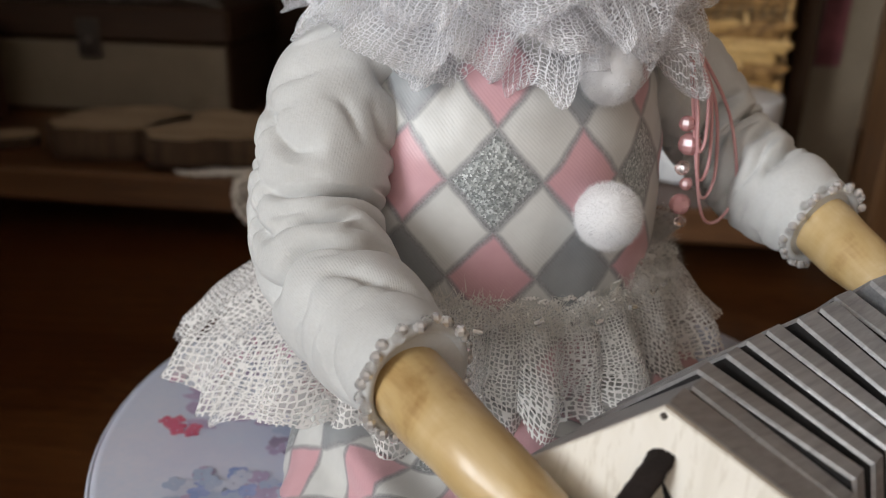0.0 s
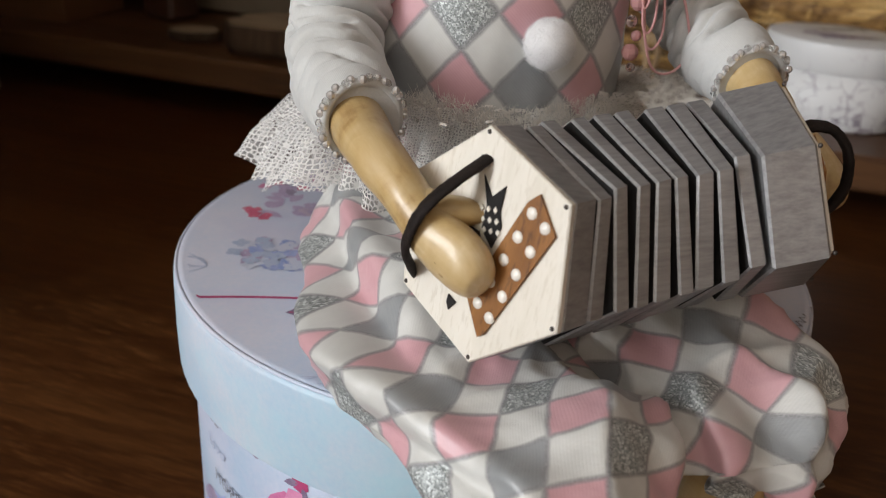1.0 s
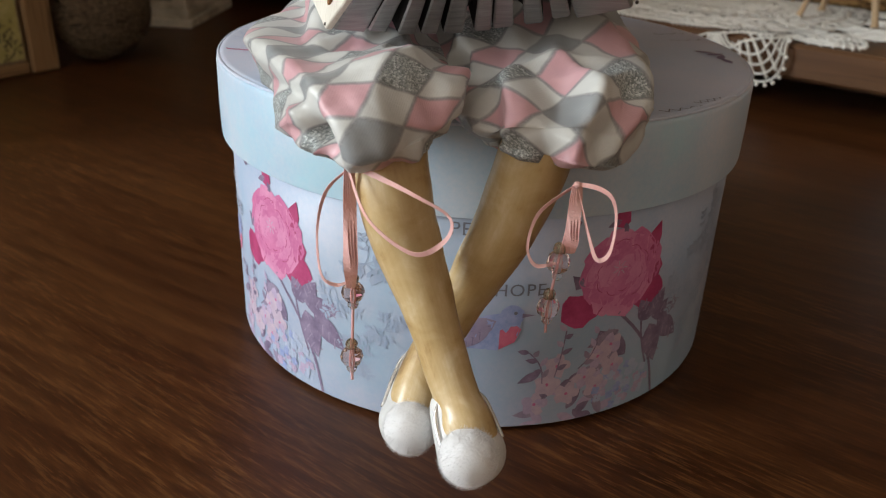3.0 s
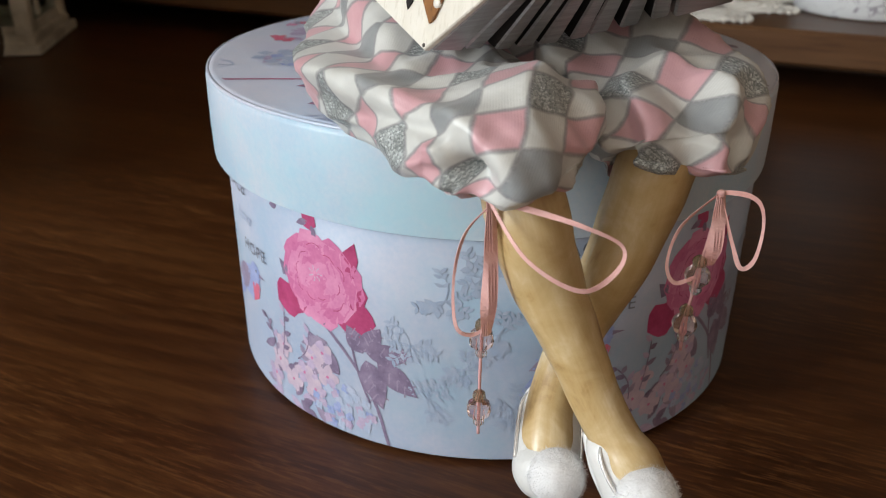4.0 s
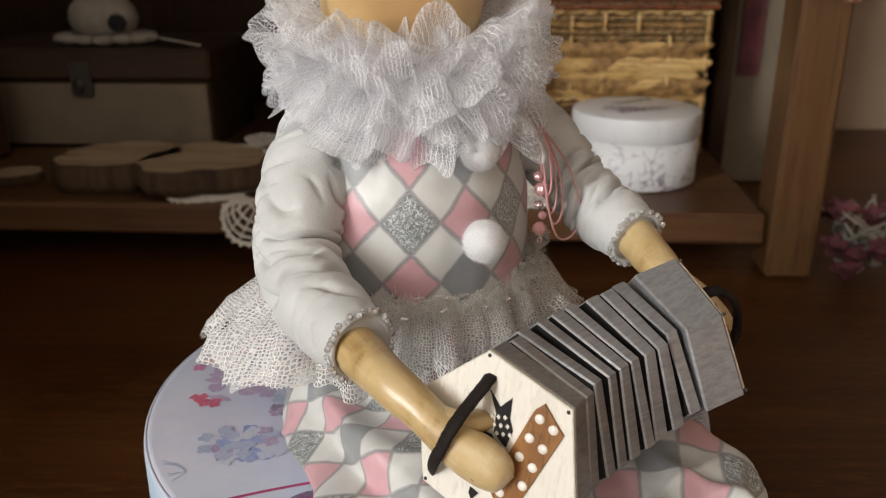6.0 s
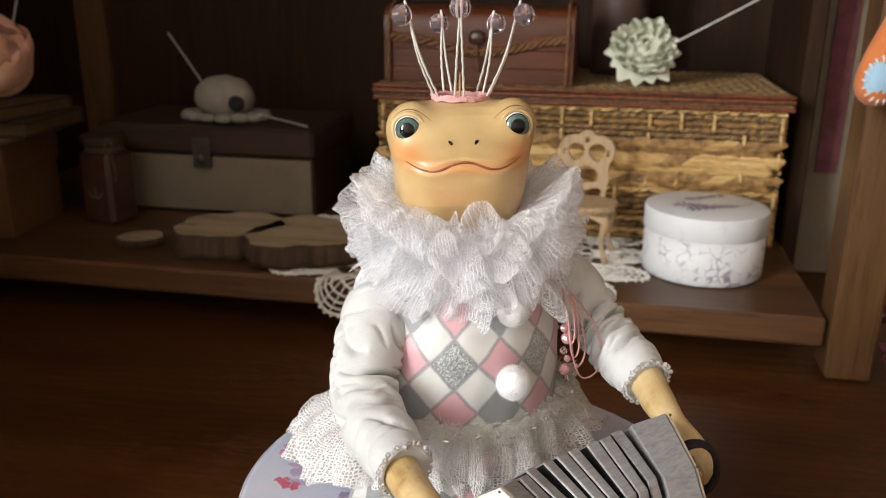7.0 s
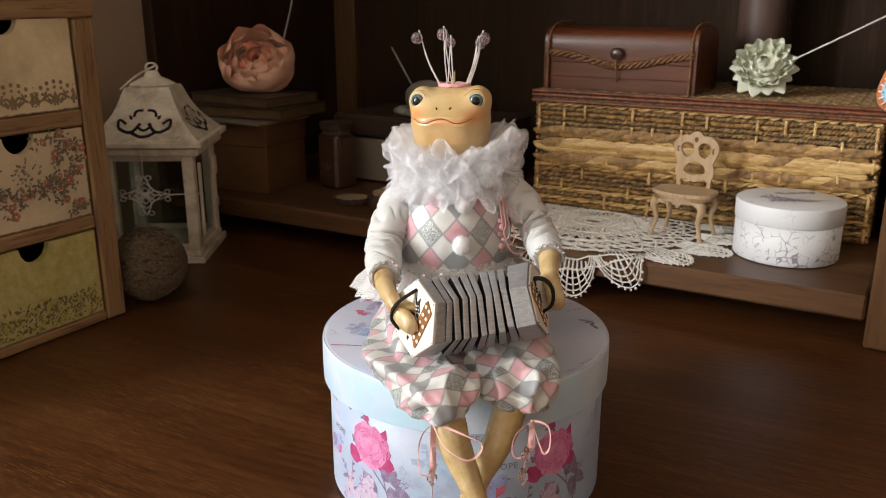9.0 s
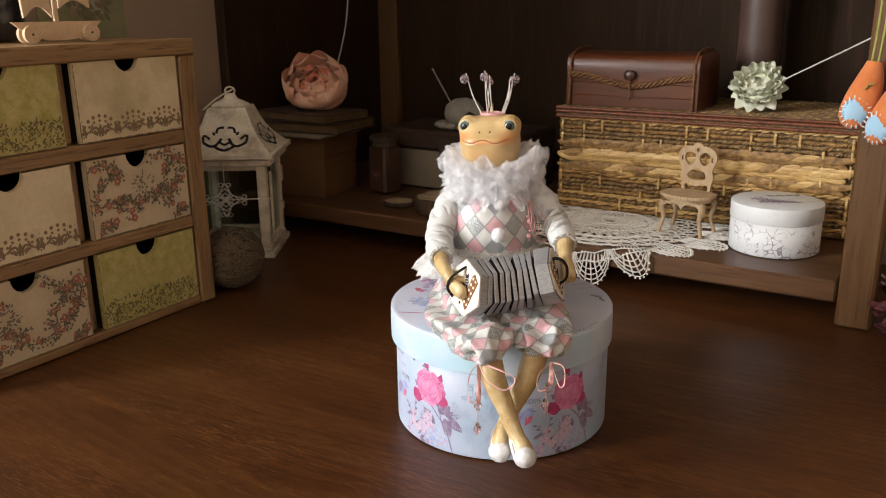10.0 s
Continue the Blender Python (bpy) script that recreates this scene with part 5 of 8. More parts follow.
R_ARM = [(-0.0150, -0.0100, 0.2085), (-0.0272, -0.0235, 0.2000), (-0.0322, -0.0375, 0.1860), (-0.0324, -0.0480, 0.1735), (-0.0265, -0.0595, 0.1665), (-0.0175, -0.0710, 0.1635), (-0.0095, -0.0815, 0.1630)]
sleeve(R_ARM, [0.0115, 0.0122, 0.0118, 0.0108, 0.0102, 0.0093, 0.0082], 0.3)
cuff((-0.0095, -0.0815, 0.1630), (0.011, -0.012, -0.0010), 0.0080, 34)
L_ARM = [(0.0100, 0.0040, 0.2075), (0.0240, 0.0060, 0.2010), (0.0360, 0.0080, 0.1905), (0.0455, 0.0065, 0.1800), (0.0530, -0.0010, 0.1735), (0.0600, -0.0090, 0.1695), (0.0640, -0.0140, 0.1675)]
sleeve(L_ARM, [0.0108, 0.0110, 0.0107, 0.0101, 0.0096, 0.0091, 0.0085], 2.1)
cuff((0.0640, -0.0140, 0.1675), (0.006, -0.010, -0.003), 0.0083, 32)
wobble = lambda s, th, p: 0.0004 * noise3(p, 120)
HAND = [vec(*q) for q in ((-0.0140, -0.0770, 0.1632), (-0.0095, -0.0830, 0.1620), (-0.0020, -0.0925, 0.1607), (0.0055, -0.0984, 0.1574), (0.0100, -0.1010, 0.1544), (0.0148, -0.1030, 0.1512), (0.0195, -0.1046, 0.1486), (0.0229, -0.1062, 0.1469), (0.0251, -0.1075, 0.1457), (0.0258, -0.1080, 0.1453))]
D.tube(HAND, [0.0060, 0.0059, 0.0053, 0.0046, (0.0044, 0.0047), (0.0046, 0.0056), (0.0047, 0.0063), (0.0044, 0.0057), (0.0032, 0.0040), (0.0010, 0.0010)], 30, "doll_skin", steps=8, disp=wobble, ur=0.006)
D.tube([(0.0090, -0.1000, 0.1556), (0.0145, -0.1013, 0.1552), (0.0195, -0.1000, 0.1550), (0.0230, -0.0992, 0.1546)], [0.0034, 0.0031, 0.0027, 0.0008], 16, "doll_skin", steps=6, disp=wobble, ur=0.004)
D.tube([(0.0620, -0.0110, 0.1685), (0.0650, -0.0160, 0.1665), (0.0685, -0.0235, 0.1640), (0.0730, -0.0320, 0.1605), (0.0780, -0.0390, 0.1570), (0.0815, -0.0440, 0.1535), (0.0832, -0.0475, 0.1505), (0.0836, -0.0485, 0.1495)],
       [0.0064, 0.0064, 0.0058, 0.0050, (0.0050, 0.0058), (0.0052, 0.0062), (0.0042, 0.0048), 0.001], 26, "doll_skin", steps=8, disp=wobble, ur=0.006)


# carved scores on the back of the hand
HN, HA = vec(-0.45, -0.877, 0.17).normalized(), (HAND[7] - HAND[5]).normalized()
HB = HN.cross(HA).normalized()
for k, (along, over, size) in enumerate(((-0.0012, 0.0008, 0.0026), (0.0002, -0.0012, 0.0022), (0.0014, 0.0014, 0.0024), (0.0026, -0.0004, 0.0020), (0.0008, 0.0030, 0.0018), (0.0034, 0.0016, 0.0016), (0.0022, -0.0024, 0.0018))):
    p = HAND[6] + HA * along + HB * over + HN * (0.00455 - 45.0 * over * over - 30.0 * max(0.0, along) ** 2)
    D.tube([p - HA * size * 0.5, p + HB * 0.0002, p + HA * size * 0.5 - HN * 0.0002], [0.0001, 0.00034, 0.0001], 5, "score_brown")

# trousers
def leg_cloth(path, radii, seed, uv0, cut, creases):
    """A loose satin trouser leg. cut: turn in degrees, two scales and two shifts of the print;
    creases: (along, round in degrees, half length, half width in degrees, depth)."""
    ct, st = math.cos(radians(cut[0])), math.sin(radians(cut[0]))
    print_at = lambda u, v: (cut[1] * (ct * u - st * v + cut[3]), cut[2] * (st * u + ct * v + cut[4]))
    def folds(s, th, p):
        q = Vector(p) + vec(seed, seed * 0.7, 0)
        c, sn = math.cos(th), math.sin(th)
        a = noise.noise(Vector((c * 0.9 + seed, sn * 0.9, s * 3.2)))
        e = noise.noise(Vector((c * 1.6 - seed, sn * 1.6 + 3.0, s * 5.0)))
        d = 0.0024 * noise3(q, 28) + 0.0092 * (0.18 - abs(a)) + 0.0044 * (0.16 - abs(e)) + 0.0034 * (0.17 - abs(noise3(q + vec(noise3(q, 40), noise3(q, 43), 0) * 0.012, 62))) + 0.0002 * noise3(q, 220)
        g = min(1.0, max(0.0, (s - 0.66) / 0.30))
        w = th + 0.5 * noise3(q, 26)
        d += (0.0028 * math.sin(6 * w + seed) + 0.0020 * (0.5 - abs(math.sin(5.5 * w + 2 * seed)))) * g * g
        for s0, t0, ds, dt, deep in creases:
            dth = (math.degrees(th) - t0 + 180 - 60 * (s - s0)) % 360 - 180
            d -= deep * math.exp(-((s - s0) / ds) ** 2 - (dth / dt) ** 2)
        return d * (1 - 0.65 * max(0.0, (s - 0.90) / 0.10))

    def rest(q):
        if math.hypot(q.x, q.y) < 0.0945:
            q.z = max(q.z, LID + 0.0012)
        return q
    D.tube(path, radii, 96, "harlequin_trouser", steps=24, disp=folds, uv0=uv0, shape=rest, arc=print_at)


leg_cloth([(-0.0140, -0.0120, 0.1240), (-0.0100, -0.0400, 0.1218), (0.0015, -0.0680, 0.1190), (0.0175, -0.0895, 0.1162), (0.0330, -0.1030, 0.1148), (0.0440, -0.1090, 0.1142), (0.0490, -0.1108, 0.1122), (0.0503, -0.1103, 0.1090), (0.0505, -0.1095, 0.1068)],
          [(0.028, 0.020), (0.0325, 0.0195), (0.0300, 0.0172), (0.0262, 0.0142), (0.0250, 0.0126), (0.0245, 0.0126), (0.0215, 0.0145), (0.0165, 0.0140), (0.0105, 0.0105)], 0.0, (0.005, 0.0), (0, 1.0, 1.103, 0.0067, 0.0),
          [(0.74, 8, 0.060, 20, 0.0082), (0.80, 42, 0.06, 12, -0.0034), (0.68, -22, 0.08, 12, -0.0030), (0.82, 150, 0.05, 18, 0.0040), (0.26, 42, 0.16, 13, 0.0045), (0.34, 18, 0.18, 10, -0.0018), (0.16, 70, 0.10, 14, 0.0040)])
leg_cloth([(0.0120, -0.0020, 0.1240), (0.0260, -0.0220, 0.1220), (0.0420, -0.0420, 0.1185), (0.0590, -0.0562, 0.1150), (0.0700, -0.0692, 0.1122), (0.0755, -0.0775, 0.1090), (0.0778, -0.0802, 0.1052), (0.0780, -0.0812, 0.1022), (0.0780, -0.0815, 0.1008)],
          [(0.026, 0.020), (0.028, 0.0195), (0.0300, 0.0178), (0.0305, 0.0155), (0.0268, 0.0150), (0.0232, 0.0155), (0.0200, 0.0155), (0.0150, 0.0135), (0.0095, 0.0095)], 3.3, (0.012, 0.004), (0, 1.0, 0.9375, 0.01665, 0.01152),
          [(0.76, 118, 0.06, 18, 0.0045), (0.70, 150, 0.07, 14, -0.0018), (0.80, 20, 0.05, 16, 0.0030), (0.45, 60, 0.18, 14, 0.0026)])

# shins and shoes
D.tube([(0.0478, -0.1088, 0.1072), (0.0492, -0.1105, 0.1015), (0.0528, -0.1128, 0.0920), (0.0569, -0.1125, 0.0810), (0.0637, -0.1131, 0.0680), (0.0700, -0.1142, 0.0560), (0.0766, -0.1166, 0.0468), (0.0812, -0.1186, 0.0418), (0.0852, -0.1203, 0.0355), (0.0858, -0.1205, 0.0335)],
       [0.0090, 0.0093, 0.0092, 0.0084, 0.0069, 0.0060, 0.0059, (0.0070, 0.0066), (0.0062, 0.0056), 0.0012], 28, "doll_skin", steps=7, disp=wobble, ur=0.009)
D.tube([(0.0745, -0.0815, 0.1090), (0.0728, -0.0828, 0.1000), (0.0698, -0.0850, 0.0870), (0.0664, -0.0893, 0.0750), (0.0616, -0.0930, 0.0620), (0.0588, -0.0995, 0.0510), (0.0582, -0.1058, 0.0428), (0.0594, -0.1115, 0.0362), (0.0610, -0.1155, 0.0310), (0.0615, -0.1170, 0.0292)],
       [0.0092, 0.0094, 0.0090, 0.0080, 0.0066, 0.0060, 0.0062, (0.0072, 0.0068), (0.0062, 0.0056), 0.0012], 28, "doll_skin", steps=7, disp=wobble, ur=0.009)
for tip, heel in (((0.0868, -0.1213, 0.0318), (0.0775, -0.1168, 0.0462)), ((0.0617, -0.1185, 0.0272), (0.0580, -0.1050, 0.0442))):
    tip, heel = Vector(tip), Vector(heel)
    ax = (tip - heel).normalized()
    sd = ax.cross(UP).normalized()
    D.ball(tip - ax * 0.0052, (0.0087, 0.0080, 0.0080), "shoe_white", 24, 16, axes=(sd, sd.cross(ax), ax), disp=lambda d: 0.02 * noise3(d, 3))
    D.tube([heel - ax * 0.004 - sd.cross(ax) * 0.0060, heel + ax * 0.004 - sd.cross(ax) * 0.0066, tip - ax * 0.007 - sd.cross(ax) * 0.0050], [(0.0040, 0.0018), (0.0056, 0.0022), (0.0066, 0.0030)], 14, "shoe_white", steps=6)
    dn = sd.cross(ax) * -1.0
    # low upper round the heel with a silver-blue trim along its rim
    D.tube([heel - ax * 0.0050 + dn * 0.0020, heel - ax * 0.0015 + dn * 0.0022, heel + ax * 0.0050 + dn * 0.0016, tip - ax * 0.0060 + dn * 0.0006], [(0.0030, 0.0026), (0.0066, 0.0052), (0.0078, 0.0062), (0.0084, 0.0078)], 24, "shoe_white", steps=6)
    for sg in (-1, 1):
        D.tube([heel - ax * 0.0046 + dn * 0.0002, heel - ax * 0.0005 + sd * sg * 0.0062, heel + ax * 0.0050 + sd * sg * 0.0078 - dn * 0.0006, tip - ax * 0.0070 + sd * sg * 0.0080 - dn * 0.0024], 0.00055, 6, "bead_silver", steps=6)


def pompon(c, r, mat="white_felt", count=9000):
    D.ball(c, r * 0.95, mat, 32, 20, disp=lambda d: 0.05 * noise3(d, 3) + 0.02 * noise3(d, 9))
    D.fuzz(c, r, mat, count, r * 0.15, rng)


pompon((0.0862, -0.1248, 0.0392), 0.0074, count=7000)
pompon((0.0645, -0.1202, 0.0340), 0.0071, count=7000)
pompon((0.0185, -0.0405, 0.1750), 0.0061)
pompon((0.0168, -0.0352, 0.1990), 0.0056)


# ribbons, cords and beads
def ribbon(pts, wide, mat="pink_ribbon", up=(0, 0, 1), thick=0.00007):
    """A flat ribbon with square edges, turning a little as it runs."""
    P, _ = smooth([Vector(p) for p in pts], [(wide, wide)] * len(pts), 10)
    w, rows = wide, []
    for i, p in enumerate(P):
        t = (P[min(i + 1, len(P) - 1)] - P[max(i - 1, 0)]).normalized()
        side = t.cross(Vector(up))
        side = side.normalized() if side.length > 1e-5 else Vector((1, 0, 0))
        flat = side.cross(t).normalized()
        a = 0.75 * math.sin(7.0 * i / len(P) + 40 * w * len(P))
        w = wide * (0.86 + 0.22 * math.sin(11.0 * i / len(P) + 300 * wide))
        sd, nm = side * math.cos(a) + flat * math.sin(a), flat * math.cos(a) - side * math.sin(a)
        rows.append([p + sd * (w * q) + nm * (thick * r) for q, r in ((-1, -1), (1, -1), (1, 1), (-1, 1))])
    k = D.add([p for row in rows for p in row])
    for i in range(len(rows) - 1):
        for j in range(4):
            a, q = k + 4 * i + j, k + 4 * i + (j + 1) % 4
            D.face((a, a + 4, q + 4, q), mat, None, True)
    D.face((k, k + 1, k + 2, k + 3), mat, None, True)
    e = k + 4 * (len(rows) - 1)
    D.face((e + 3, e + 2, e + 1, e), mat, None, True)


def bead(c, r, mat="bead_pink"):
    D.ball(c, r, mat, 8, 6, flat=True)


def bow(knot, out, loops, hang, beads):
    """A ribbon bow at a trouser hem with a string of beads."""
    for pts, w in loops:
        ribbon([vec(*p) for p in pts], w * 0.60, up=out)
    k, o = vec(*knot), Vector(out).normalized()
    sd = o.cross(UP).normalized()
    for q in (-0.0011, -0.0003, 0.0004, 0.0011):
        ribbon([k + sd * q * 0.4, k + sd * q - UP * (hang * 0.5) + o * 0.0012, k + sd * (q * 0.6) - UP * hang], 0.0009, up=out)
    D.ball(k, (0.0011, 0.0011, 0.0009), "pink_ribbon", 8, 6)
    D.tube([k - UP * 0.002] + [vec(*q) for q in beads] + [vec(*beads[-1]) - UP * 0.0075], 0.0004, 6, "pink_cord", steps=4)
    for n, q in enumerate(beads):
        q = vec(*q)
        bead(q, 0.0031)
        bead(q + UP * 0.0037, 0.0017, "bead_smoke")
        bead(q - UP * 0.0036, 0.0015, "bead_clear")


bow((0.0463, -0.1221, 0.1028), (0.67, -0.74, 0.0), [
    ([(0.0463, -0.1228, 0.1031), (0.0560, -0.1242, 0.1030), (0.0670, -0.1235, 0.1010), (0.0740, -0.1195, 0.0963), (0.0732, -0.1200, 0.0905), (0.0670, -0.1235, 0.0866), (0.0560, -0.1265, 0.0930), (0.0463, -0.1228, 0.1028)], 0.0010),
    ([(0.0461, -0.1223, 0.1014), (0.0422, -0.1258, 0.0959), (0.0404, -0.1274, 0.0859), (0.0408, -0.1270, 0.0738), (0.0435, -0.1246, 0.0706), (0.0461, -0.1223, 0.0718)], 0.0008)],
    0.033, [(0.0440, -0.1190, 0.0665), (0.0442, -0.1200, 0.0475)])
bow((0.0890, -0.0892, 0.0992), (0.45, -0.89, 0.0), [
    ([(0.0886, -0.0890, 0.0993), (0.0939, -0.0880, 0.0993), (0.0975, -0.0872, 0.0972), (0.0990, -0.0870, 0.0916), (0.0984, -0.0870, 0.0835), (0.0958, -0.0880, 0.0812), (0.0932, -0.0886, 0.0870), (0.0890, -0.0893, 0.0988)], 0.0009),
    ([(0.0886, -0.0892, 0.0990), (0.0819, -0.0934, 0.0915), (0.0800, -0.0945, 0.0823), (0.0822, -0.0936, 0.0772), (0.0865, -0.0910, 0.0784)], 0.0009)],
    0.018, [(0.0868, -0.0905, 0.0785), (0.0856, -0.0912, 0.0655)])

# cords and beads on the breast
CK, CS, CO = vec(0.0330, -0.0190, 0.2030), vec(0.62, 0.78, 0), vec(0.80, -0.60, 0)
for w, d, lean in ((0.0016, 0.020, 0.0), (0.0030, 0.026, 0.0012), (0.0048, 0.030, 0.0026), (0.0120, 0.0365, 0.0052)):
    D.tube([CK - CS * 0.0010, CK + CS * (lean - w * 0.35) - UP * d * 0.55 + CO * 0.0028, CK + CS * (lean + w * 0.1) - UP * d * 0.95 + CO * 0.0036, CK + CS * (lean + w * 0.75) - UP * d + CO * 0.0040, CK + CS * (lean + w * 1.1) - UP * d * 0.82 + CO * 0.0042, CK + CS * (lean + w * 0.5) - UP * d * 0.38 + CO * 0.0036, CK + CS * 0.0008], 0.00034, 6, "pink_cord", steps=8)
for q, z, r, mt in ((-0.0008, 0.1880, 0.0020, "bead_rose"), (0.0004, 0.1838, 0.0029, "bead_rose"), (-0.0006, 0.1792, 0.0019, "bead_pink"), (0.0008, 0.1756, 0.0017, "bead_rose"), (0.0, 0.1716, 0.0027, "bead_rose"), (0.0006, 0.1678, 0.0015, "bead_pink")):
    bead(vec(0.0345 + q, -0.0192 + q, z), r * 0.8, mt)


# tulle ruff: soft loops of gathered net round the neck
def ruff(z0, r1, tilt, thick, seed, centre, amp=1.0):
    def fn(u, v):
        th = 2 * math.pi * u
        c, sn = math.cos(th), math.sin(th)
        a = math.pi * (0.04 + 0.96 * v)
        ir = 1 + 0.16 * noise.noise(Vector((c * 1.6 + seed, sn * 1.6, seed * 2.0))) + 0.17 * noise.noise(Vector((c * 4.4, sn * 4.4 + seed, 7.0))) + 0.06 * noise.noise(Vector((c * 13.0, sn * 13.0 + seed, 2.0)))
        out = math.sin(a) ** 0.75
        side = math.cos(a)
        r = 0.0140 + (r1 * ir - 0.0140) * out
        f1 = noise.noise(Vector((c * 4.2 + seed * 3.1, sn * 4.2, side * 0.4)))
        f2 = noise.noise(Vector((c * 10.0, sn * 10.0 + seed * 1.7, side * 0.4)))
        sw = noise.noise(Vector((c * 4.0 - seed, sn * 4.0, 3.0 + side * 0.5)))
        z = z0 + tilt * out ** 1.5 + thick * side * (0.35 + 0.65 * out) + amp * (0.0118 * f1 + 0.0030 * f2) * out
        th2 = th + 0.16 * sw * out
        p = vec(centre[0] + r * math.cos(th2), centre[1] + r * math.sin(th2), z)
        p += vec(noise3(p, 70 + seed), noise3(p, 74 + seed), noise3(p, 78 + seed)) * (0.0016 * out)
        front = max(0.0, vec(math.cos(th2), math.sin(th2), 0).dot(vec(0.3, -0.95, 0))) * out
        p.z -= 0.007 * front
        return p
    D.grid(fn, 420, 18, "tulle", True, lambda u, v: (u * 2 * math.pi * r1 * 1.25, v * r1 * 1.6))


NC = (-0.0040, -0.0090)
for k, (z0, r1, tilt, thick) in enumerate(((0.2245, 0.0365, 0.0135, 0.0036), (0.2240, 0.0395, 0.0105, 0.0040), (0.2230, 0.0415, 0.0065, 0.0044), (0.2215, 0.0430, 0.0020, 0.0046), (0.2200, 0.0430, -0.0030, 0.0046), (0.2180, 0.0415, -0.0080, 0.0044), (0.2165, 0.0390, -0.0130, 0.0036))):
    ruff(z0, r1, tilt, thick, k + 0.37, NC)


# lace skirt at the waist
def skirt(z0, r0, r1, drop, pleats, amp, mat, flare=1.0):
    ph = [rng.uniform(0, 6.28) for _ in range(4)]

    def fn(u, v):
        th = 2 * math.pi * u
        fold = math.sin(pleats * th + 1.2 * math.sin(2 * th + ph[0]) + 0.8 * math.sin(5 * th + ph[1]))
        side = max(0.0, math.cos(th - radians(197)))
        front = max(0.0, math.cos(th - radians(285)))
        rr = r1 + 0.012 * flare * side ** 2 - 0.012 * front
        r = r0 + (rr - r0) * v + amp * fold * (0.25 + 0.75 * v) * (1.0 + 0.9 * front)
        z = z0 + (drop - 0.0) * v ** 1.3 - 0.006 * side ** 2 * v + 0.003 * math.sin(9 * th + ph[2]) * v
        p = vec(TC.x + r * math.cos(th), TC.y + r * math.sin(th), z)
        return p + vec(noise3(p, 70), noise3(p, 75), noise3(p, 65)) * (0.0042 * v) + vec(0, 0, 0.0018 * noise3(p, 160) * v)
    D.grid(fn, 300, 16, mat, True, lambda u, v: (u * 2 * math.pi * r1 * 1.5, v * (r1 - r0 + abs(drop)) * 1.1))


skirt(0.1580, 0.0375, 0.0570, -0.0200, 20, 0.0030, "lace")
skirt(0.1570, 0.0375, 0.0530, -0.0240, 17, 0.0028, "lace")
skirt(0.1575, 0.0372, 0.0430, 0.0016, 34, 0.0016, "fringe_lace", 0.0)
skirt(0.1580, 0.0372, 0.0436, 0.0006, 41, 0.0014, "fringe_lace", 0.0)
skirt(0.1590, 0.0372, 0.0440, -0.0020, 34, 0.0014, "fringe_lace", 0.0)
# a frayed edging of loose thread above the beads
for i in range(11000):
    th = rng.uniform(0, 2 * math.pi)
    out, run = vec(math.cos(th), math.sin(th), 0), vec(-math.sin(th), math.cos(th), 0)
    p = TC + out * rng.uniform(0.0385, 0.0428) + UP * (rng.uniform(0.1545, 0.1598) + 0.0012 * math.sin(7 * th))
    tip = (out * rng.uniform(0.1, 0.8) + UP * rng.uniform(-0.2, 1.0) + run * rng.uniform(-0.8, 0.8)).normalized() * rng.uniform(0.0010, 0.0040)
    k = D.add([p - run * 0.00010, p + run * 0.00010, p + tip])
    D.face((k, k + 1, k + 2), "crochet")
for i in range(46):
    th = 2 * math.pi * (i + rng.uniform(-0.3, 0.3)) / 46
    p = TC + vec(0.0418 * math.cos(th), 0.0418 * math.sin(th), 0.1556 + 0.0010 * math.sin(9 * th))
    run = vec(-math.sin(th), math.cos(th), rng.uniform(-0.35, 0.35)).normalized()
    D.tube([p - run * 0.0009, p + run * 0.0009], 0.00062, 6, "bead_silver" if i % 2 else "bead_clear", flat=True)

solo("frog_doll", D, "frog doll in pink-grey harlequin clothes seated on a hat box", "doll", (0, 0, LID))

# crown
crown = thing("tiara", "white wire tiara with pale pink beads on the doll's head", "tiara", (0, 0, 0))
CR = vec(-0.0079, -0.0034, 0.2652)
band = Mesh()
for k in range(3):
    band.tube([CR + SIDE * (0.0098 * math.cos(a)) + FACE * (0.0072 * math.sin(a)) + UP * (0.0002 + 0.0006 * k + 0.0003 * math.sin(9 * a + k)) for a in [2 * math.pi * i / 48 for i in range(49)]], 0.0006, 6, "pink_cord", caps=False)
for i in range(22):
    a = 2 * math.pi * i / 22
    p = CR + SIDE * (0.0100 * math.cos(a)) + FACE * (0.0074 * math.sin(a))
    band.tube([p - UP * 0.0002 + SIDE * 0.0006, p + UP * 0.0020 - SIDE * 0.0006], 0.0004, 5, "pink_cord")
part("band", band, crown, "pink cord band")
for bx, by, bz in ((-0.0252, -0.0191, 0.2942), (-0.0048, -0.0232, 0.2970), (0.0138, -0.0051, 0.2944), (0.0020, 0.0120, 0.2905), (-0.0185, 0.0100, 0.2905)):
    t = vec(bx, by, bz)
    o = (t - CR)
    o.z = 0
    o.normalize()
    sd = vec(-o.y, o.x, 0)
    root = CR + SIDE * (0.0100 * o.dot(SIDE)) + FACE * (0.0072 * o.dot(FACE)) + UP * 0.0015
    w = Mesh()
    w.tube([root + sd * 0.0016, root + sd * 0.0009 + (t - root) * 0.5, t - o * 0.0022 + UP * 0.0010, t - o * 0.0012 + UP * 0.0044, t - o * 0.0022 + UP * 0.0014, root - sd * 0.0009 + (t - root) * 0.5, root - sd * 0.0016], 0.00042, 6, "white_wire", steps=8, disp=lambda s, th, p: 0.0001 * math.sin(140 * s + th))
    part("wire", w, crown)
    w = Mesh()
    w.ball(t, 0.0037, "bead_lilac", 8, 6, flat=True)
    part("bead", w, crown, "faceted pale pink bead")


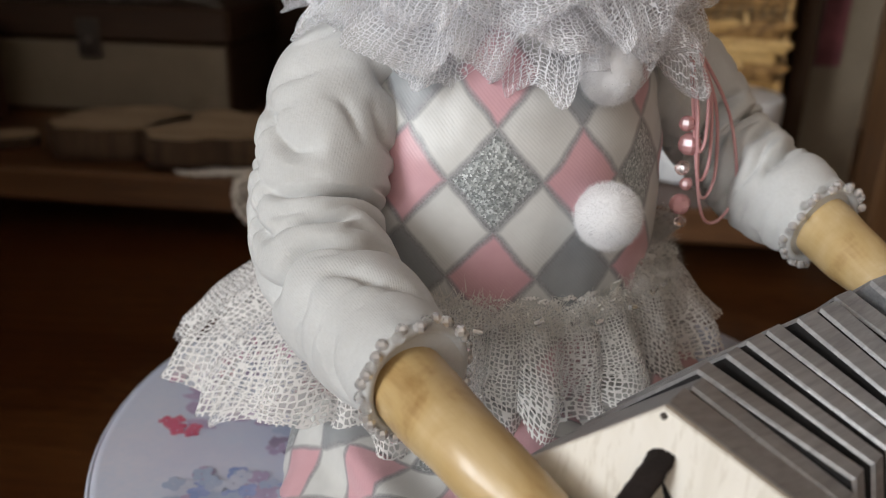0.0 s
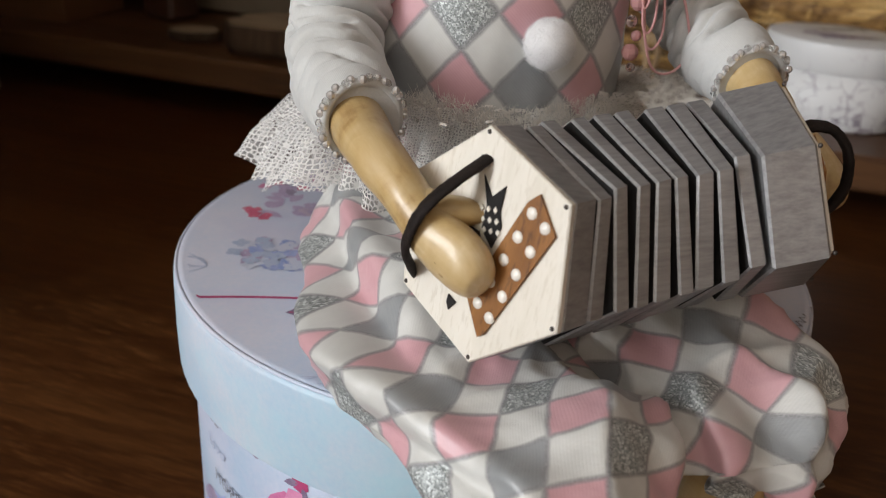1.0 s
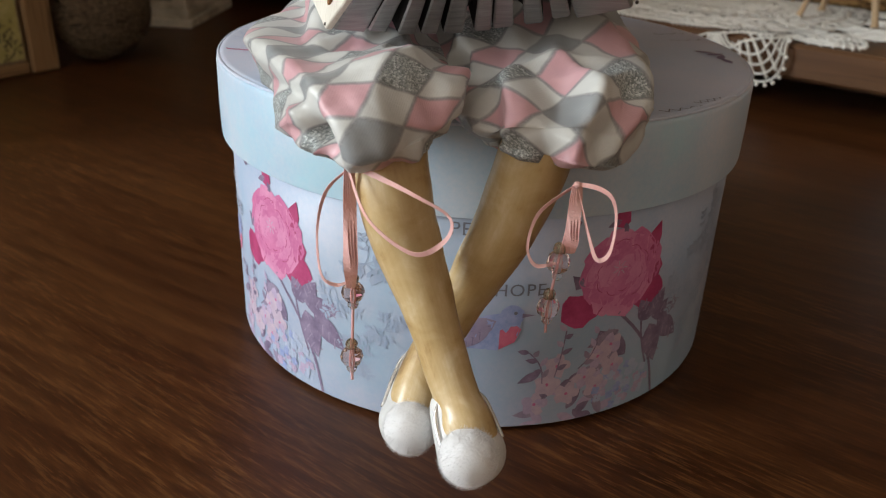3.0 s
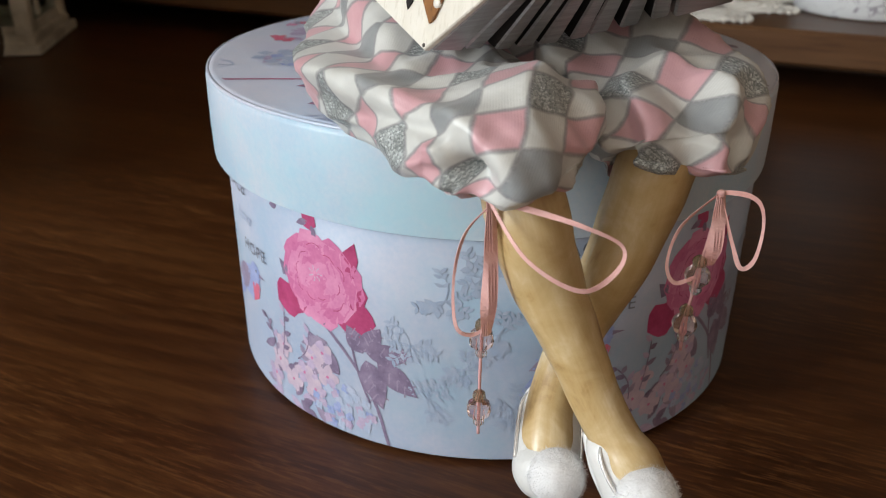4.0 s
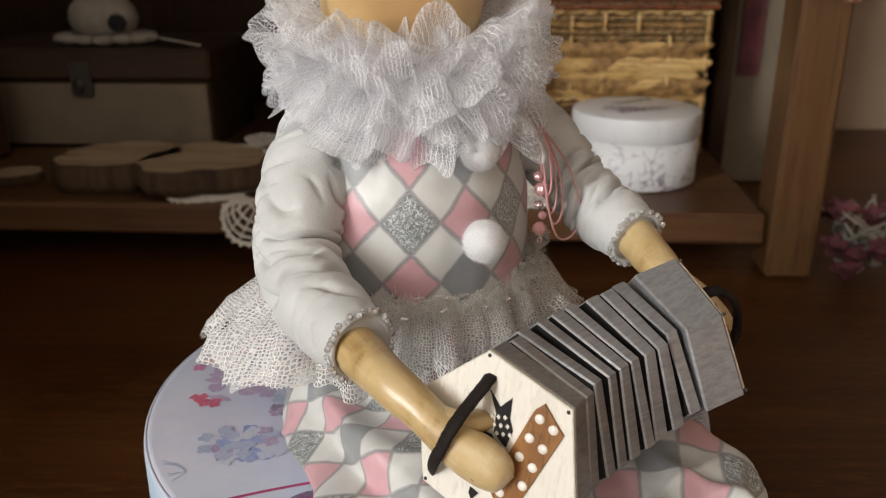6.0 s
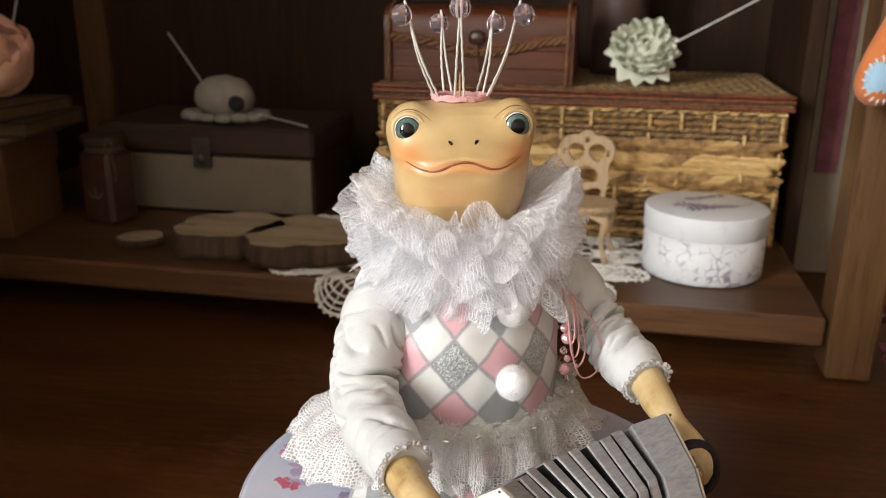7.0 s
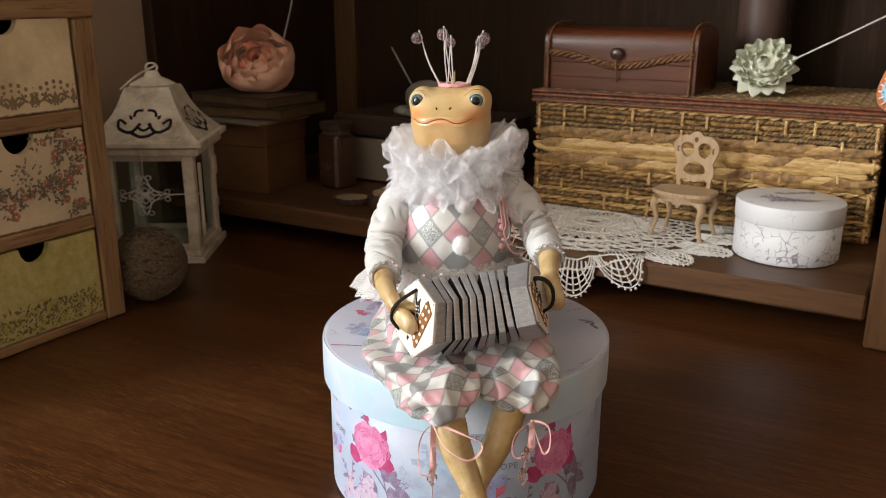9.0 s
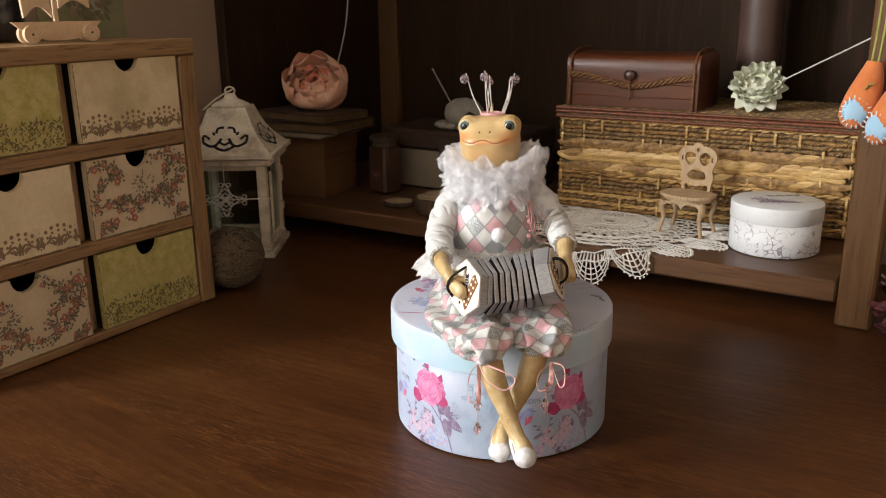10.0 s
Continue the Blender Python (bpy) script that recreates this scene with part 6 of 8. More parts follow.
# ---- chest of drawers beside the doll ----
def disc(pr, x, y, r, mat, n=10):
    pr.poly([(x + r * math.cos(2 * math.pi * i / n), y + r * math.sin(2 * math.pi * i / n)) for i in range(n)], mat)


def stencil_fan(pr, x, y, s, mat):
    """One fan of the lace stencil: a dotted arch over curling leaves."""
    for i in range(9):
        a = radians(15 + 150 * i / 8)
        disc(pr, x + 0.0165 * s * math.cos(a), y + 0.0165 * s * math.sin(a), 0.0015 * s, mat, 8)
    for i in range(7):
        a = radians(20 + 140 * i / 6)
        disc(pr, x + 0.0128 * s * math.cos(a), y + 0.0128 * s * math.sin(a), 0.0012 * s, mat, 7)
    for sg in (-1, 1):
        pr.line(arc_pts(x + sg * 0.001 * s, y + 0.001, x + sg * 0.0105 * s, y + 0.0045 * s, sg * 0.55, 8), 0.0009 * s, mat)
        pr.line(arc_pts(x + sg * 0.002 * s, y + 0.004 * s, x + sg * 0.0065 * s, y + 0.0105 * s, -sg * 0.5, 8), 0.0008 * s, mat)
        pr.leaf(x + sg * 0.003 * s, y + 0.0015 * s, 0.006 * s, 0.0028 * s, 60 if sg > 0 else 120, mat)
        pr.leaf(x + sg * 0.013 * s, y + 0.001, 0.010 * s, 0.0030 * s, 80 if sg > 0 else 100, mat)
    pr.leaf(x, y + 0.002 * s, 0.0085 * s, 0.0038 * s, 90, mat)


DX, DW, DH = -0.4515, 0.1325, 0.0855


def drawer_outline():
    """A drawer front with a half-round finger notch in its upper edge."""
    r = 0.0155
    pts = [(0, 0), (DW, 0), (DW, DH)]
    pts += [(DW / 2 + r * math.cos(a), DH - r * math.sin(a) * 1.05) for a in [math.pi * i / 14 for i in range(15)]]
    return pts + [(0, DH)]


def drawer(chest, y0, z0, style, seed):
    rng = random.Random(seed)
    face = {"lace": "drawer_cream", "green": "drawer_green", "floral": "drawer_floral"}[style]
    b = Mesh()
    b.prism(drawer_outline(), 0.007, face, lambda x, y, d: (DX - d, y0 + x, z0 + y))
    label = {"lace": "cream drawer with a brown lace stencil", "green": "moss-green drawer with a gold stencil band", "floral": "beige drawer with coral flower sprays"}[style]
    front = part("drawer", b, chest, label)
    # tray boards coloured near black: the shade inside the drawer, seen through the notch
    b = Mesh()
    for lo, hi in (((DX - 0.16, y0 + 0.002, z0 + 0.002), (DX - 0.0072, y0 + 0.007, z0 + DH - 0.006)), ((DX - 0.16, y0 + DW - 0.007, z0 + 0.002), (DX - 0.0072, y0 + DW - 0.002, z0 + DH - 0.006)), ((DX - 0.16, y0 + 0.008, z0 + 0.002), (DX - 0.0072, y0 + DW - 0.008, z0 + 0.006)), ((DX - 0.166, y0 + 0.002, z0 + 0.002), (DX - 0.161, y0 + DW - 0.002, z0 + DH - 0.006))):
        b.box(lo, hi, "dark_hollow", 0.0004)
    part("drawer_tray", b, front)
    # worn brown edges of the drawer front
    worn = Print(lambda x, y, l: (DX + 0.0002 + l, y0 + x, z0 + y))
    for x0, y0_, x1, y1 in ((0.0006, 0.001, 0.0006, DH - 0.001), (DW - 0.0006, 0.001, DW - 0.0006, DH - 0.001), (0.001, 0.0006, DW - 0.001, 0.0006)):
        for i in range(24):
            a, c = i / 24, (i + 1) / 24
            worn.line([(x0 + (x1 - x0) * a, y0_ + (y1 - y0_) * a), (x0 + (x1 - x0) * c, y0_ + (y1 - y0_) * c)], rng.uniform(0.0002, 0.0008), "stencil_brown")
    part("worn_edge", worn.m, front, "worn brown edge")
    pr = Print(lambda x, y, l: (DX + 0.0002 + l, y0 + x, z0 + y))
    if style in ("lace", "green"):
        m = "stencil_brown" if style == "lace" else "stencil_gold"
        if style == "lace":
            for i in range(3):
                stencil_fan(pr, 0.024 + 0.0425 * i, 0.004, 1.38, m)
                for q in range(5):
                    disc(pr, 0.0028 + 0.0425 * i, 0.006 + 0.0042 * q, 0.0011 - 0.0001 * q, m, 7)
                    disc(pr, 0.0452 + 0.0425 * i - (0.002 if i == 2 else 0), 0.006 + 0.0042 * q, 0.0011 - 0.0001 * q, m, 7)
        else:
            for i in range(430):
                x, y = rng.uniform(0.003, DW - 0.003), rng.uniform(0.002, 0.029)
                if rng.random() < 0.5:
                    disc(pr, x, y, rng.uniform(0.0006, 0.0013), m, 7)
                else:
                    pr.leaf(x, y, rng.uniform(0.003, 0.006), 0.0018, rng.uniform(20, 160), m)
        part("stencil", pr.m, front)
    else:
        # garlands of small coral flowers and leaves round a grey-violet bunch
        for gx0, gy0, gx1, gy1, bend in ((0.006, 0.030, 0.050, 0.018, 0.22), (0.050, 0.018, 0.104, 0.022, 0.25), (0.104, 0.022, 0.128, 0.060, 0.12), (0.006, 0.034, 0.030, 0.066, 0.15), (0.082, 0.078, 0.126, 0.064, 0.25), (0.086, 0.040, 0.122, 0.046, -0.2), (0.012, 0.008, 0.026, 0.010, 0.3), (0.112, 0.006, 0.126, 0.012, 0.2), (0.008, 0.078, 0.040, 0.062, 0.2), (0.036, 0.034, 0.060, 0.028, 0.2), (0.080, 0.030, 0.112, 0.034, 0.3), (0.100, 0.054, 0.122, 0.072, 0.2)):
            path = arc_pts(gx0, gy0, gx1, gy1, bend * (1 if seed == 5 else -0.6), 10)
            path = [(min(max(px, 0.005), DW - 0.005), min(max(py, 0.005), DH - 0.006)) for px, py in path]
            pr.line(path, 0.0003, "motif_leaf")
            for n, (px, py) in enumerate(path):
                for _ in range(5):
                    qx, qy = px + rng.uniform(-0.005, 0.005), py + rng.uniform(-0.005, 0.005)
                    pr.leaf(qx, qy, rng.uniform(0.0028, 0.0056), 0.0023, rng.uniform(0, 360), rng.choice(("motif_leaf", "motif_leaf", "motif_grey")))
                if n % 3 == 1:
                    qx, qy, fr = px + rng.uniform(-0.005, 0.005), py + rng.uniform(-0.005, 0.005), rng.uniform(0.0022, 0.0044)
                    for i in range(5):
                        a = i * 1.256 + n
                        disc(pr, qx + fr * 0.62 * math.cos(a), qy + fr * 0.62 * math.sin(a), fr * rng.uniform(0.45, 0.62), "motif_coral", 8)
                    disc(pr, qx, qy, fr * 0.3, "drawer_floral", 6)
        gx, gy = DW * 0.52 if seed != 3 else DW * 0.30, DH * 0.56
        for _ in range(52):
            a, d = rng.uniform(0, 6.28), 0.015 * math.sqrt(rng.random())
            if rng.random() < 0.45:
                pr.leaf(gx + d * math.cos(a), gy + d * math.sin(a), rng.uniform(0.003, 0.005), 0.0016, math.degrees(a), rng.choice(("motif_grey", "motif_leaf")))
            else:
                disc(pr, gx + d * math.cos(a), gy + d * math.sin(a), rng.uniform(0.0009, 0.0019), "motif_grey", 7)
        part("flower_print", pr.m, front)


chest = thing("chest_of_drawers", "small brown wooden chest with six decorated drawers", "chest of drawers", (0, 0, 0))
for name, lo, hi in (("side_board", (-0.632, 0.0585, 0.0005), (-0.4495, 0.081, 0.2995)), ("side_board", (-0.632, -0.2515, 0.0005), (-0.4495, -0.229, 0.2995)), ("top_board", (-0.634, -0.2535, 0.30), (-0.4485, 0.083, 0.318)), ("bottom_board", (-0.632, -0.2285, 0.0005), (-0.4505, 0.058, 0.0105)),
                     ("rail", (-0.62, -0.2285, 0.0985), (-0.4505, 0.058, 0.1125)), ("rail", (-0.62, -0.2285, 0.2005), (-0.4505, 0.058, 0.2165)), ("divider", (-0.62, -0.0905, 0.0108), (-0.462, -0.080, 0.0983)), ("divider", (-0.62, -0.0905, 0.1127), (-0.462, -0.080, 0.2003)), ("divider", (-0.62, -0.0905, 0.2167), (-0.462, -0.080, 0.2998)), ("back_board", (-0.634, -0.2285, 0.011), (-0.622, 0.058, 0.2995))):
    b = Mesh()
    b.box(lo, hi, "chest_upright" if name in ("side_board", "divider") else "chest_wood", 0.002)
    part(name, b, chest)
for col, y0 in ((0, -0.2265), (1, -0.0770)):
    for row, z0 in ((0, 0.0115), (1, 0.1135), (2, 0.2175)):
        style = {(1, 2): "lace", (1, 1): "floral", (1, 0): "green", (0, 2): "green", (0, 1): "lace", (0, 0): "floral"}[(col, row)]
        drawer(chest, y0, z0, style, 3 if col == 0 else 5)

# toy boat on wheels, standing on the chest
boat = thing("toy_boat", "plain plywood toy sailing boat on wheels standing on the chest", "toy boat", (-0.50, -0.053, 0.318))
b = Mesh()
hull = [(-0.052, 0.022), (0.051, 0.0215), (0.040, 0.011), (0.028, 0.005), (0.008, 0.0025), (-0.014, 0.003), (-0.031, 0.008), (-0.042, 0.0145)]
b.prism(hull, 0.004, "boat_wood", lambda x, y, d: (d - 0.002, x, y))
part("hull", b, boat)
for y in (-0.034, 0.035):
    for x in (-0.007, 0.003):
        b = Mesh()
        b.prism([(y + 0.0093 * math.cos(a), 0.0097 + 0.0093 * math.sin(a)) for a in [2 * math.pi * i / 28 for i in range(28)]], 0.004, "boat_wood", lambda u, w, d, x=x: (x + d, u, w))
        w = part("wheel", b, boat)
        b = Mesh()
        b.ball((x + (0.004 if x > 0 else 0.0), y, 0.0097), (0.0006, 0.0012, 0.0012), "dark_hollow", 8, 6)
        part("axle_end", b, w)
b = Mesh()
b.box((-0.0015, -0.004, 0.022), (0.0015, 0.001, 0.105), "boat_wood", 0.0005)
part("mast", b, boat)
b = Mesh()
b.prism([(-0.0425, 0.095), (-0.006, 0.098), (-0.008, 0.045)] + [(-0.006 - 0.032 * s, 0.026 + 0.011 * math.sin(math.pi * min(1.0, s * 1.05))) for s in [i / 10 for i in range(11)]], 0.003, "boat_wood", lambda x, y, d: (d - 0.0015, x, y))
part("sail", b, boat)
b = Mesh()
b.prism([(0.003, 0.095)] + [(0.003 + 0.036 * s, 0.035 + 0.008 * math.sin(math.pi * s)) for s in [i / 10 for i in range(11)]] + [(0.038, 0.08), (0.022, 0.098)], 0.003, "boat_wood", lambda x, y, d: (d - 0.0015, x, y))
part("sail", b, boat)

b = Mesh()
b.lathe([(0.030, 0.0005), (0.036, 0.004), (0.042, 0.02), (0.044, 0.05), (0.040, 0.08), (0.032, 0.10)], 40, "navy_glaze", (-0.585, -0.085, 0.318))
solo("dark_jar", b, "dark navy glazed jar standing on the chest", "jar", (-0.585, -0.085, 0.318))
card = thing("picture_card", "olive-green card with a grey flower bunch leaning behind the boat", "card", (-0.57, 0.03, 0.318))
b = Mesh()
b.box((-0.0015, -0.060, 0.0005), (0.0015, 0.055, 0.15), "card_green", 0.0004)
part("sheet", b, card)
pr = Print(lambda x, y, l: (0.0018 + l, x, y))
rng = random.Random(31)
for _ in range(40):
    a, d = rng.uniform(0, 6.28), 0.026 * math.sqrt(rng.random())
    pr.blot(0.002 + d * math.cos(a), 0.045 + d * math.sin(a) * 0.8, rng.uniform(0.004, 0.008), rng.choice(("motif_grey", "grey_leaf", "motif_leaf")), rng, 0.3)
for _ in range(14):
    pr.leaf(0.008 + rng.uniform(-0.02, 0.022), 0.026 + rng.uniform(-0.008, 0.02), 0.014, 0.006, rng.uniform(-70, 30), "motif_leaf")
part("flower_print", pr.m, card)

# ---- lantern ----
LC, LT = (-0.588, 0.265, 0.0), 32.0
lantern = thing("lantern", "white distressed metal lantern with glass panes and a pierced roof", "lantern", LC, LT)
b = Mesh()
b.box((-0.049, -0.049, 0.0006), (0.049, 0.049, 0.009), "lantern_paint", 0.001)
b.box((-0.045, -0.045, 0.009), (0.045, 0.045, 0.016), "lantern_paint", 0.001)
part("base", b, lantern)
for sx in (-1, 1):
    for sy in (-1, 1):
        b = Mesh()
        b.box((sx * 0.0385 - 0.0055, sy * 0.0385 - 0.0055, 0.0162), (sx * 0.0385 + 0.0055, sy * 0.0385 + 0.0055, 0.132), "lantern_paint", 0.0008)
        part("post", b, lantern)
for k in range(4):
    t = pose(0, 0, 0, 0, 0, 90 * k)
    b = Mesh()
    b.box((-0.033, 0.0375, 0.0163), (0.033, 0.0415, 0.0235), "lantern_paint", 0.0005, t)
    part("pane_frame", b, lantern)
    b = Mesh()
    b.box((-0.033, 0.0375, 0.1245), (0.033, 0.0415, 0.1318), "lantern_paint", 0.0005, t)
    part("pane_frame", b, lantern)
    b = Mesh()
    b.box((-0.0328, 0.0390, 0.0237), (0.0328, 0.0402, 0.1243), "pane_thin", 0.0, t)
    g = part("pane", b, lantern, "clear glass pane")
    g.visible_shadow = False
# hinged side door with its latch
for nm, lo, hi in (("door_stile", (0.0442, -0.030, 0.03), (0.047, -0.026, 0.12)), ("hinge", (0.0442, 0.022, 0.05), (0.0475, 0.034, 0.062)), ("latch", (0.0442, 0.024, 0.092), (0.0475, 0.036, 0.115))):
    b = Mesh()
    b.box(lo, hi, "lantern_paint", 0.0004)
    part(nm, b, lantern)
b = Mesh()
b.box((-0.051, -0.051, 0.1322), (0.051, 0.051, 0.1420), "lantern_paint", 0.0015)
b.box((-0.056, -0.056, 0.1420), (0.056, 0.056, 0.1500), "lantern_paint", 0.0015)
part("eave", b, lantern)
b = Mesh()
prof = [(0.052, 0.150), (0.047, 0.156), (0.0385, 0.167), (0.032, 0.178), (0.0275, 0.189), (0.024, 0.200), (0.0215, 0.2075), (0.021, 0.2078)]
k0 = b.add([(sx * r, sy * r, z) for r, z in prof for sx, sy in ((-1, -1), (1, -1), (1, 1), (-1, 1))])
for i in range(len(prof) - 1):
    for j in range(4):
        a, q = k0 + 4 * i + j, k0 + 4 * i + (j + 1) % 4
        b.face((a, q, q + 4, a + 4), "lantern_paint", None, True)
b.face([k0 + 4 * (len(prof) - 1) + j for j in range(4)], "lantern_paint", None, True)
roof = part("roof", b, lantern)
for k in range(4):
    t = pose(0, 0, 0, 0, 0, 90 * k)

    def on_roof(x, y, l):
        for (r0, z0), (r1, z1) in zip(prof, prof[1:]):
            if z0 <= y <= z1:
                r = r0 + (r1 - r0) * (y - z0) / (z1 - z0)
                return t @ Vector((x, -r - 0.0003 - l, y))
        return t @ Vector((x, -0.03, y))
    # the roof is uncut; the dark of its openings is painted on
    pr = Print(on_roof)
    zc = 0.164
    for sg in (-1, 1):
        pr.line(arc_pts(sg * 0.004, zc + 0.005, sg * 0.024, zc + 0.000, -sg * 0.35, 12), 0.0016, "dark_hollow")
        pr.line(arc_pts(sg * 0.024, zc + 0.000, sg * 0.017, zc + 0.004, -sg * 0.9, 10), 0.0014, "dark_hollow")
        pr.line(arc_pts(sg * 0.002, zc + 0.0185, sg * 0.0105, zc + 0.0115, sg * 0.3, 8), 0.0014, "dark_hollow")
        pr.leaf(sg * 0.012, zc + 0.0085, 0.006, 0.0032, 120 if sg < 0 else 60, "dark_hollow")
    pr.line(arc_pts(-0.012, zc - 0.004, 0.012, zc - 0.004, -0.22, 12), 0.0016, "dark_hollow")
    pr.line(arc_pts(-0.006, zc + 0.001, 0.006, zc + 0.001, -0.3, 8), 0.0013, "dark_hollow")
    part("dark_scroll_ornament", pr.m, roof, "scroll openings painted dark on the roof")
b = Mesh()
b.lathe([(0.0215, 0.2076), (0.022, 0.2100), (0.017, 0.2135), (0.012, 0.2165), (0.008, 0.2185), (0.006, 0.2240), (0.004, 0.2255)], 20, "lantern_paint")
part("cap", b, lantern)
b = Mesh()
b.tube([(0.0055 * math.cos(a), 0.0, 0.2290 + 0.0055 * math.sin(a)) for a in [2 * math.pi * i / 24 for i in range(25)]], 0.0011, 8, "lantern_paint", caps=False)
b.tube([(0.003, 0.002, 0.2310), (-0.014, -0.003, 0.2200), (-0.028, -0.006, 0.2060), (-0.030, -0.006, 0.2040)], 0.0011, 8, "lantern_paint", steps=4)
part("ring", b, lantern)

lantern.scale = (1.26, 1.26, 1.03)

# filigree ornament hanging before the lantern's pane
orn = thing("filigree_ornament", "white wire filigree cross hanging on the lantern", "ornament", LC, LT)
orn.scale = (1.26, 1.26, 1.03)
b = Mesh()
OC = Vector((0.0, -0.0575, 0.088))
b.tube([(0.0, -0.0575, 0.1425), (0.0, -0.0575, 0.1130)], 0.0006, 6, "white_wire")
for k in range(4):
    ang = math.pi / 2 * k
    dx, dz = math.cos(ang), math.sin(ang)
    for sg in (-1, 1):
        for l, wdt in ((0.024, 0.006), (0.016, 0.009), (0.010, 0.006)):
            b.tube([OC + Vector((dx * l * s + -dz * sg * wdt * math.sin(math.pi * s) * (1.3 - s), 0.0, dz * l * s + dx * sg * wdt * math.sin(math.pi * s) * (1.3 - s))) for s in [i / 12 for i in range(13)]], 0.0007, 6, "white_wire")
        b.tube([OC + Vector((dx * 0.021 + 0.0025 * math.cos(a) * 1.0 - dz * sg * 0.0045, 0.0, dz * 0.021 + 0.0025 * math.sin(a) + dx * sg * 0.0045)) for a in [2 * math.pi * i / 12 for i in range(13)]], 0.0006, 6, "white_wire", caps=False)
b.tube([OC, OC + Vector((0.052, 0, 0.002))], 0.0008, 6, "white_wire")
b.ball(OC, (0.004, 0.0015, 0.004), "white_wire", 10, 8)
part("filigree", b, orn)

# ball of twine
yarn = thing("twine_ball", "rough brown ball of jute twine lying before the lantern", "twine", (-0.463, 0.127, 0.0))
# core coloured dark to give the shade in the gaps between windings
b = Mesh()
b.ball((0, 0, 0.040), (0.0368, 0.0368, 0.0380), "book_cloth", 32, 20, disp=lambda d: 0.015 * noise3(d, 3))
part("core", b, yarn)
b = Mesh()
rng = random.Random(12)
for k in range(170):
    ax = Vector((rng.gauss(0, 0.45), rng.gauss(0, 0.45), 1.0)).normalized()
    u = ax.cross(Vector((0.3, 0.5, 0.8))).normalized()
    w = ax.cross(u)
    off, a0, span = rng.uniform(-0.9, 0.9), rng.uniform(0, 6.28), rng.uniform(2.5, 5.5)
    pts = []
    for i in range(22):
        a = a0 + span * i / 21
        d = (u * math.cos(a) + w * math.sin(a)) * math.sqrt(1 - off * off) + ax * off
        pts.append(Vector((0, 0, 0.040)) + d * (0.0388 + 0.0010 * math.sin(k)))
    b.tube([p if p.z > 0.001 else Vector((p.x, p.y, 0.001)) for p in pts], 0.0013, 5, "twine")
tagged(part("winding", b, yarn), kind="stuff")


# ---- left part of the shelf ----
SH = 0.0512
gift = thing("kraft_gift_box", "brown cardboard gift box with a lid standing on the shelf", "box", (-0.544, 0.415, SH), 8.0)
b = Mesh()
b.box((-0.125, 0.002, 0.0), (-0.002, 0.105, 0.070), "kraft_box", 0.0008)
part("body", b, gift)
b = Mesh()
b.box((-0.128, 0.0, 0.0655), (0.0, 0.108, 0.099), "kraft_box", 0.001)
part("lid", b, gift)
b = Mesh()
b.box((-0.655, 0.392, SH + 0.0995), (-0.535, 0.50, SH + 0.104), "old_paper", 0.0008)
solo("paper_pad", b, "thin stack of pale old paper under the books", "paper", (-0.60, 0.45, SH + 0.0995))
for n, (lo, hi, rz, base) in enumerate((((-0.085, -0.055, 0), (0.085, 0.060, 0.0165), 6, (-0.605, 0.462, SH + 0.1043)), ((-0.078, -0.052, 0), (0.08, 0.052, 0.0145), -4, (-0.607, 0.462, SH + 0.1212)))):
    bk = thing("old_book", "dark brown cloth-bound book with dull gilt page edges", "book", base, rz, "books on the gift box")
    b = Mesh()
    b.box((lo[0], lo[1], 0.0), (hi[0], hi[1], 0.002), "book_cloth", 0.0005)
    b.box((lo[0], lo[1], hi[2] - 0.002), (hi[0], hi[1], hi[2]), "book_cloth", 0.0005)
    b.box((lo[0], hi[1] - 0.002, 0.0021), (hi[0], hi[1], hi[2] - 0.0021), "book_cloth", 0.0005)
    part("cover", b, bk)
    b = Mesh()
    b.box((lo[0] + 0.003, lo[1] + 0.003, 0.0022), (hi[0] - 0.003, hi[1] - 0.0022, hi[2] - 0.0022), "book_gilt", 0.0004)
    part("page_block", b, bk)


def petal(b, c, out, up, w, h, curl, mat, seed):
    """A cupped petal rising from c."""
    out, up = Vector(out).normalized(), Vector(up).normalized()
    sd = out.cross(up).normalized()

    def fn(u, v):
        x = (u - 0.5) * 2
        wd = w * math.sin(math.pi * min(1.0, 0.18 + 0.62 * v)) * (1 - 0.12 * v)
        bow_ = -(x * x) * w * 0.55
        o = curl * math.sin(v * 1.9) * h - 0.10 * h * v * v
        p = Vector(c) + sd * (x * wd) + up * (h * v * (1 - 0.10 * x * x)) + out * (o + bow_)
        return p + Vector((1, 1, 1)) * (0.05 * w * noise3(p + Vector((seed, 0, 0)), 40))
    b.grid(fn, 10, 8, mat)


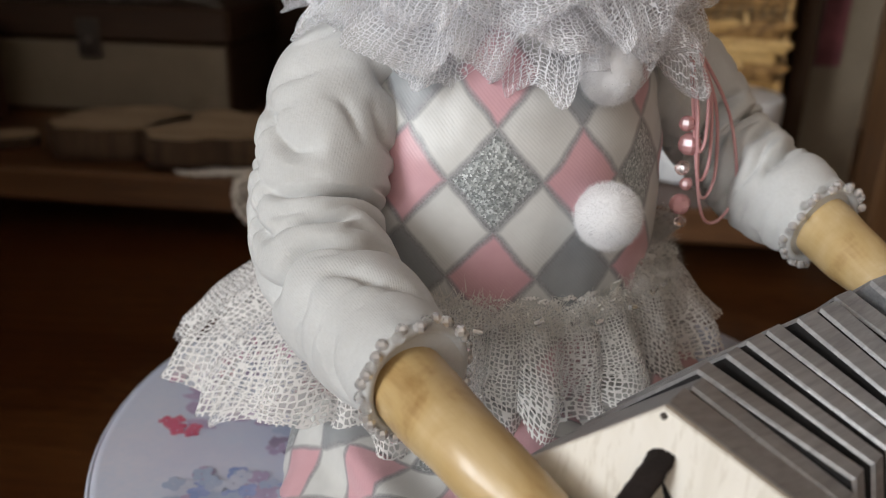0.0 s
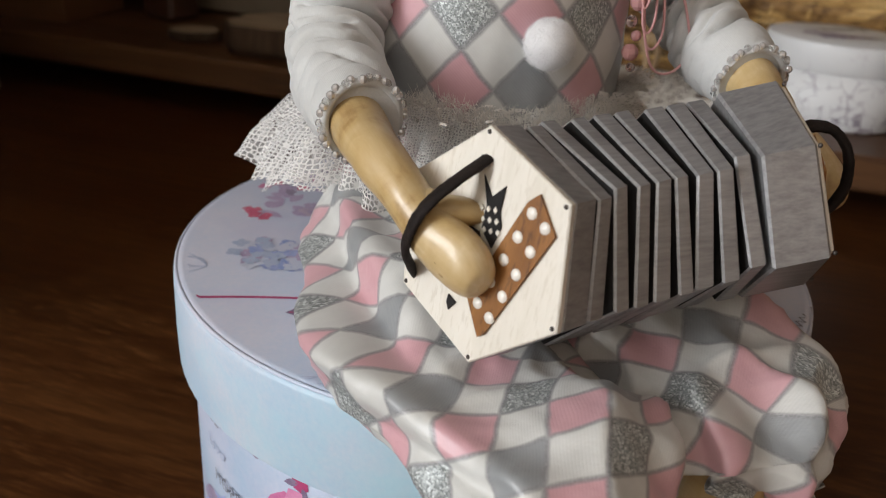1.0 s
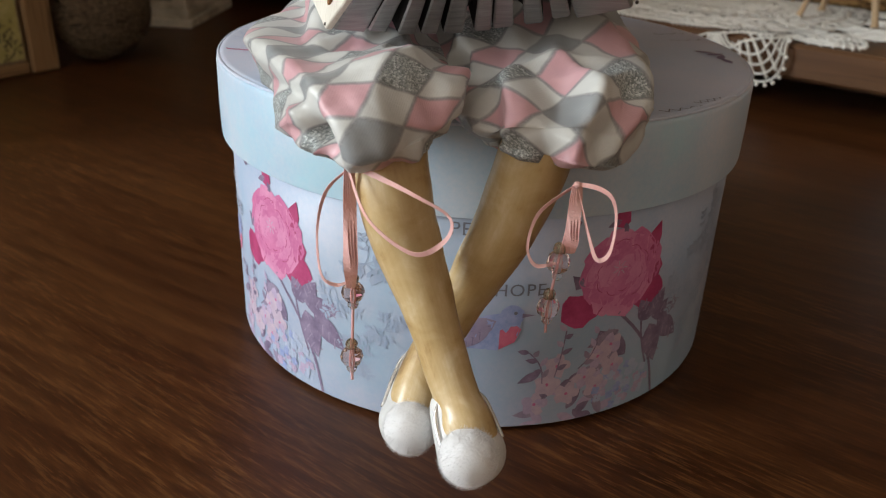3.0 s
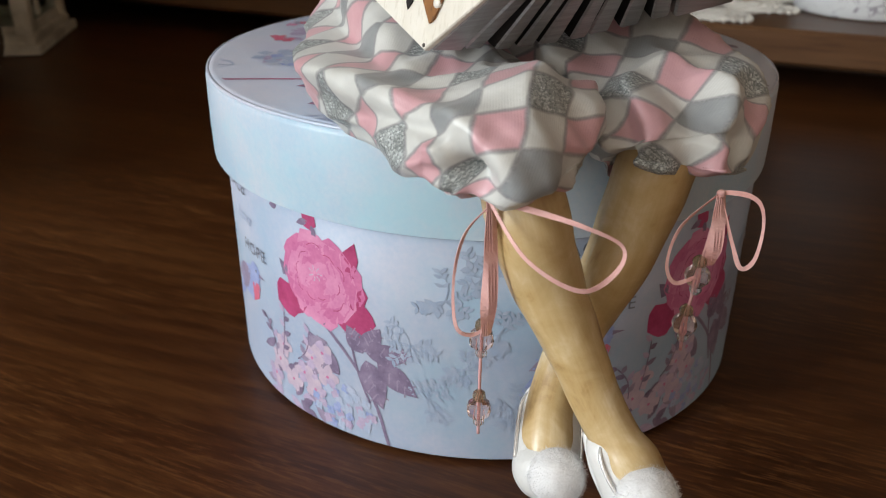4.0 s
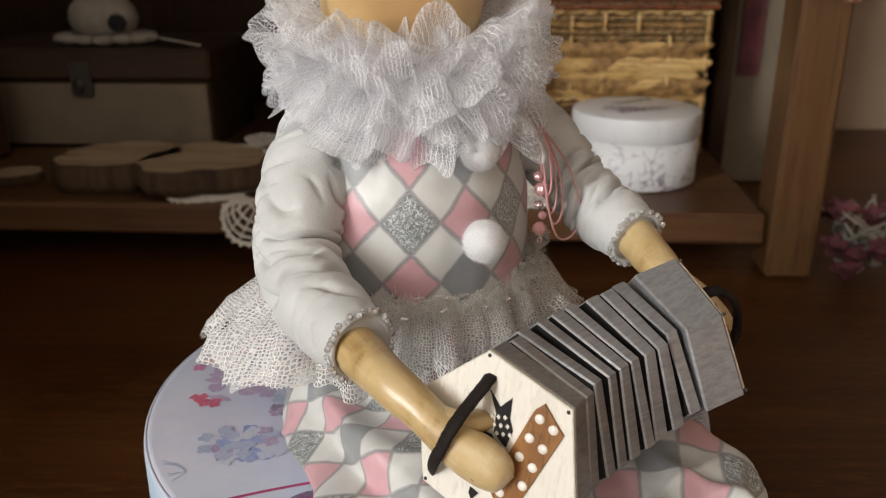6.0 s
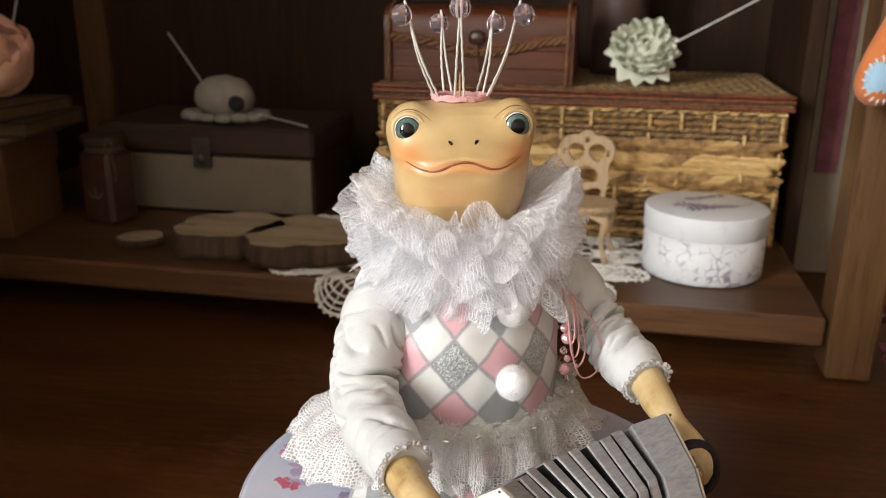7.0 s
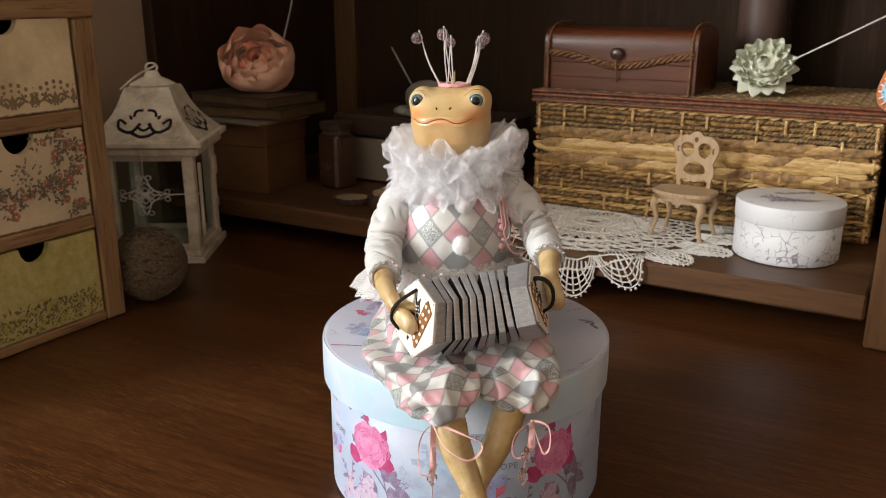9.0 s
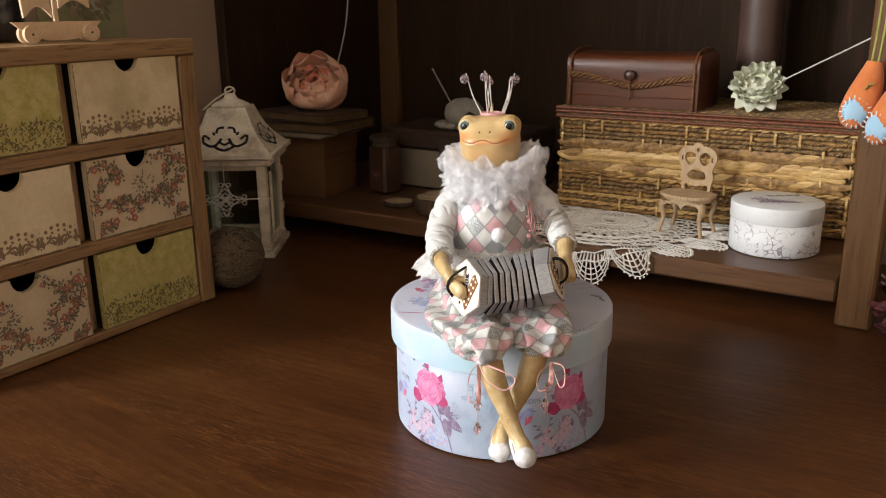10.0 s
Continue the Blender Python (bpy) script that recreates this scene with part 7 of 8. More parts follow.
rose = thing("artificial_rose", "large peach fabric rose with a wire stem lying on books", "flower", (-0.600, 0.474, SH + 0.131))
rose.scale = (1.22, 1.22, 1.12)
b = Mesh()
rng = random.Random(5)
axis = Vector((0.30, -0.72, 0.62)).normalized()
ta = axis.cross(Vector((0, 0, 1))).normalized()
tb = ta.cross(axis)
RC = Vector((0, 0.0, 0.038))
b.ball(RC - axis * 0.012, (0.038, 0.035, 0.024), "petal_peach", 24, 16, axes=(ta, tb, axis), disp=lambda d: 0.06 * noise3(d, 3))
for layer, (cnt, r, h, w, curl, mt) in enumerate(((7, 0.035, 0.040, 0.036, 0.22, "petal_peach"), (6, 0.029, 0.040, 0.033, 0.08, "petal_peach"), (6, 0.020, 0.040, 0.024, 0.0, "petal_peach"), (7, 0.013, 0.040, 0.014, -0.1, "petal_coral"), (5, 0.006, 0.038, 0.010, -0.2, "petal_coral"))):
    for i in range(cnt):
        a = 2 * math.pi * i / cnt + layer * 0.7 + rng.uniform(-0.15, 0.15)
        o = ta * math.cos(a) + tb * math.sin(a)
        petal(b, RC - axis * 0.014 + o * r, o, axis + o * (0.10 - 0.11 * layer + rng.uniform(-0.08, 0.08)), w * 1.1, h * rng.uniform(0.9, 1.08), curl, mt, i + 10 * layer)
part("blossom", b, rose)
petal_b = Mesh()
petal(petal_b, RC + ta * 0.030 + tb * 0.012, ta * 0.5 + tb, tb * 1.0 + axis * 0.3, 0.022, 0.042, 0.1, "petal_peach", 3)
part("loose_petal", petal_b, rose)
b = Mesh()
b.tube([RC + Vector((0.012, 0.03, 0.03)), RC + Vector((0.008, 0.06, 0.10)), RC + Vector((0.000, 0.08, 0.20))], 0.0011, 6, "grey_leaf", steps=6)
part("stem", b, rose, "pale wire stem")

jar = thing("spice_bottle", "small square glass bottle with brown contents, cork and twine bow", "bottle", (-0.490, 0.505, SH), -15)
b = Mesh()
b.box((-0.022, -0.019, 0.0003), (0.022, 0.019, 0.078), "jar_brown", 0.004)
part("filling", b, jar, "reddish-brown contents")
b = Mesh()
b.lathe([(0.018, 0.0782), (0.019, 0.083), (0.024, 0.0865), (0.0245, 0.094), (0.023, 0.0955)], 24, "old_chest_wood")
part("stopper", b, jar)
b = Mesh()
for k in range(3):
    b.tube([(0.0195 * math.cos(a), 0.0195 * math.sin(a), 0.0795 + 0.0018 * k) for a in [2 * math.pi * i / 24 for i in range(25)]], 0.0009, 5, "twine", caps=False)
b.tube([(0.015, -0.014, 0.081), (0.025, -0.018, 0.096), (0.031, -0.018, 0.088), (0.030, -0.018, 0.074), (0.033, -0.018, 0.060), (0.030, -0.018, 0.05)], 0.0009, 5, "twine", steps=6)
part("twine_bow", b, jar)
b = Mesh()
pr = Print(lambda x, y, l: (x, -0.0192 - l, y))
for sg in (-1, 1):
    pr.line(arc_pts(0.0, 0.040, sg * 0.011, 0.036, -sg * 0.8, 10), 0.0011, "old_paper")
part("label_bar", pr.m, jar, "pale scroll mark")

oldbox = thing("wooden_casket", "old wooden casket with worn map paper and a dark clasp", "casket", (-0.400, 0.553, SH))
b = Mesh()
b.box((-0.128, 0.004, 0.0), (0.128, 0.145, 0.068), "old_chest_wood", 0.002)
part("body", b, oldbox)
b = Mesh()
b.box((-0.118, 0.0, 0.004), (0.126, 0.0038, 0.066), "old_paper", 0.0006)
part("map_paper", b, oldbox, "worn cream map paper")
b = Mesh()
b.box((-0.131, -0.002, 0.0685), (0.131, 0.148, 0.100), "old_chest_wood", 0.004)
part("lid", b, oldbox, "dark brown wooden lid")
b = Mesh()
b.box((-0.011, -0.005, 0.054), (0.011, -0.0022, 0.088), "nail_iron", 0.001)
b.ball((0, -0.007, 0.066), (0.006, 0.004, 0.007), "nail_iron", 12, 8)
part("clasp", b, oldbox, "dark iron clasp")

b = Mesh()
c0 = Vector((-0.392, 0.60, SH + 0.1004))
b.ball(c0 + Vector((0, 0, 0.026)), (0.036, 0.026, 0.025), "dusty_white", 24, 16, disp=lambda d: 0.05 * noise3(d, 3))
rng = random.Random(14)
for i in range(14):
    a = 2 * math.pi * i / 14
    b.ball(c0 + Vector((0.044 * math.cos(a), 0.028 * math.sin(a), 0.006)), (0.011, 0.010, 0.0058), "dusty_white", 10, 7, disp=lambda d: 0.2 * noise3(d, 4))
b.ball(c0 + Vector((0.024, -0.022, 0.022)), (0.010, 0.006, 0.009), "dark_hollow", 12, 8)
b.tube([c0 + Vector((-0.025, 0, 0.040)), c0 + Vector((-0.055, 0.01, 0.075)), c0 + Vector((-0.075, 0.02, 0.095))], 0.0012, 6, "grey_leaf", steps=4)
b.tube([c0 + Vector((0.03, -0.01, 0.012)), c0 + Vector((0.075, -0.02, 0.006)), c0 + Vector((0.11, -0.03, 0.001))], 0.0012, 6, "grey_leaf", steps=4)
solo("white_flower_pick", b, "dusty white fabric flower on a wire lying on the casket", "flower", tuple(c0))


def wood_slice(c, r, h, lobes, seed):
    b = Mesh()
    ring = lambda th: r * (1 + 0.10 * math.sin(lobes * th + seed) + 0.05 * math.sin(5 * th + seed * 2) + 0.03 * math.sin(11 * th))
    k = len(b.v)
    n = 64
    for z, f in ((0.0, 0.97), (h * 0.35, 1.02), (h * 0.9, 1.0), (h, 0.985)):
        b.add([(c[0] + ring(2 * math.pi * i / n) * f * math.cos(2 * math.pi * i / n), c[1] + ring(2 * math.pi * i / n) * f * math.sin(2 * math.pi * i / n), c[2] + z) for i in range(n)])
    for j in range(3):
        for i in range(n):
            a, q = k + j * n + i, k + j * n + (i + 1) % n
            b.face((a, q, q + n, a + n), "bark")
    b.face([k + i for i in reversed(range(n))], "bark", None, True)
    top = Mesh()
    m = top.add([(c[0] + ring(2 * math.pi * i / n) * 0.955 * math.cos(2 * math.pi * i / n), c[1] + ring(2 * math.pi * i / n) * 0.955 * math.sin(2 * math.pi * i / n), c[2] + h + 0.0006) for i in range(n)])
    top.face([m + i for i in range(n)], "slice_wood", None, True)
    b.face([k + 3 * n + i for i in range(n)], "bark", None, True)
    return b, top


for c, r, h, lobes, seed in (((-0.412, 0.432, SH), 0.021, 0.0075, 2, 1.0), ((-0.318, 0.440, SH), 0.050, 0.024, 2, 0.4), ((-0.238, 0.430, SH + 0.0035), 0.055, 0.0205, 3, 2.2)):
    sl = thing("wood_slice", "natural tree slice with dark bark lying on the shelf", "wood slice", (0, 0, 0), group="wood slices on the shelf")
    bark, top = wood_slice(c, r, h, lobes, seed)
    part("bark_ring", bark, sl, "dark rough bark")
    part("cut_face", top, sl, "pale cut wood")

# ---- crocheted doily ----
DC0 = Vector((-0.088, 0.495))
b = Mesh()
EDGE = 0.3665


def lay(r, a):
    """A place on the doily; past the shelf's edge it hangs down."""
    x, y = DC0.x + r * math.cos(a) * (1.02 if math.cos(a) > 0 else 1.15), DC0.y + r * math.sin(a)
    wave = 0.0008 * math.sin(40 * a) * (r / 0.18)
    if y >= EDGE:
        return Vector((x, y, SH + 0.0012 + max(0.0, wave)))
    over = EDGE - y
    return Vector((x + 0.1 * over * math.sin(30 * x), EDGE - 0.0035 - 0.002 * math.sin(60 * x), SH + 0.0005 - over))


def strand(pts, w):
    b.tube(pts, [(w * 1.3, 0.0008)] * len(pts), 5, "crochet")


for r in (0.010, 0.022, 0.054, 0.088, 0.106, 0.122, 0.138, 0.150):
    strand([lay(r + 0.0012 * math.sin(36 * a), a) for a in [2 * math.pi * i / 144 for i in range(145)]], 0.0017 if r < 0.12 else 0.0013)
for i in range(40):
    a = 2 * math.pi * i / 40
    for sg in (-1, 1):
        strand([lay(0.010 + 0.112 * s, a + sg * (1.15 * s ** 0.7 + 0.03 * math.sin(9 * s + i))) for s in [k / 20 for k in range(21)]], 0.0013)
for i in range(36):
    a = 2 * math.pi * (i + 0.5) / 36
    strand([lay(0.054 + 0.034 * s, a + 0.087 * math.sin(math.pi * s)) for s in [k / 6 for k in range(7)]], 0.0022)
    strand([lay(0.054 + 0.034 * s, a - 0.087 * math.sin(math.pi * s)) for s in [k / 6 for k in range(7)]], 0.0022)
doily = thing("crochet_doily", "white crocheted cotton doily hanging over the shelf edge", "doily", (0, 0, 0))
tagged(part("centre", b, doily), kind="stuff")
for i in range(18):
    a = 2 * math.pi * i / 18
    half = math.pi / 18
    b = Mesh()
    for q in (1.0, 0.86, 0.70, 0.52):
        strand([lay(0.138 + 0.043 * q * math.sin(math.pi * s) ** 0.7, a + half * 1.02 * (2 * s - 1) * (0.55 + 0.45 * q)) for s in [k / 18 for k in range(19)]], 0.0017 if q == 1.0 else 0.0010)
    for k in range(7):
        s = (k + 0.5) / 7
        t0 = a + half * 0.95 * (2 * s - 1)
        strand([lay(0.122, a + half * 0.6 * (2 * s - 1)), lay(0.150, t0 * 0.7 + a * 0.3), lay(0.138 + 0.041 * math.sin(math.pi * s) ** 0.7, t0)], 0.0009)
    for k in range(12):
        s = (k + 0.5) / 12
        b.ball(lay(0.1395 + 0.044 * math.sin(math.pi * s) ** 0.7, a + half * 1.02 * (2 * s - 1)), 0.0016, "crochet", 6, 4)
    part("scallop", b, doily)

# ---- toy chair ----
tchair = thing("toy_chair", "small unpainted wooden dolls' chair with a pierced back", "toy chair", (0.0215, 0.488, SH + 0.0022), -8)


b = Mesh()
b.prism([(0.0345 * math.cos(a) * (1.0 if abs(math.cos(a)) < 0.9 else 0.99), 0.026 * math.sin(a) * (1.1 if math.sin(a) < 0 else 1.0)) for a in [2 * math.pi * i / 40 for i in range(40)]], 0.0042, "toy_wood", lambda x, y, d: (math.copysign(min(abs(x) * 1.12, 0.0345), x), y, 0.0495 + d))
part("seat", b, tchair)
b = Mesh()
b.prism([(0.031 * math.cos(a), 0.0235 * math.sin(a)) for a in [2 * math.pi * i / 30 for i in range(30)]], 0.005, "toy_wood", lambda x, y, d: (x, y, 0.0443 + d))
part("seat_frame", b, tchair)
for sx in (-1, 1):
    for sy in (-1, 1):
        b = Mesh()
        o = (sx * 0.026, sy * 0.019)
        b.tube([(o[0] + sx * 0.004, o[1] + sy * 0.003, 0.0006), (o[0] + sx * 0.002, o[1] + sy * 0.0015, 0.008), (o[0] - sx * 0.001, o[1], 0.022), (o[0] + sx * 0.0025, o[1] + sy * 0.001, 0.036), (o[0], o[1], 0.0442)], [0.0034, 0.0028, 0.0032, 0.0050, 0.0054], 8, "toy_wood", steps=5, squash=0.8)
        part("leg", b, tchair)
def pierced(b, outline, holes, depth, mat, place):
    """A flat plate (x, y) with holes through it; place maps (x, y, d) to the world."""
    loops = [outline] + holes
    flat2 = [(x, y) for loop in loops for x, y in loop]
    tris = geometry.tessellate_polygon([[Vector((x, y, 0)) for x, y in loop] for loop in loops])
    k = b.add([place(x, y, 0.0) for x, y in flat2] + [place(x, y, depth) for x, y in flat2])
    n = len(flat2)
    for t in tris:
        b.face([k + i for i in t], mat, None, True)
        b.face([k + n + i for i in reversed(t)], mat, None, True)
    at = 0
    for loop in loops:
        m = len(loop)
        for i in range(m):
            p, q = k + at + i, k + at + (i + 1) % m
            b.face((p, q, q + n, p + n), mat, None, True)
        at += m


def ring_of(cx, cy, rx, ry, n=20, pinch=0.0):
    return [(cx + rx * math.cos(a) * (1 + pinch * math.sin(a)), cy + ry * math.sin(a)) for a in [2 * math.pi * i / n for i in range(n)]]


b = Mesh()
BY = 0.0235
half = [(0.0, 0.1180), (0.0045, 0.1168), (0.0080, 0.1132), (0.0150, 0.1128), (0.0220, 0.1095), (0.0262, 0.1030), (0.0264, 0.0950), (0.0235, 0.0880), (0.0212, 0.0815), (0.0226, 0.0750), (0.0228, 0.0690), (0.0205, 0.0620), (0.0200, 0.0539), (0.0158, 0.0539), (0.0160, 0.0600), (0.0105, 0.0622), (0.0050, 0.0602), (0.0, 0.0585)]
curve, _ = smooth([Vector((x, 0, z)) for x, z in half], [(1, 1)] * len(half), 4)
right = [(max(p.x, 0.0), p.z) for p in curve]
holes = [ring_of(sg * 0.0102, 0.0965, 0.0076, 0.0088, 22, 0.22) for sg in (-1, 1)]
holes += [ring_of(0.0, 0.0752, 0.0125, 0.0084, 24, -0.30), ring_of(0.0, 0.1085, 0.0026, 0.0032, 8)]
holes += [ring_of(sg * 0.0208, 0.0965, 0.0016, 0.0036, 10) for sg in (-1, 1)]
pierced(b, right + [(-x, z) for x, z in reversed(right[1:-1])], holes, 0.0040, "toy_wood", lambda x, z, d: (x, BY - 0.002 + d, z))
part("backrest", b, tchair, "pierced wooden backrest")
for sy in (-1, 1):
    b = Mesh()
    low = [(0.025 - 0.050 * i / 16, 0.0375 + 0.0055 * abs(math.sin(2 * math.pi * i / 16)) - 0.0025 * (i == 8)) for i in range(17)]
    b.prism([(-0.025, 0.0446), (0.025, 0.0446)] + low, 0.0028, "toy_wood", lambda x, z, d, sy=sy: (x, sy * 0.0205 - 0.0014 + d, z))
    part("apron", b, tchair, "scalloped apron under the seat")

# ---- white crackle box ----
wb = thing("crackle_box", "round white box with crackled violet paint and a lavender lid print", "round box", (0.1365, 0.474, SH + 0.0005))
b = Mesh()
b.lathe([(0.0525, 0.0), (0.054, 0.0015), (0.054, 0.043)], 64, "crackle_paint")
part("body", b, wb)
b = Mesh()
b.lathe([(0.0545, 0.0405), (0.0550, 0.0412), (0.0551, 0.0592), (0.0546, 0.0607), (0.0535, 0.0612), (0.01, 0.0612)], 64, "crackle_lid_paint")
wl = part("lid", b, wb, "plain white lid")
pr = Print(lambda x, y, l: (x, y, 0.0613 + l))
rng = random.Random(21)
for s in range(9):
    x0, y0, t = rng.uniform(-0.008, 0.022), rng.uniform(-0.010, 0.006), rng.uniform(150, 215)
    pr.line(arc_pts(x0 + 0.018, y0 + 0.010, x0, y0, 0.1, 5), 0.0004, "motif_grey")
    for k in range(8):
        pr.leaf(x0 - 0.0035 * k * math.cos(radians(t - 180)), y0 - 0.0035 * k * math.sin(radians(t - 180)), 0.006, 0.003, t + (40 if k % 2 else -40), "print_leaf_light" if k % 3 else "print_leaf")
for s in range(4):
    pr.leaf(-0.020 + 0.012 * s, 0.020 + 0.004 * s, 0.016, 0.008, 30 * s, "grey_leaf")
part("lavender_print", pr.m, wl)

# ---- wicker basket ----
basket = thing("wicker_basket", "large lidded basket of yellow and brown woven rattan on the shelf", "basket", (0, 0, SH))
BX0, BX1, BY0, BY1 = -0.197, 0.214, 0.546, 0.765
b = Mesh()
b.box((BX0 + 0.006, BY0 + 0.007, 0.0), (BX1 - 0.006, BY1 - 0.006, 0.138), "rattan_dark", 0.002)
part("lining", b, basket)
rows = []
z = 0.0035
rng = random.Random(17)
plan = ["rattan_brown", "rattan_yellow", "rattan_dark", "rattan_yellow", "rattan_brown", "rattan_dark", "rattan_dark", "rattan_brown", "rattan_yellow", "W_brown", "W_yellow", "W_brown", "rattan_dark", "rattan_dark", "rattan_brown", "rattan_dark", "rattan_yellow"]
heights = [0.0052 if not p.startswith("W") else (0.0165 if p == "W_yellow" else 0.0125) for p in plan]
scale = 0.136 / sum(heights)
STAKES = 27
for n, (pl_, h) in enumerate(zip(plan, heights)):
    h *= scale
    zc = z + h / 2
    z += h
    mat = "rattan_" + pl_[2:] if pl_.startswith("W") else pl_
    sg = 1 if n % 2 else -1
    if pl_.startswith("W"):
        # a broad plait: leaf-shaped straws leaning up and down in turn
        count = 36
        for k in range(count):
            b = Mesh()
            lean = radians(11 if k % 2 else -11) + rng.uniform(-0.08, 0.08)
            ax = Vector((math.cos(lean), 0, math.sin(lean)))
            c = Vector((BX0 + 0.019 + (BX1 - BX0 - 0.038) * k / (count - 1), BY0 + 0.0015 - 0.0012 * (k % 2), zc + h * (0.16 if k % 2 else -0.16)))
            b.ball(c, (0.0200, 0.0016, h * 0.33), mat if rng.random() < 0.85 else ("rattan_brown" if mat == "rattan_yellow" else "rattan_yellow"), 14, 8, axes=(ax, Vector((0, 1, 0)), Vector((-ax.z, 0, ax.x))), disp=lambda d: 0.05 * noise3(d, 5))
            part("straw", b, basket)
        continue
    twist = 3 if pl_.startswith("W") else 2
    for q in range(twist):
        ph = 2 * math.pi * q / twist
        m = mat if q == 0 or not pl_.startswith("W") else ("rattan_yellow" if mat == "rattan_yellow" else ("rattan_brown", "rattan_yellow")[q % 2])
        if not pl_.startswith("W") and q and mat == "rattan_dark":
            m = "rattan_brown"
        b = Mesh()
        pts = []
        rope = mat != "rattan_yellow"
        for i in range(STAKES * 14 + 1):
            s = i / (STAKES * 14)
            x = BX0 + 0.003 + (BX1 - BX0 - 0.006) * s
            w = math.pi * s * STAKES
            tw = w * (3.4 if rope else 1.0) + 1.5 * noise3((x * 40, n * 3.1, 0), 1)
            y = BY0 + 0.004 - sg * 0.0016 * math.sin(w) - 0.0013 * math.cos(tw + ph)
            pts.append((x, y, zc + h * (0.20 if rope else 0.26) * math.sin(tw + ph) + 0.0011 * noise3((x * 50, n, 0), 1)))
        b.tube(pts, [(h * 0.26, h * (0.36 + 0.10 * noise3((p[0] * 90, n, q), 1))) for p in pts], 6, m, up=(0, -1, 0), disp=lambda s, th, p: 0.0003 * noise3(p, 300))
        part("weft_strand", b, basket)
for i in range(STAKES + 1):
    if i % 2:
        continue
    x = BX0 + 0.003 + (BX1 - BX0 - 0.006) * (i + 0.5 + rng.uniform(-0.25, 0.25)) / STAKES
    for k in range(7):
        if rng.random() < 0.42:
            z0 = 0.004 + 0.019 * k + rng.uniform(-0.002, 0.002)
            b = Mesh()
            b.tube([(x, BY0 + 0.0015, z0), (x + 0.0004, BY0 - 0.0006, z0 + 0.008), (x, BY0 + 0.0015, z0 + 0.016)], [(0.0019, 0.0010)] * 3, 6, "rattan_yellow", up=(0, -1, 0), steps=4)
            part("stake", b, basket)
b = Mesh()
for side in (BX0 + 0.004, BX1 - 0.004):
    for n in range(22):
        zc = 0.004 + 0.0062 * n
        b.tube([(side + 0.0014 * math.sin(math.pi * s * 14 + n * math.pi), BY0 + 0.004 + (BY1 - BY0 - 0.008) * s, zc) for s in [i / 56 for i in range(57)]], [(0.0024, 0.0018)] * 57, 5, ("rattan_brown", "rattan_dark", "rattan_yellow")[n % 3], up=(1, 0, 0))
tagged(part("side_weave", b, basket), kind="stuff")
b = Mesh()
b.box((BX0 - 0.002, BY0 - 0.001, 0.1405), (BX1 + 0.002, BY1, 0.1515), "rattan_dark", 0.002)
lidp = part("lid", b, basket, "brown woven lid")
for zc, r in ((0.1405, 0.0026), (0.1475, 0.0030), (0.1525, 0.0022)):
    b = Mesh()
    n = 150
    b.tube([(BX0 - 0.002 + (BX1 - BX0 + 0.004) * i / n, BY0 - 0.002, zc) for i in range(n + 1)], [r * (0.70 + 0.42 * (i % 2)) for i in range(n + 1)], 7, "rattan_red")
    part("rim_cord", b, lidp, "reddish twisted rim")
b = Mesh()
for n in range(34):
    yc = BY0 + 0.002 + (BY1 - BY0 - 0.004) * (n + 0.5) / 34
    b.tube([(BX0 + (BX1 - BX0) * i / 80, yc, 0.1525 + 0.0012 * math.sin(math.pi * i * 0.5 + n * math.pi)) for i in range(81)], [(0.0030, 0.0014)] * 81, 5, ("rattan_dark", "rattan_dark", "rattan_brown")[n % 3])
tagged(part("lid_weave", b, lidp), kind="stuff")
LT_Z = SH + 0.1548

# ---- brown trunk on the basket ----
trunk = thing("brown_trunk", "small brown bamboo trunk with plaited cord trim on the basket", "trunk", (-0.093, 0.562, LT_Z))
b = Mesh()
W2 = 0.094
prof2 = [(0.0, 0.0), (0.0, 0.030), (0.0, 0.052), (0.0016, 0.063), (0.0065, 0.0712), (0.0180, 0.0752), (0.0550, 0.0772), (0.0880, 0.0750), (0.1005, 0.068), (0.105, 0.050), (0.105, 0.0)]
sm, _ = smooth([Vector((x, 0, y)) for x, y in prof2[1:-1]], [(1, 1)] * (len(prof2) - 2), 4)
b.prism([prof2[0]] + [(p.x, p.z) for p in sm] + [prof2[-1]], 2 * W2, "bamboo_brown", lambda x, y, d: (d - W2, x, y))
part("body", b, trunk)
for zc in (0.016, 0.034, 0.051):
    b = Mesh()
    b.tube([(-W2 + 0.004, -0.0004 + (0.0008 if zc > 0.05 else 0.0), zc), (W2 - 0.004, -0.0004 + (0.0008 if zc > 0.05 else 0.0), zc)], 0.00045, 5, "bamboo_brown")
    part("slat_seam", b, trunk)


def braid(b, pts, r, mat="gold_cord"):
    """A plaited cord along a path."""
    P, _ = smooth([Vector(p) for p in pts], [(r, r)] * len(pts), 10)
    for q in range(3):
        b.tube([p + Vector((0, -0.5 * r * math.cos(i * 0.9 + q * 2.09), r * math.sin(i * 0.9 + q * 2.09))) for i, p in enumerate(P)], r * 0.7, 5, mat)


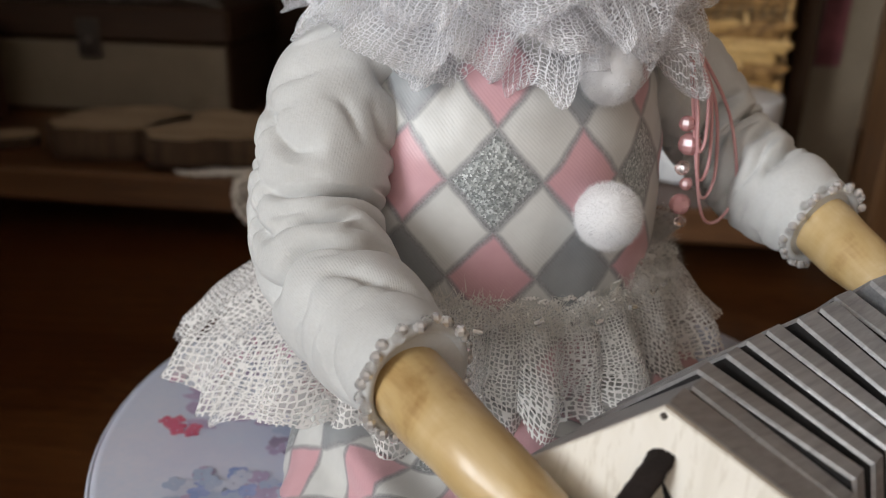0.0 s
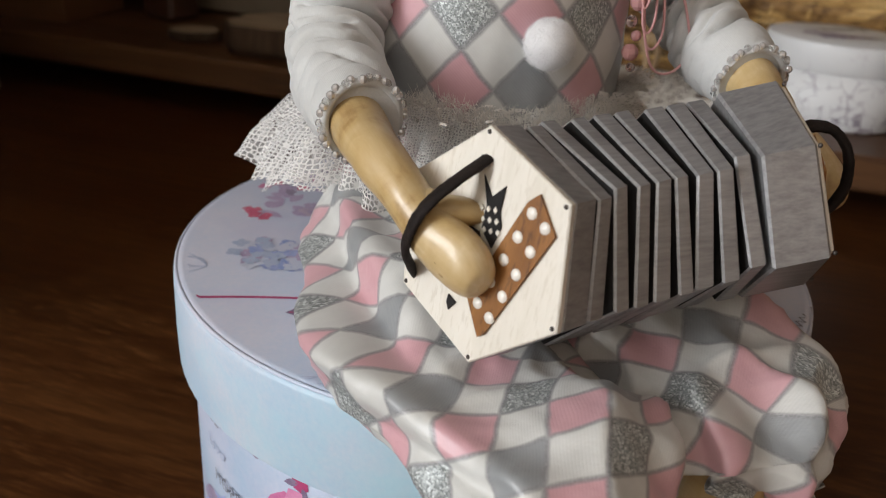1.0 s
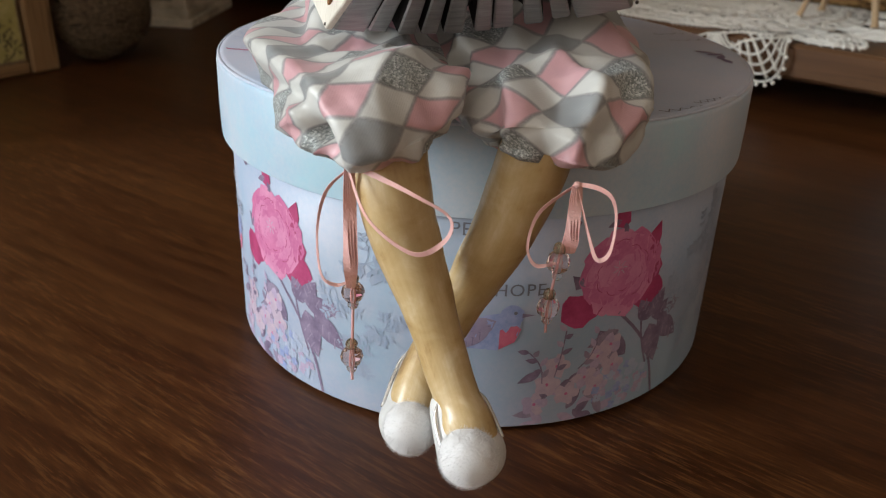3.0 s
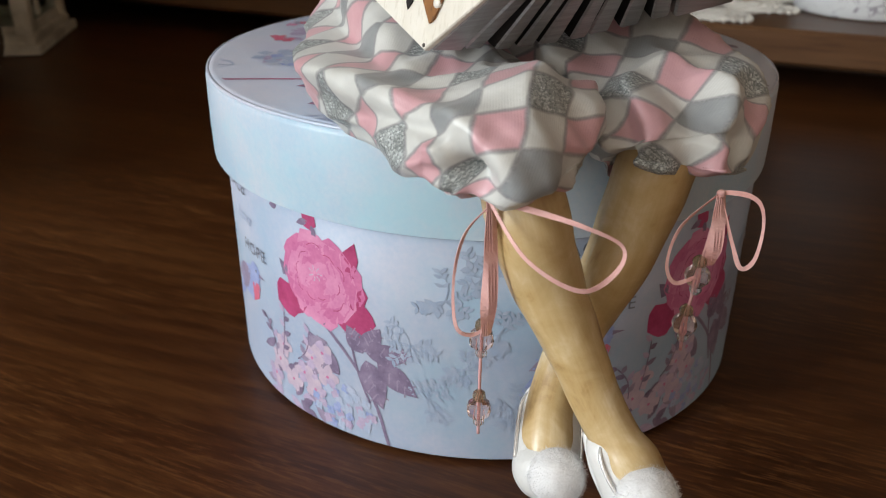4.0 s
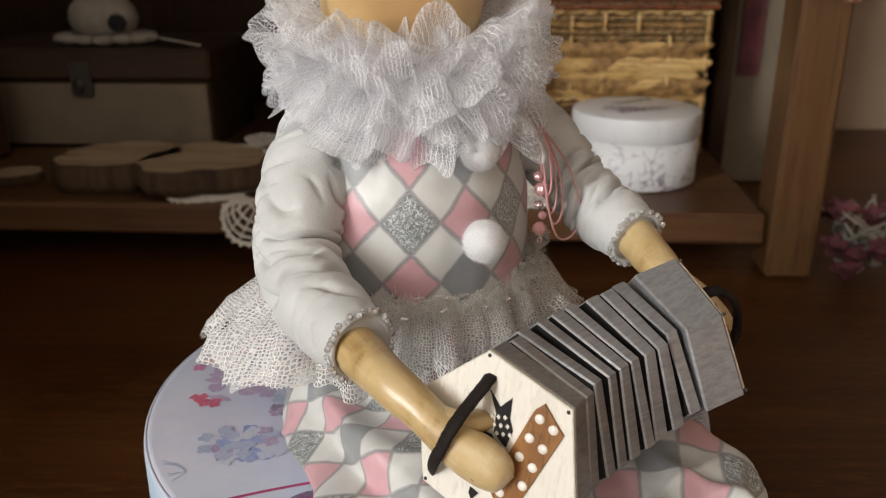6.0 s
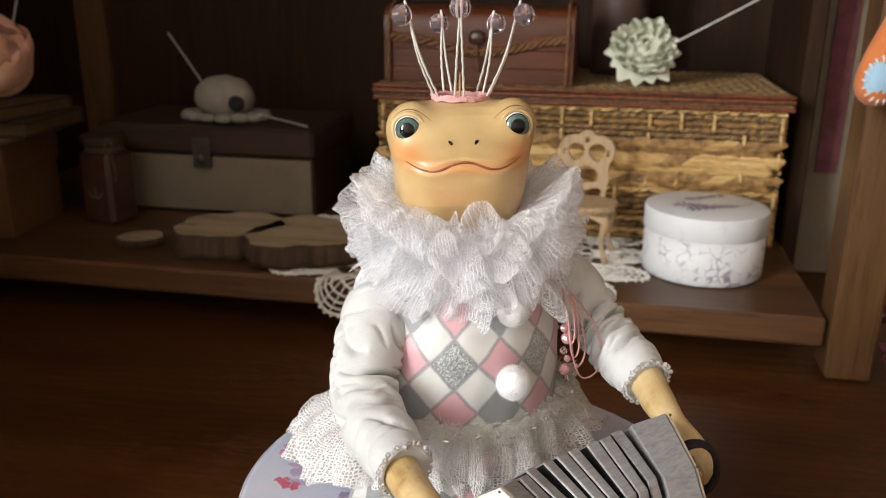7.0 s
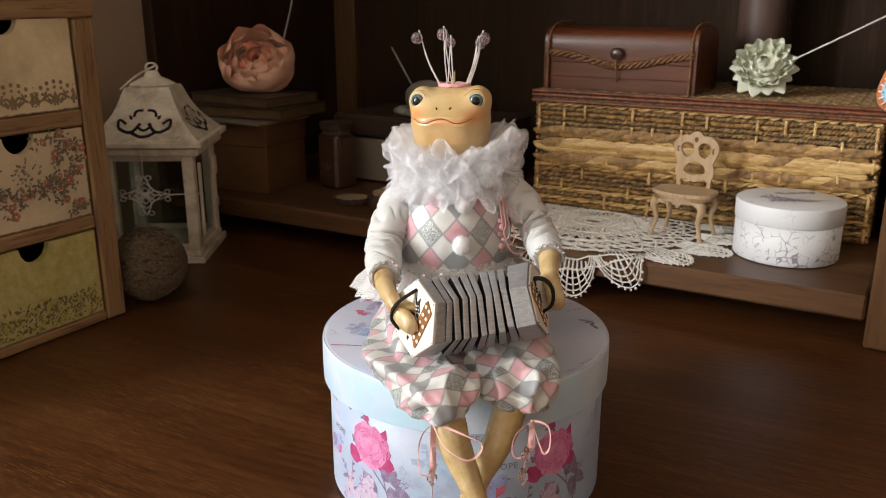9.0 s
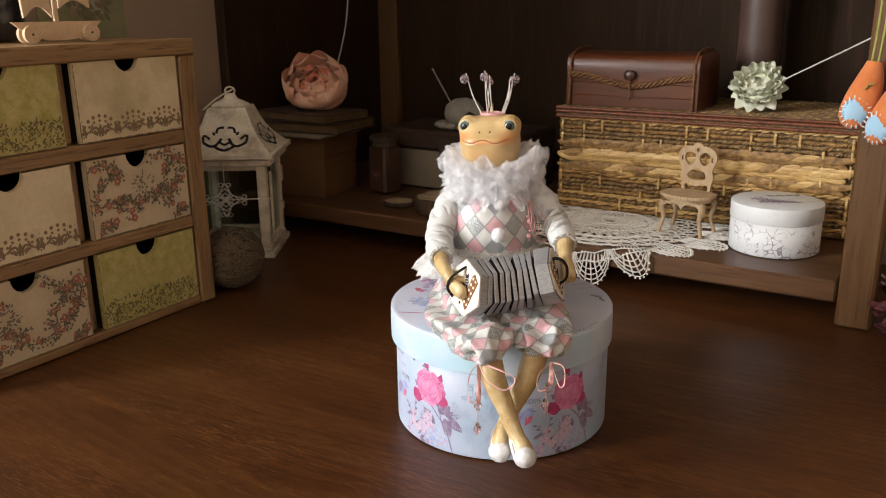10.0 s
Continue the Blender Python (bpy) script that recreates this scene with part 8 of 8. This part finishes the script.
b = Mesh()
braid(b, [(-W2, -0.002, 0.046), (-0.06, -0.002, 0.043), (-0.02, -0.002, 0.034), (0.0, -0.002, 0.031), (0.03, -0.002, 0.034), (0.065, -0.002, 0.042), (W2, -0.002, 0.046)], 0.0033)
part("front_braid", b, trunk, "plaited gold-brown cord")
for sg in (-1, 1):
    x = sg * (W2 + 0.001)
    b = Mesh()
    rim2 = [prof2[0]] + [(p.x, p.z) for p in sm] + [prof2[-1]]
    b.prism([(0.0525 + (px - 0.0525) * 1.035, pz * 1.015) for px, pz in rim2], 0.005, "bamboo_brown", lambda px, pz, d: (x - 0.0025 + d, px, pz))
    part("end_binding", b, trunk, "dark brown end binding")
    for off in (sg * -0.0036,):
        b = Mesh()
        braid(b, [(x + off, -0.003, 0.002), (x + off, -0.003, 0.025), (x + off, -0.003, 0.048), (x + off, 0.000, 0.062), (x + off, 0.008, 0.0715), (x + off, 0.022, 0.0775), (x + off, 0.055, 0.0800), (x + off, 0.085, 0.0775)], 0.0026)
        part("edge_braid", b, trunk, "plaited gold-brown cord")
b = Mesh()
b.ball((0.0, -0.005, 0.046), (0.0085, 0.004, 0.0075), "jar_brown", 14, 10, disp=lambda d: 0.15 * noise3(d, 3))
b.tube([(0.0, -0.006, 0.042), (0.001, -0.007, 0.030), (0.002, -0.005, 0.012)], 0.0012, 6, "gold_cord", steps=4)
part("knob", b, trunk, "dark round knob with a cord loop")

# ---- cream flower pick ----
fl = thing("cream_flower", "pale green-cream artificial flower on a wire, lying on the basket", "flower", (0.0735, 0.602, LT_Z))
b = Mesh()
axis = Vector((0.10, -0.80, 0.55)).normalized()
ta = axis.cross(Vector((0, 0, 1))).normalized()
tb = ta.cross(axis)
RC = Vector((0, 0.0, 0.036))
rng = random.Random(8)
b.ball(RC - axis * 0.006, (0.025, 0.025, 0.014), "petal_cream", 20, 12, axes=(ta, tb, axis))
for layer, (cnt, r, h, w) in enumerate(((14, 0.021, 0.0150, 0.0125), (15, 0.022, 0.0140, 0.0120), (13, 0.019, 0.0150, 0.0115), (12, 0.014, 0.0165, 0.0090), (8, 0.008, 0.0185, 0.0085), (5, 0.003, 0.0175, 0.0065))):
    for i in range(cnt):
        a = 2 * math.pi * i / cnt + layer * 0.4
        o = ta * math.cos(a) + tb * math.sin(a)
        petal(b, RC + o * r - axis * 0.004, o, axis * (-0.35 if layer == 0 else 1.0) + o * (1.2 - 0.26 * layer + rng.uniform(-0.2, 0.2)) + ta.cross(o) * rng.uniform(-0.2, 0.2), w * rng.uniform(0.8, 1.15), h * rng.uniform(0.85, 1.2), 0.3, "petal_cream", i + 9 * layer)
part("blossom", b, fl)
b = Mesh()
b.tube([RC + Vector((0.030, 0.004, 0.006)), RC + Vector((0.10, 0.01, 0.045)), RC + Vector((0.17, 0.02, 0.085))], 0.0011, 6, "white_wire", steps=4)
part("stem", b, fl, "white wire stem")

b = Mesh()
b.lathe([(0.030, 0.0), (0.031, 0.01), (0.0315, 0.25), (0.030, 0.30), (0.012, 0.302)], 40, "mauve_wax", (0.048, 0.715, LT_Z))
solo("mauve_candle", b, "tall dusty mauve pillar candle standing on the basket", "candle", (0.048, 0.715, LT_Z))

# ---- things by the right post ----
for n, (x, y, z, rz) in enumerate(((0.229, 0.345, 0.292, 10), (0.258, 0.335, 0.278, -20))):
    sp = thing("felt_slipper", "orange felt slipper with a blue stitched toe hanging on a cord", "slipper", (x, y, z), rz, "hanging felt slippers")
    sp.scale = (1.22, 1.22, 1.22)
    b = Mesh()
    b.tube([(0.006, 0, 0.0), (0.004, -0.002, -0.014), (0.000, -0.004, -0.030), (-0.005, -0.005, -0.044), (-0.008, -0.005, -0.052), (-0.009, -0.005, -0.0545)], [(0.006, 0.005), (0.0105, 0.008), (0.0135, 0.0095), (0.0125, 0.0095), (0.0075, 0.007), (0.001, 0.001)], 20, "orange_felt", up=(0, -1, 0), steps=6)
    part("upper", b, sp)
    b = Mesh()
    b.ball((-0.0045, -0.0105, -0.040), (0.0105, 0.0044, 0.0120), "blue_felt", 16, 10)
    tp = part("toe_patch", b, sp, "pale blue toe patch")
    b = Mesh()
    for i in range(18):
        a = 2 * math.pi * i / 18
        b.tube([(-0.0045 + 0.0092 * math.cos(a), -0.0132, -0.040 + 0.0105 * math.sin(a)), (-0.0045 + 0.0120 * math.cos(a), -0.0118, -0.040 + 0.0138 * math.sin(a))], 0.0006, 5, "white_felt")
    part("stitching", b, tp, "white blanket stitches")
    b = Mesh()
    for q in (-0.0025, 0.0025):
        b.tube([(0.006 + q, 0, -0.002), (0.008 + q, 0.002, 0.03), (0.010 + q, 0.004, 0.12)], 0.0010, 6, "green_cord", steps=4)
    part("cord", b, sp, "green hanging cord")
    b = Mesh()
    for q in range(3):
        b.tube([(0.003, -0.012, -0.018), (0.003 + 0.004 * math.cos(q * 1.2), -0.0135, -0.020 + 0.004 * math.sin(q * 1.2 + 1))], 0.0007, 5, "green_cord")
    part("leaf_stitch", b, sp)

fb = thing("dried_flowers", "plum and pink dried flowers lying on the desk", "flowers", (0.315, 0.385, 0.0))
rng = random.Random(44)
for i in range(16):
    b = Mesh()
    c = Vector((rng.uniform(-0.045, 0.055), rng.uniform(-0.045, 0.03), rng.uniform(0.010, 0.050)))
    mt = rng.choice(("plum_petal", "plum_petal", "plum_petal", "plum_petal", "grey_leaf"))
    for k in range(8):
        a = k * 0.785 + i
        o = Vector((math.cos(a), math.sin(a) - 0.3, 0.3 * math.sin(k))).normalized()
        petal(b, c, o, o + Vector((0, -0.3, 0.6)), 0.006, 0.013, 0.2, mt, k + i)
    b.ball(c, 0.006, mt, 10, 7)
    part("blossom", b, fb)
b = Mesh()
for i in range(22):
    a = rng.uniform(0, 6.28)
    p = Vector((rng.uniform(-0.03, 0.04), rng.uniform(-0.02, 0.02), 0.02))
    b.tube([p * 0.4, p + Vector((0, 0, 0.012)), p + Vector((0.03 * math.cos(a), 0.03 * math.sin(a), 0.035))], 0.0012, 5, "grey_leaf", steps=4)
tagged(part("stem_tangle", b, fb), kind="stuff")
b = Mesh()
b.box((0.245, 0.64, 0.0005), (0.315, 0.78, 0.34), "old_paper", 0.002)
ub = solo("pale_carton", b, "pale grey carton with a dark red stripe behind the post", "carton", (0.28, 0.7, 0))
bs = Mesh()
bs.box((0.262, 0.6370, 0.115), (0.284, 0.6396, 0.32), "plum_petal", 0.0002)
rs = new("stripe", bs.data("stripe", (0.28, 0.7, 0)))
rs.parent = ub
b = Mesh()
for k in range(3):
    b.tube([(-0.640 + 0.010 * math.cos(a) * (1 + 0.4 * k), 0.40, 0.445 + 0.004 * k + 0.010 * math.sin(a)) for a in [2 * math.pi * i / 20 for i in range(21)]], 0.0011, 6, "white_wire", caps=False)
b.tube([(-0.640, 0.40, 0.455), (-0.642, 0.40, 0.54), (-0.642, 0.40, 0.62)], 0.0006, 6, "white_wire")
solo("wire_ornament", b, "white wire ornament hanging from the upper shelf", "ornament", (-0.64, 0.40, 0.62))
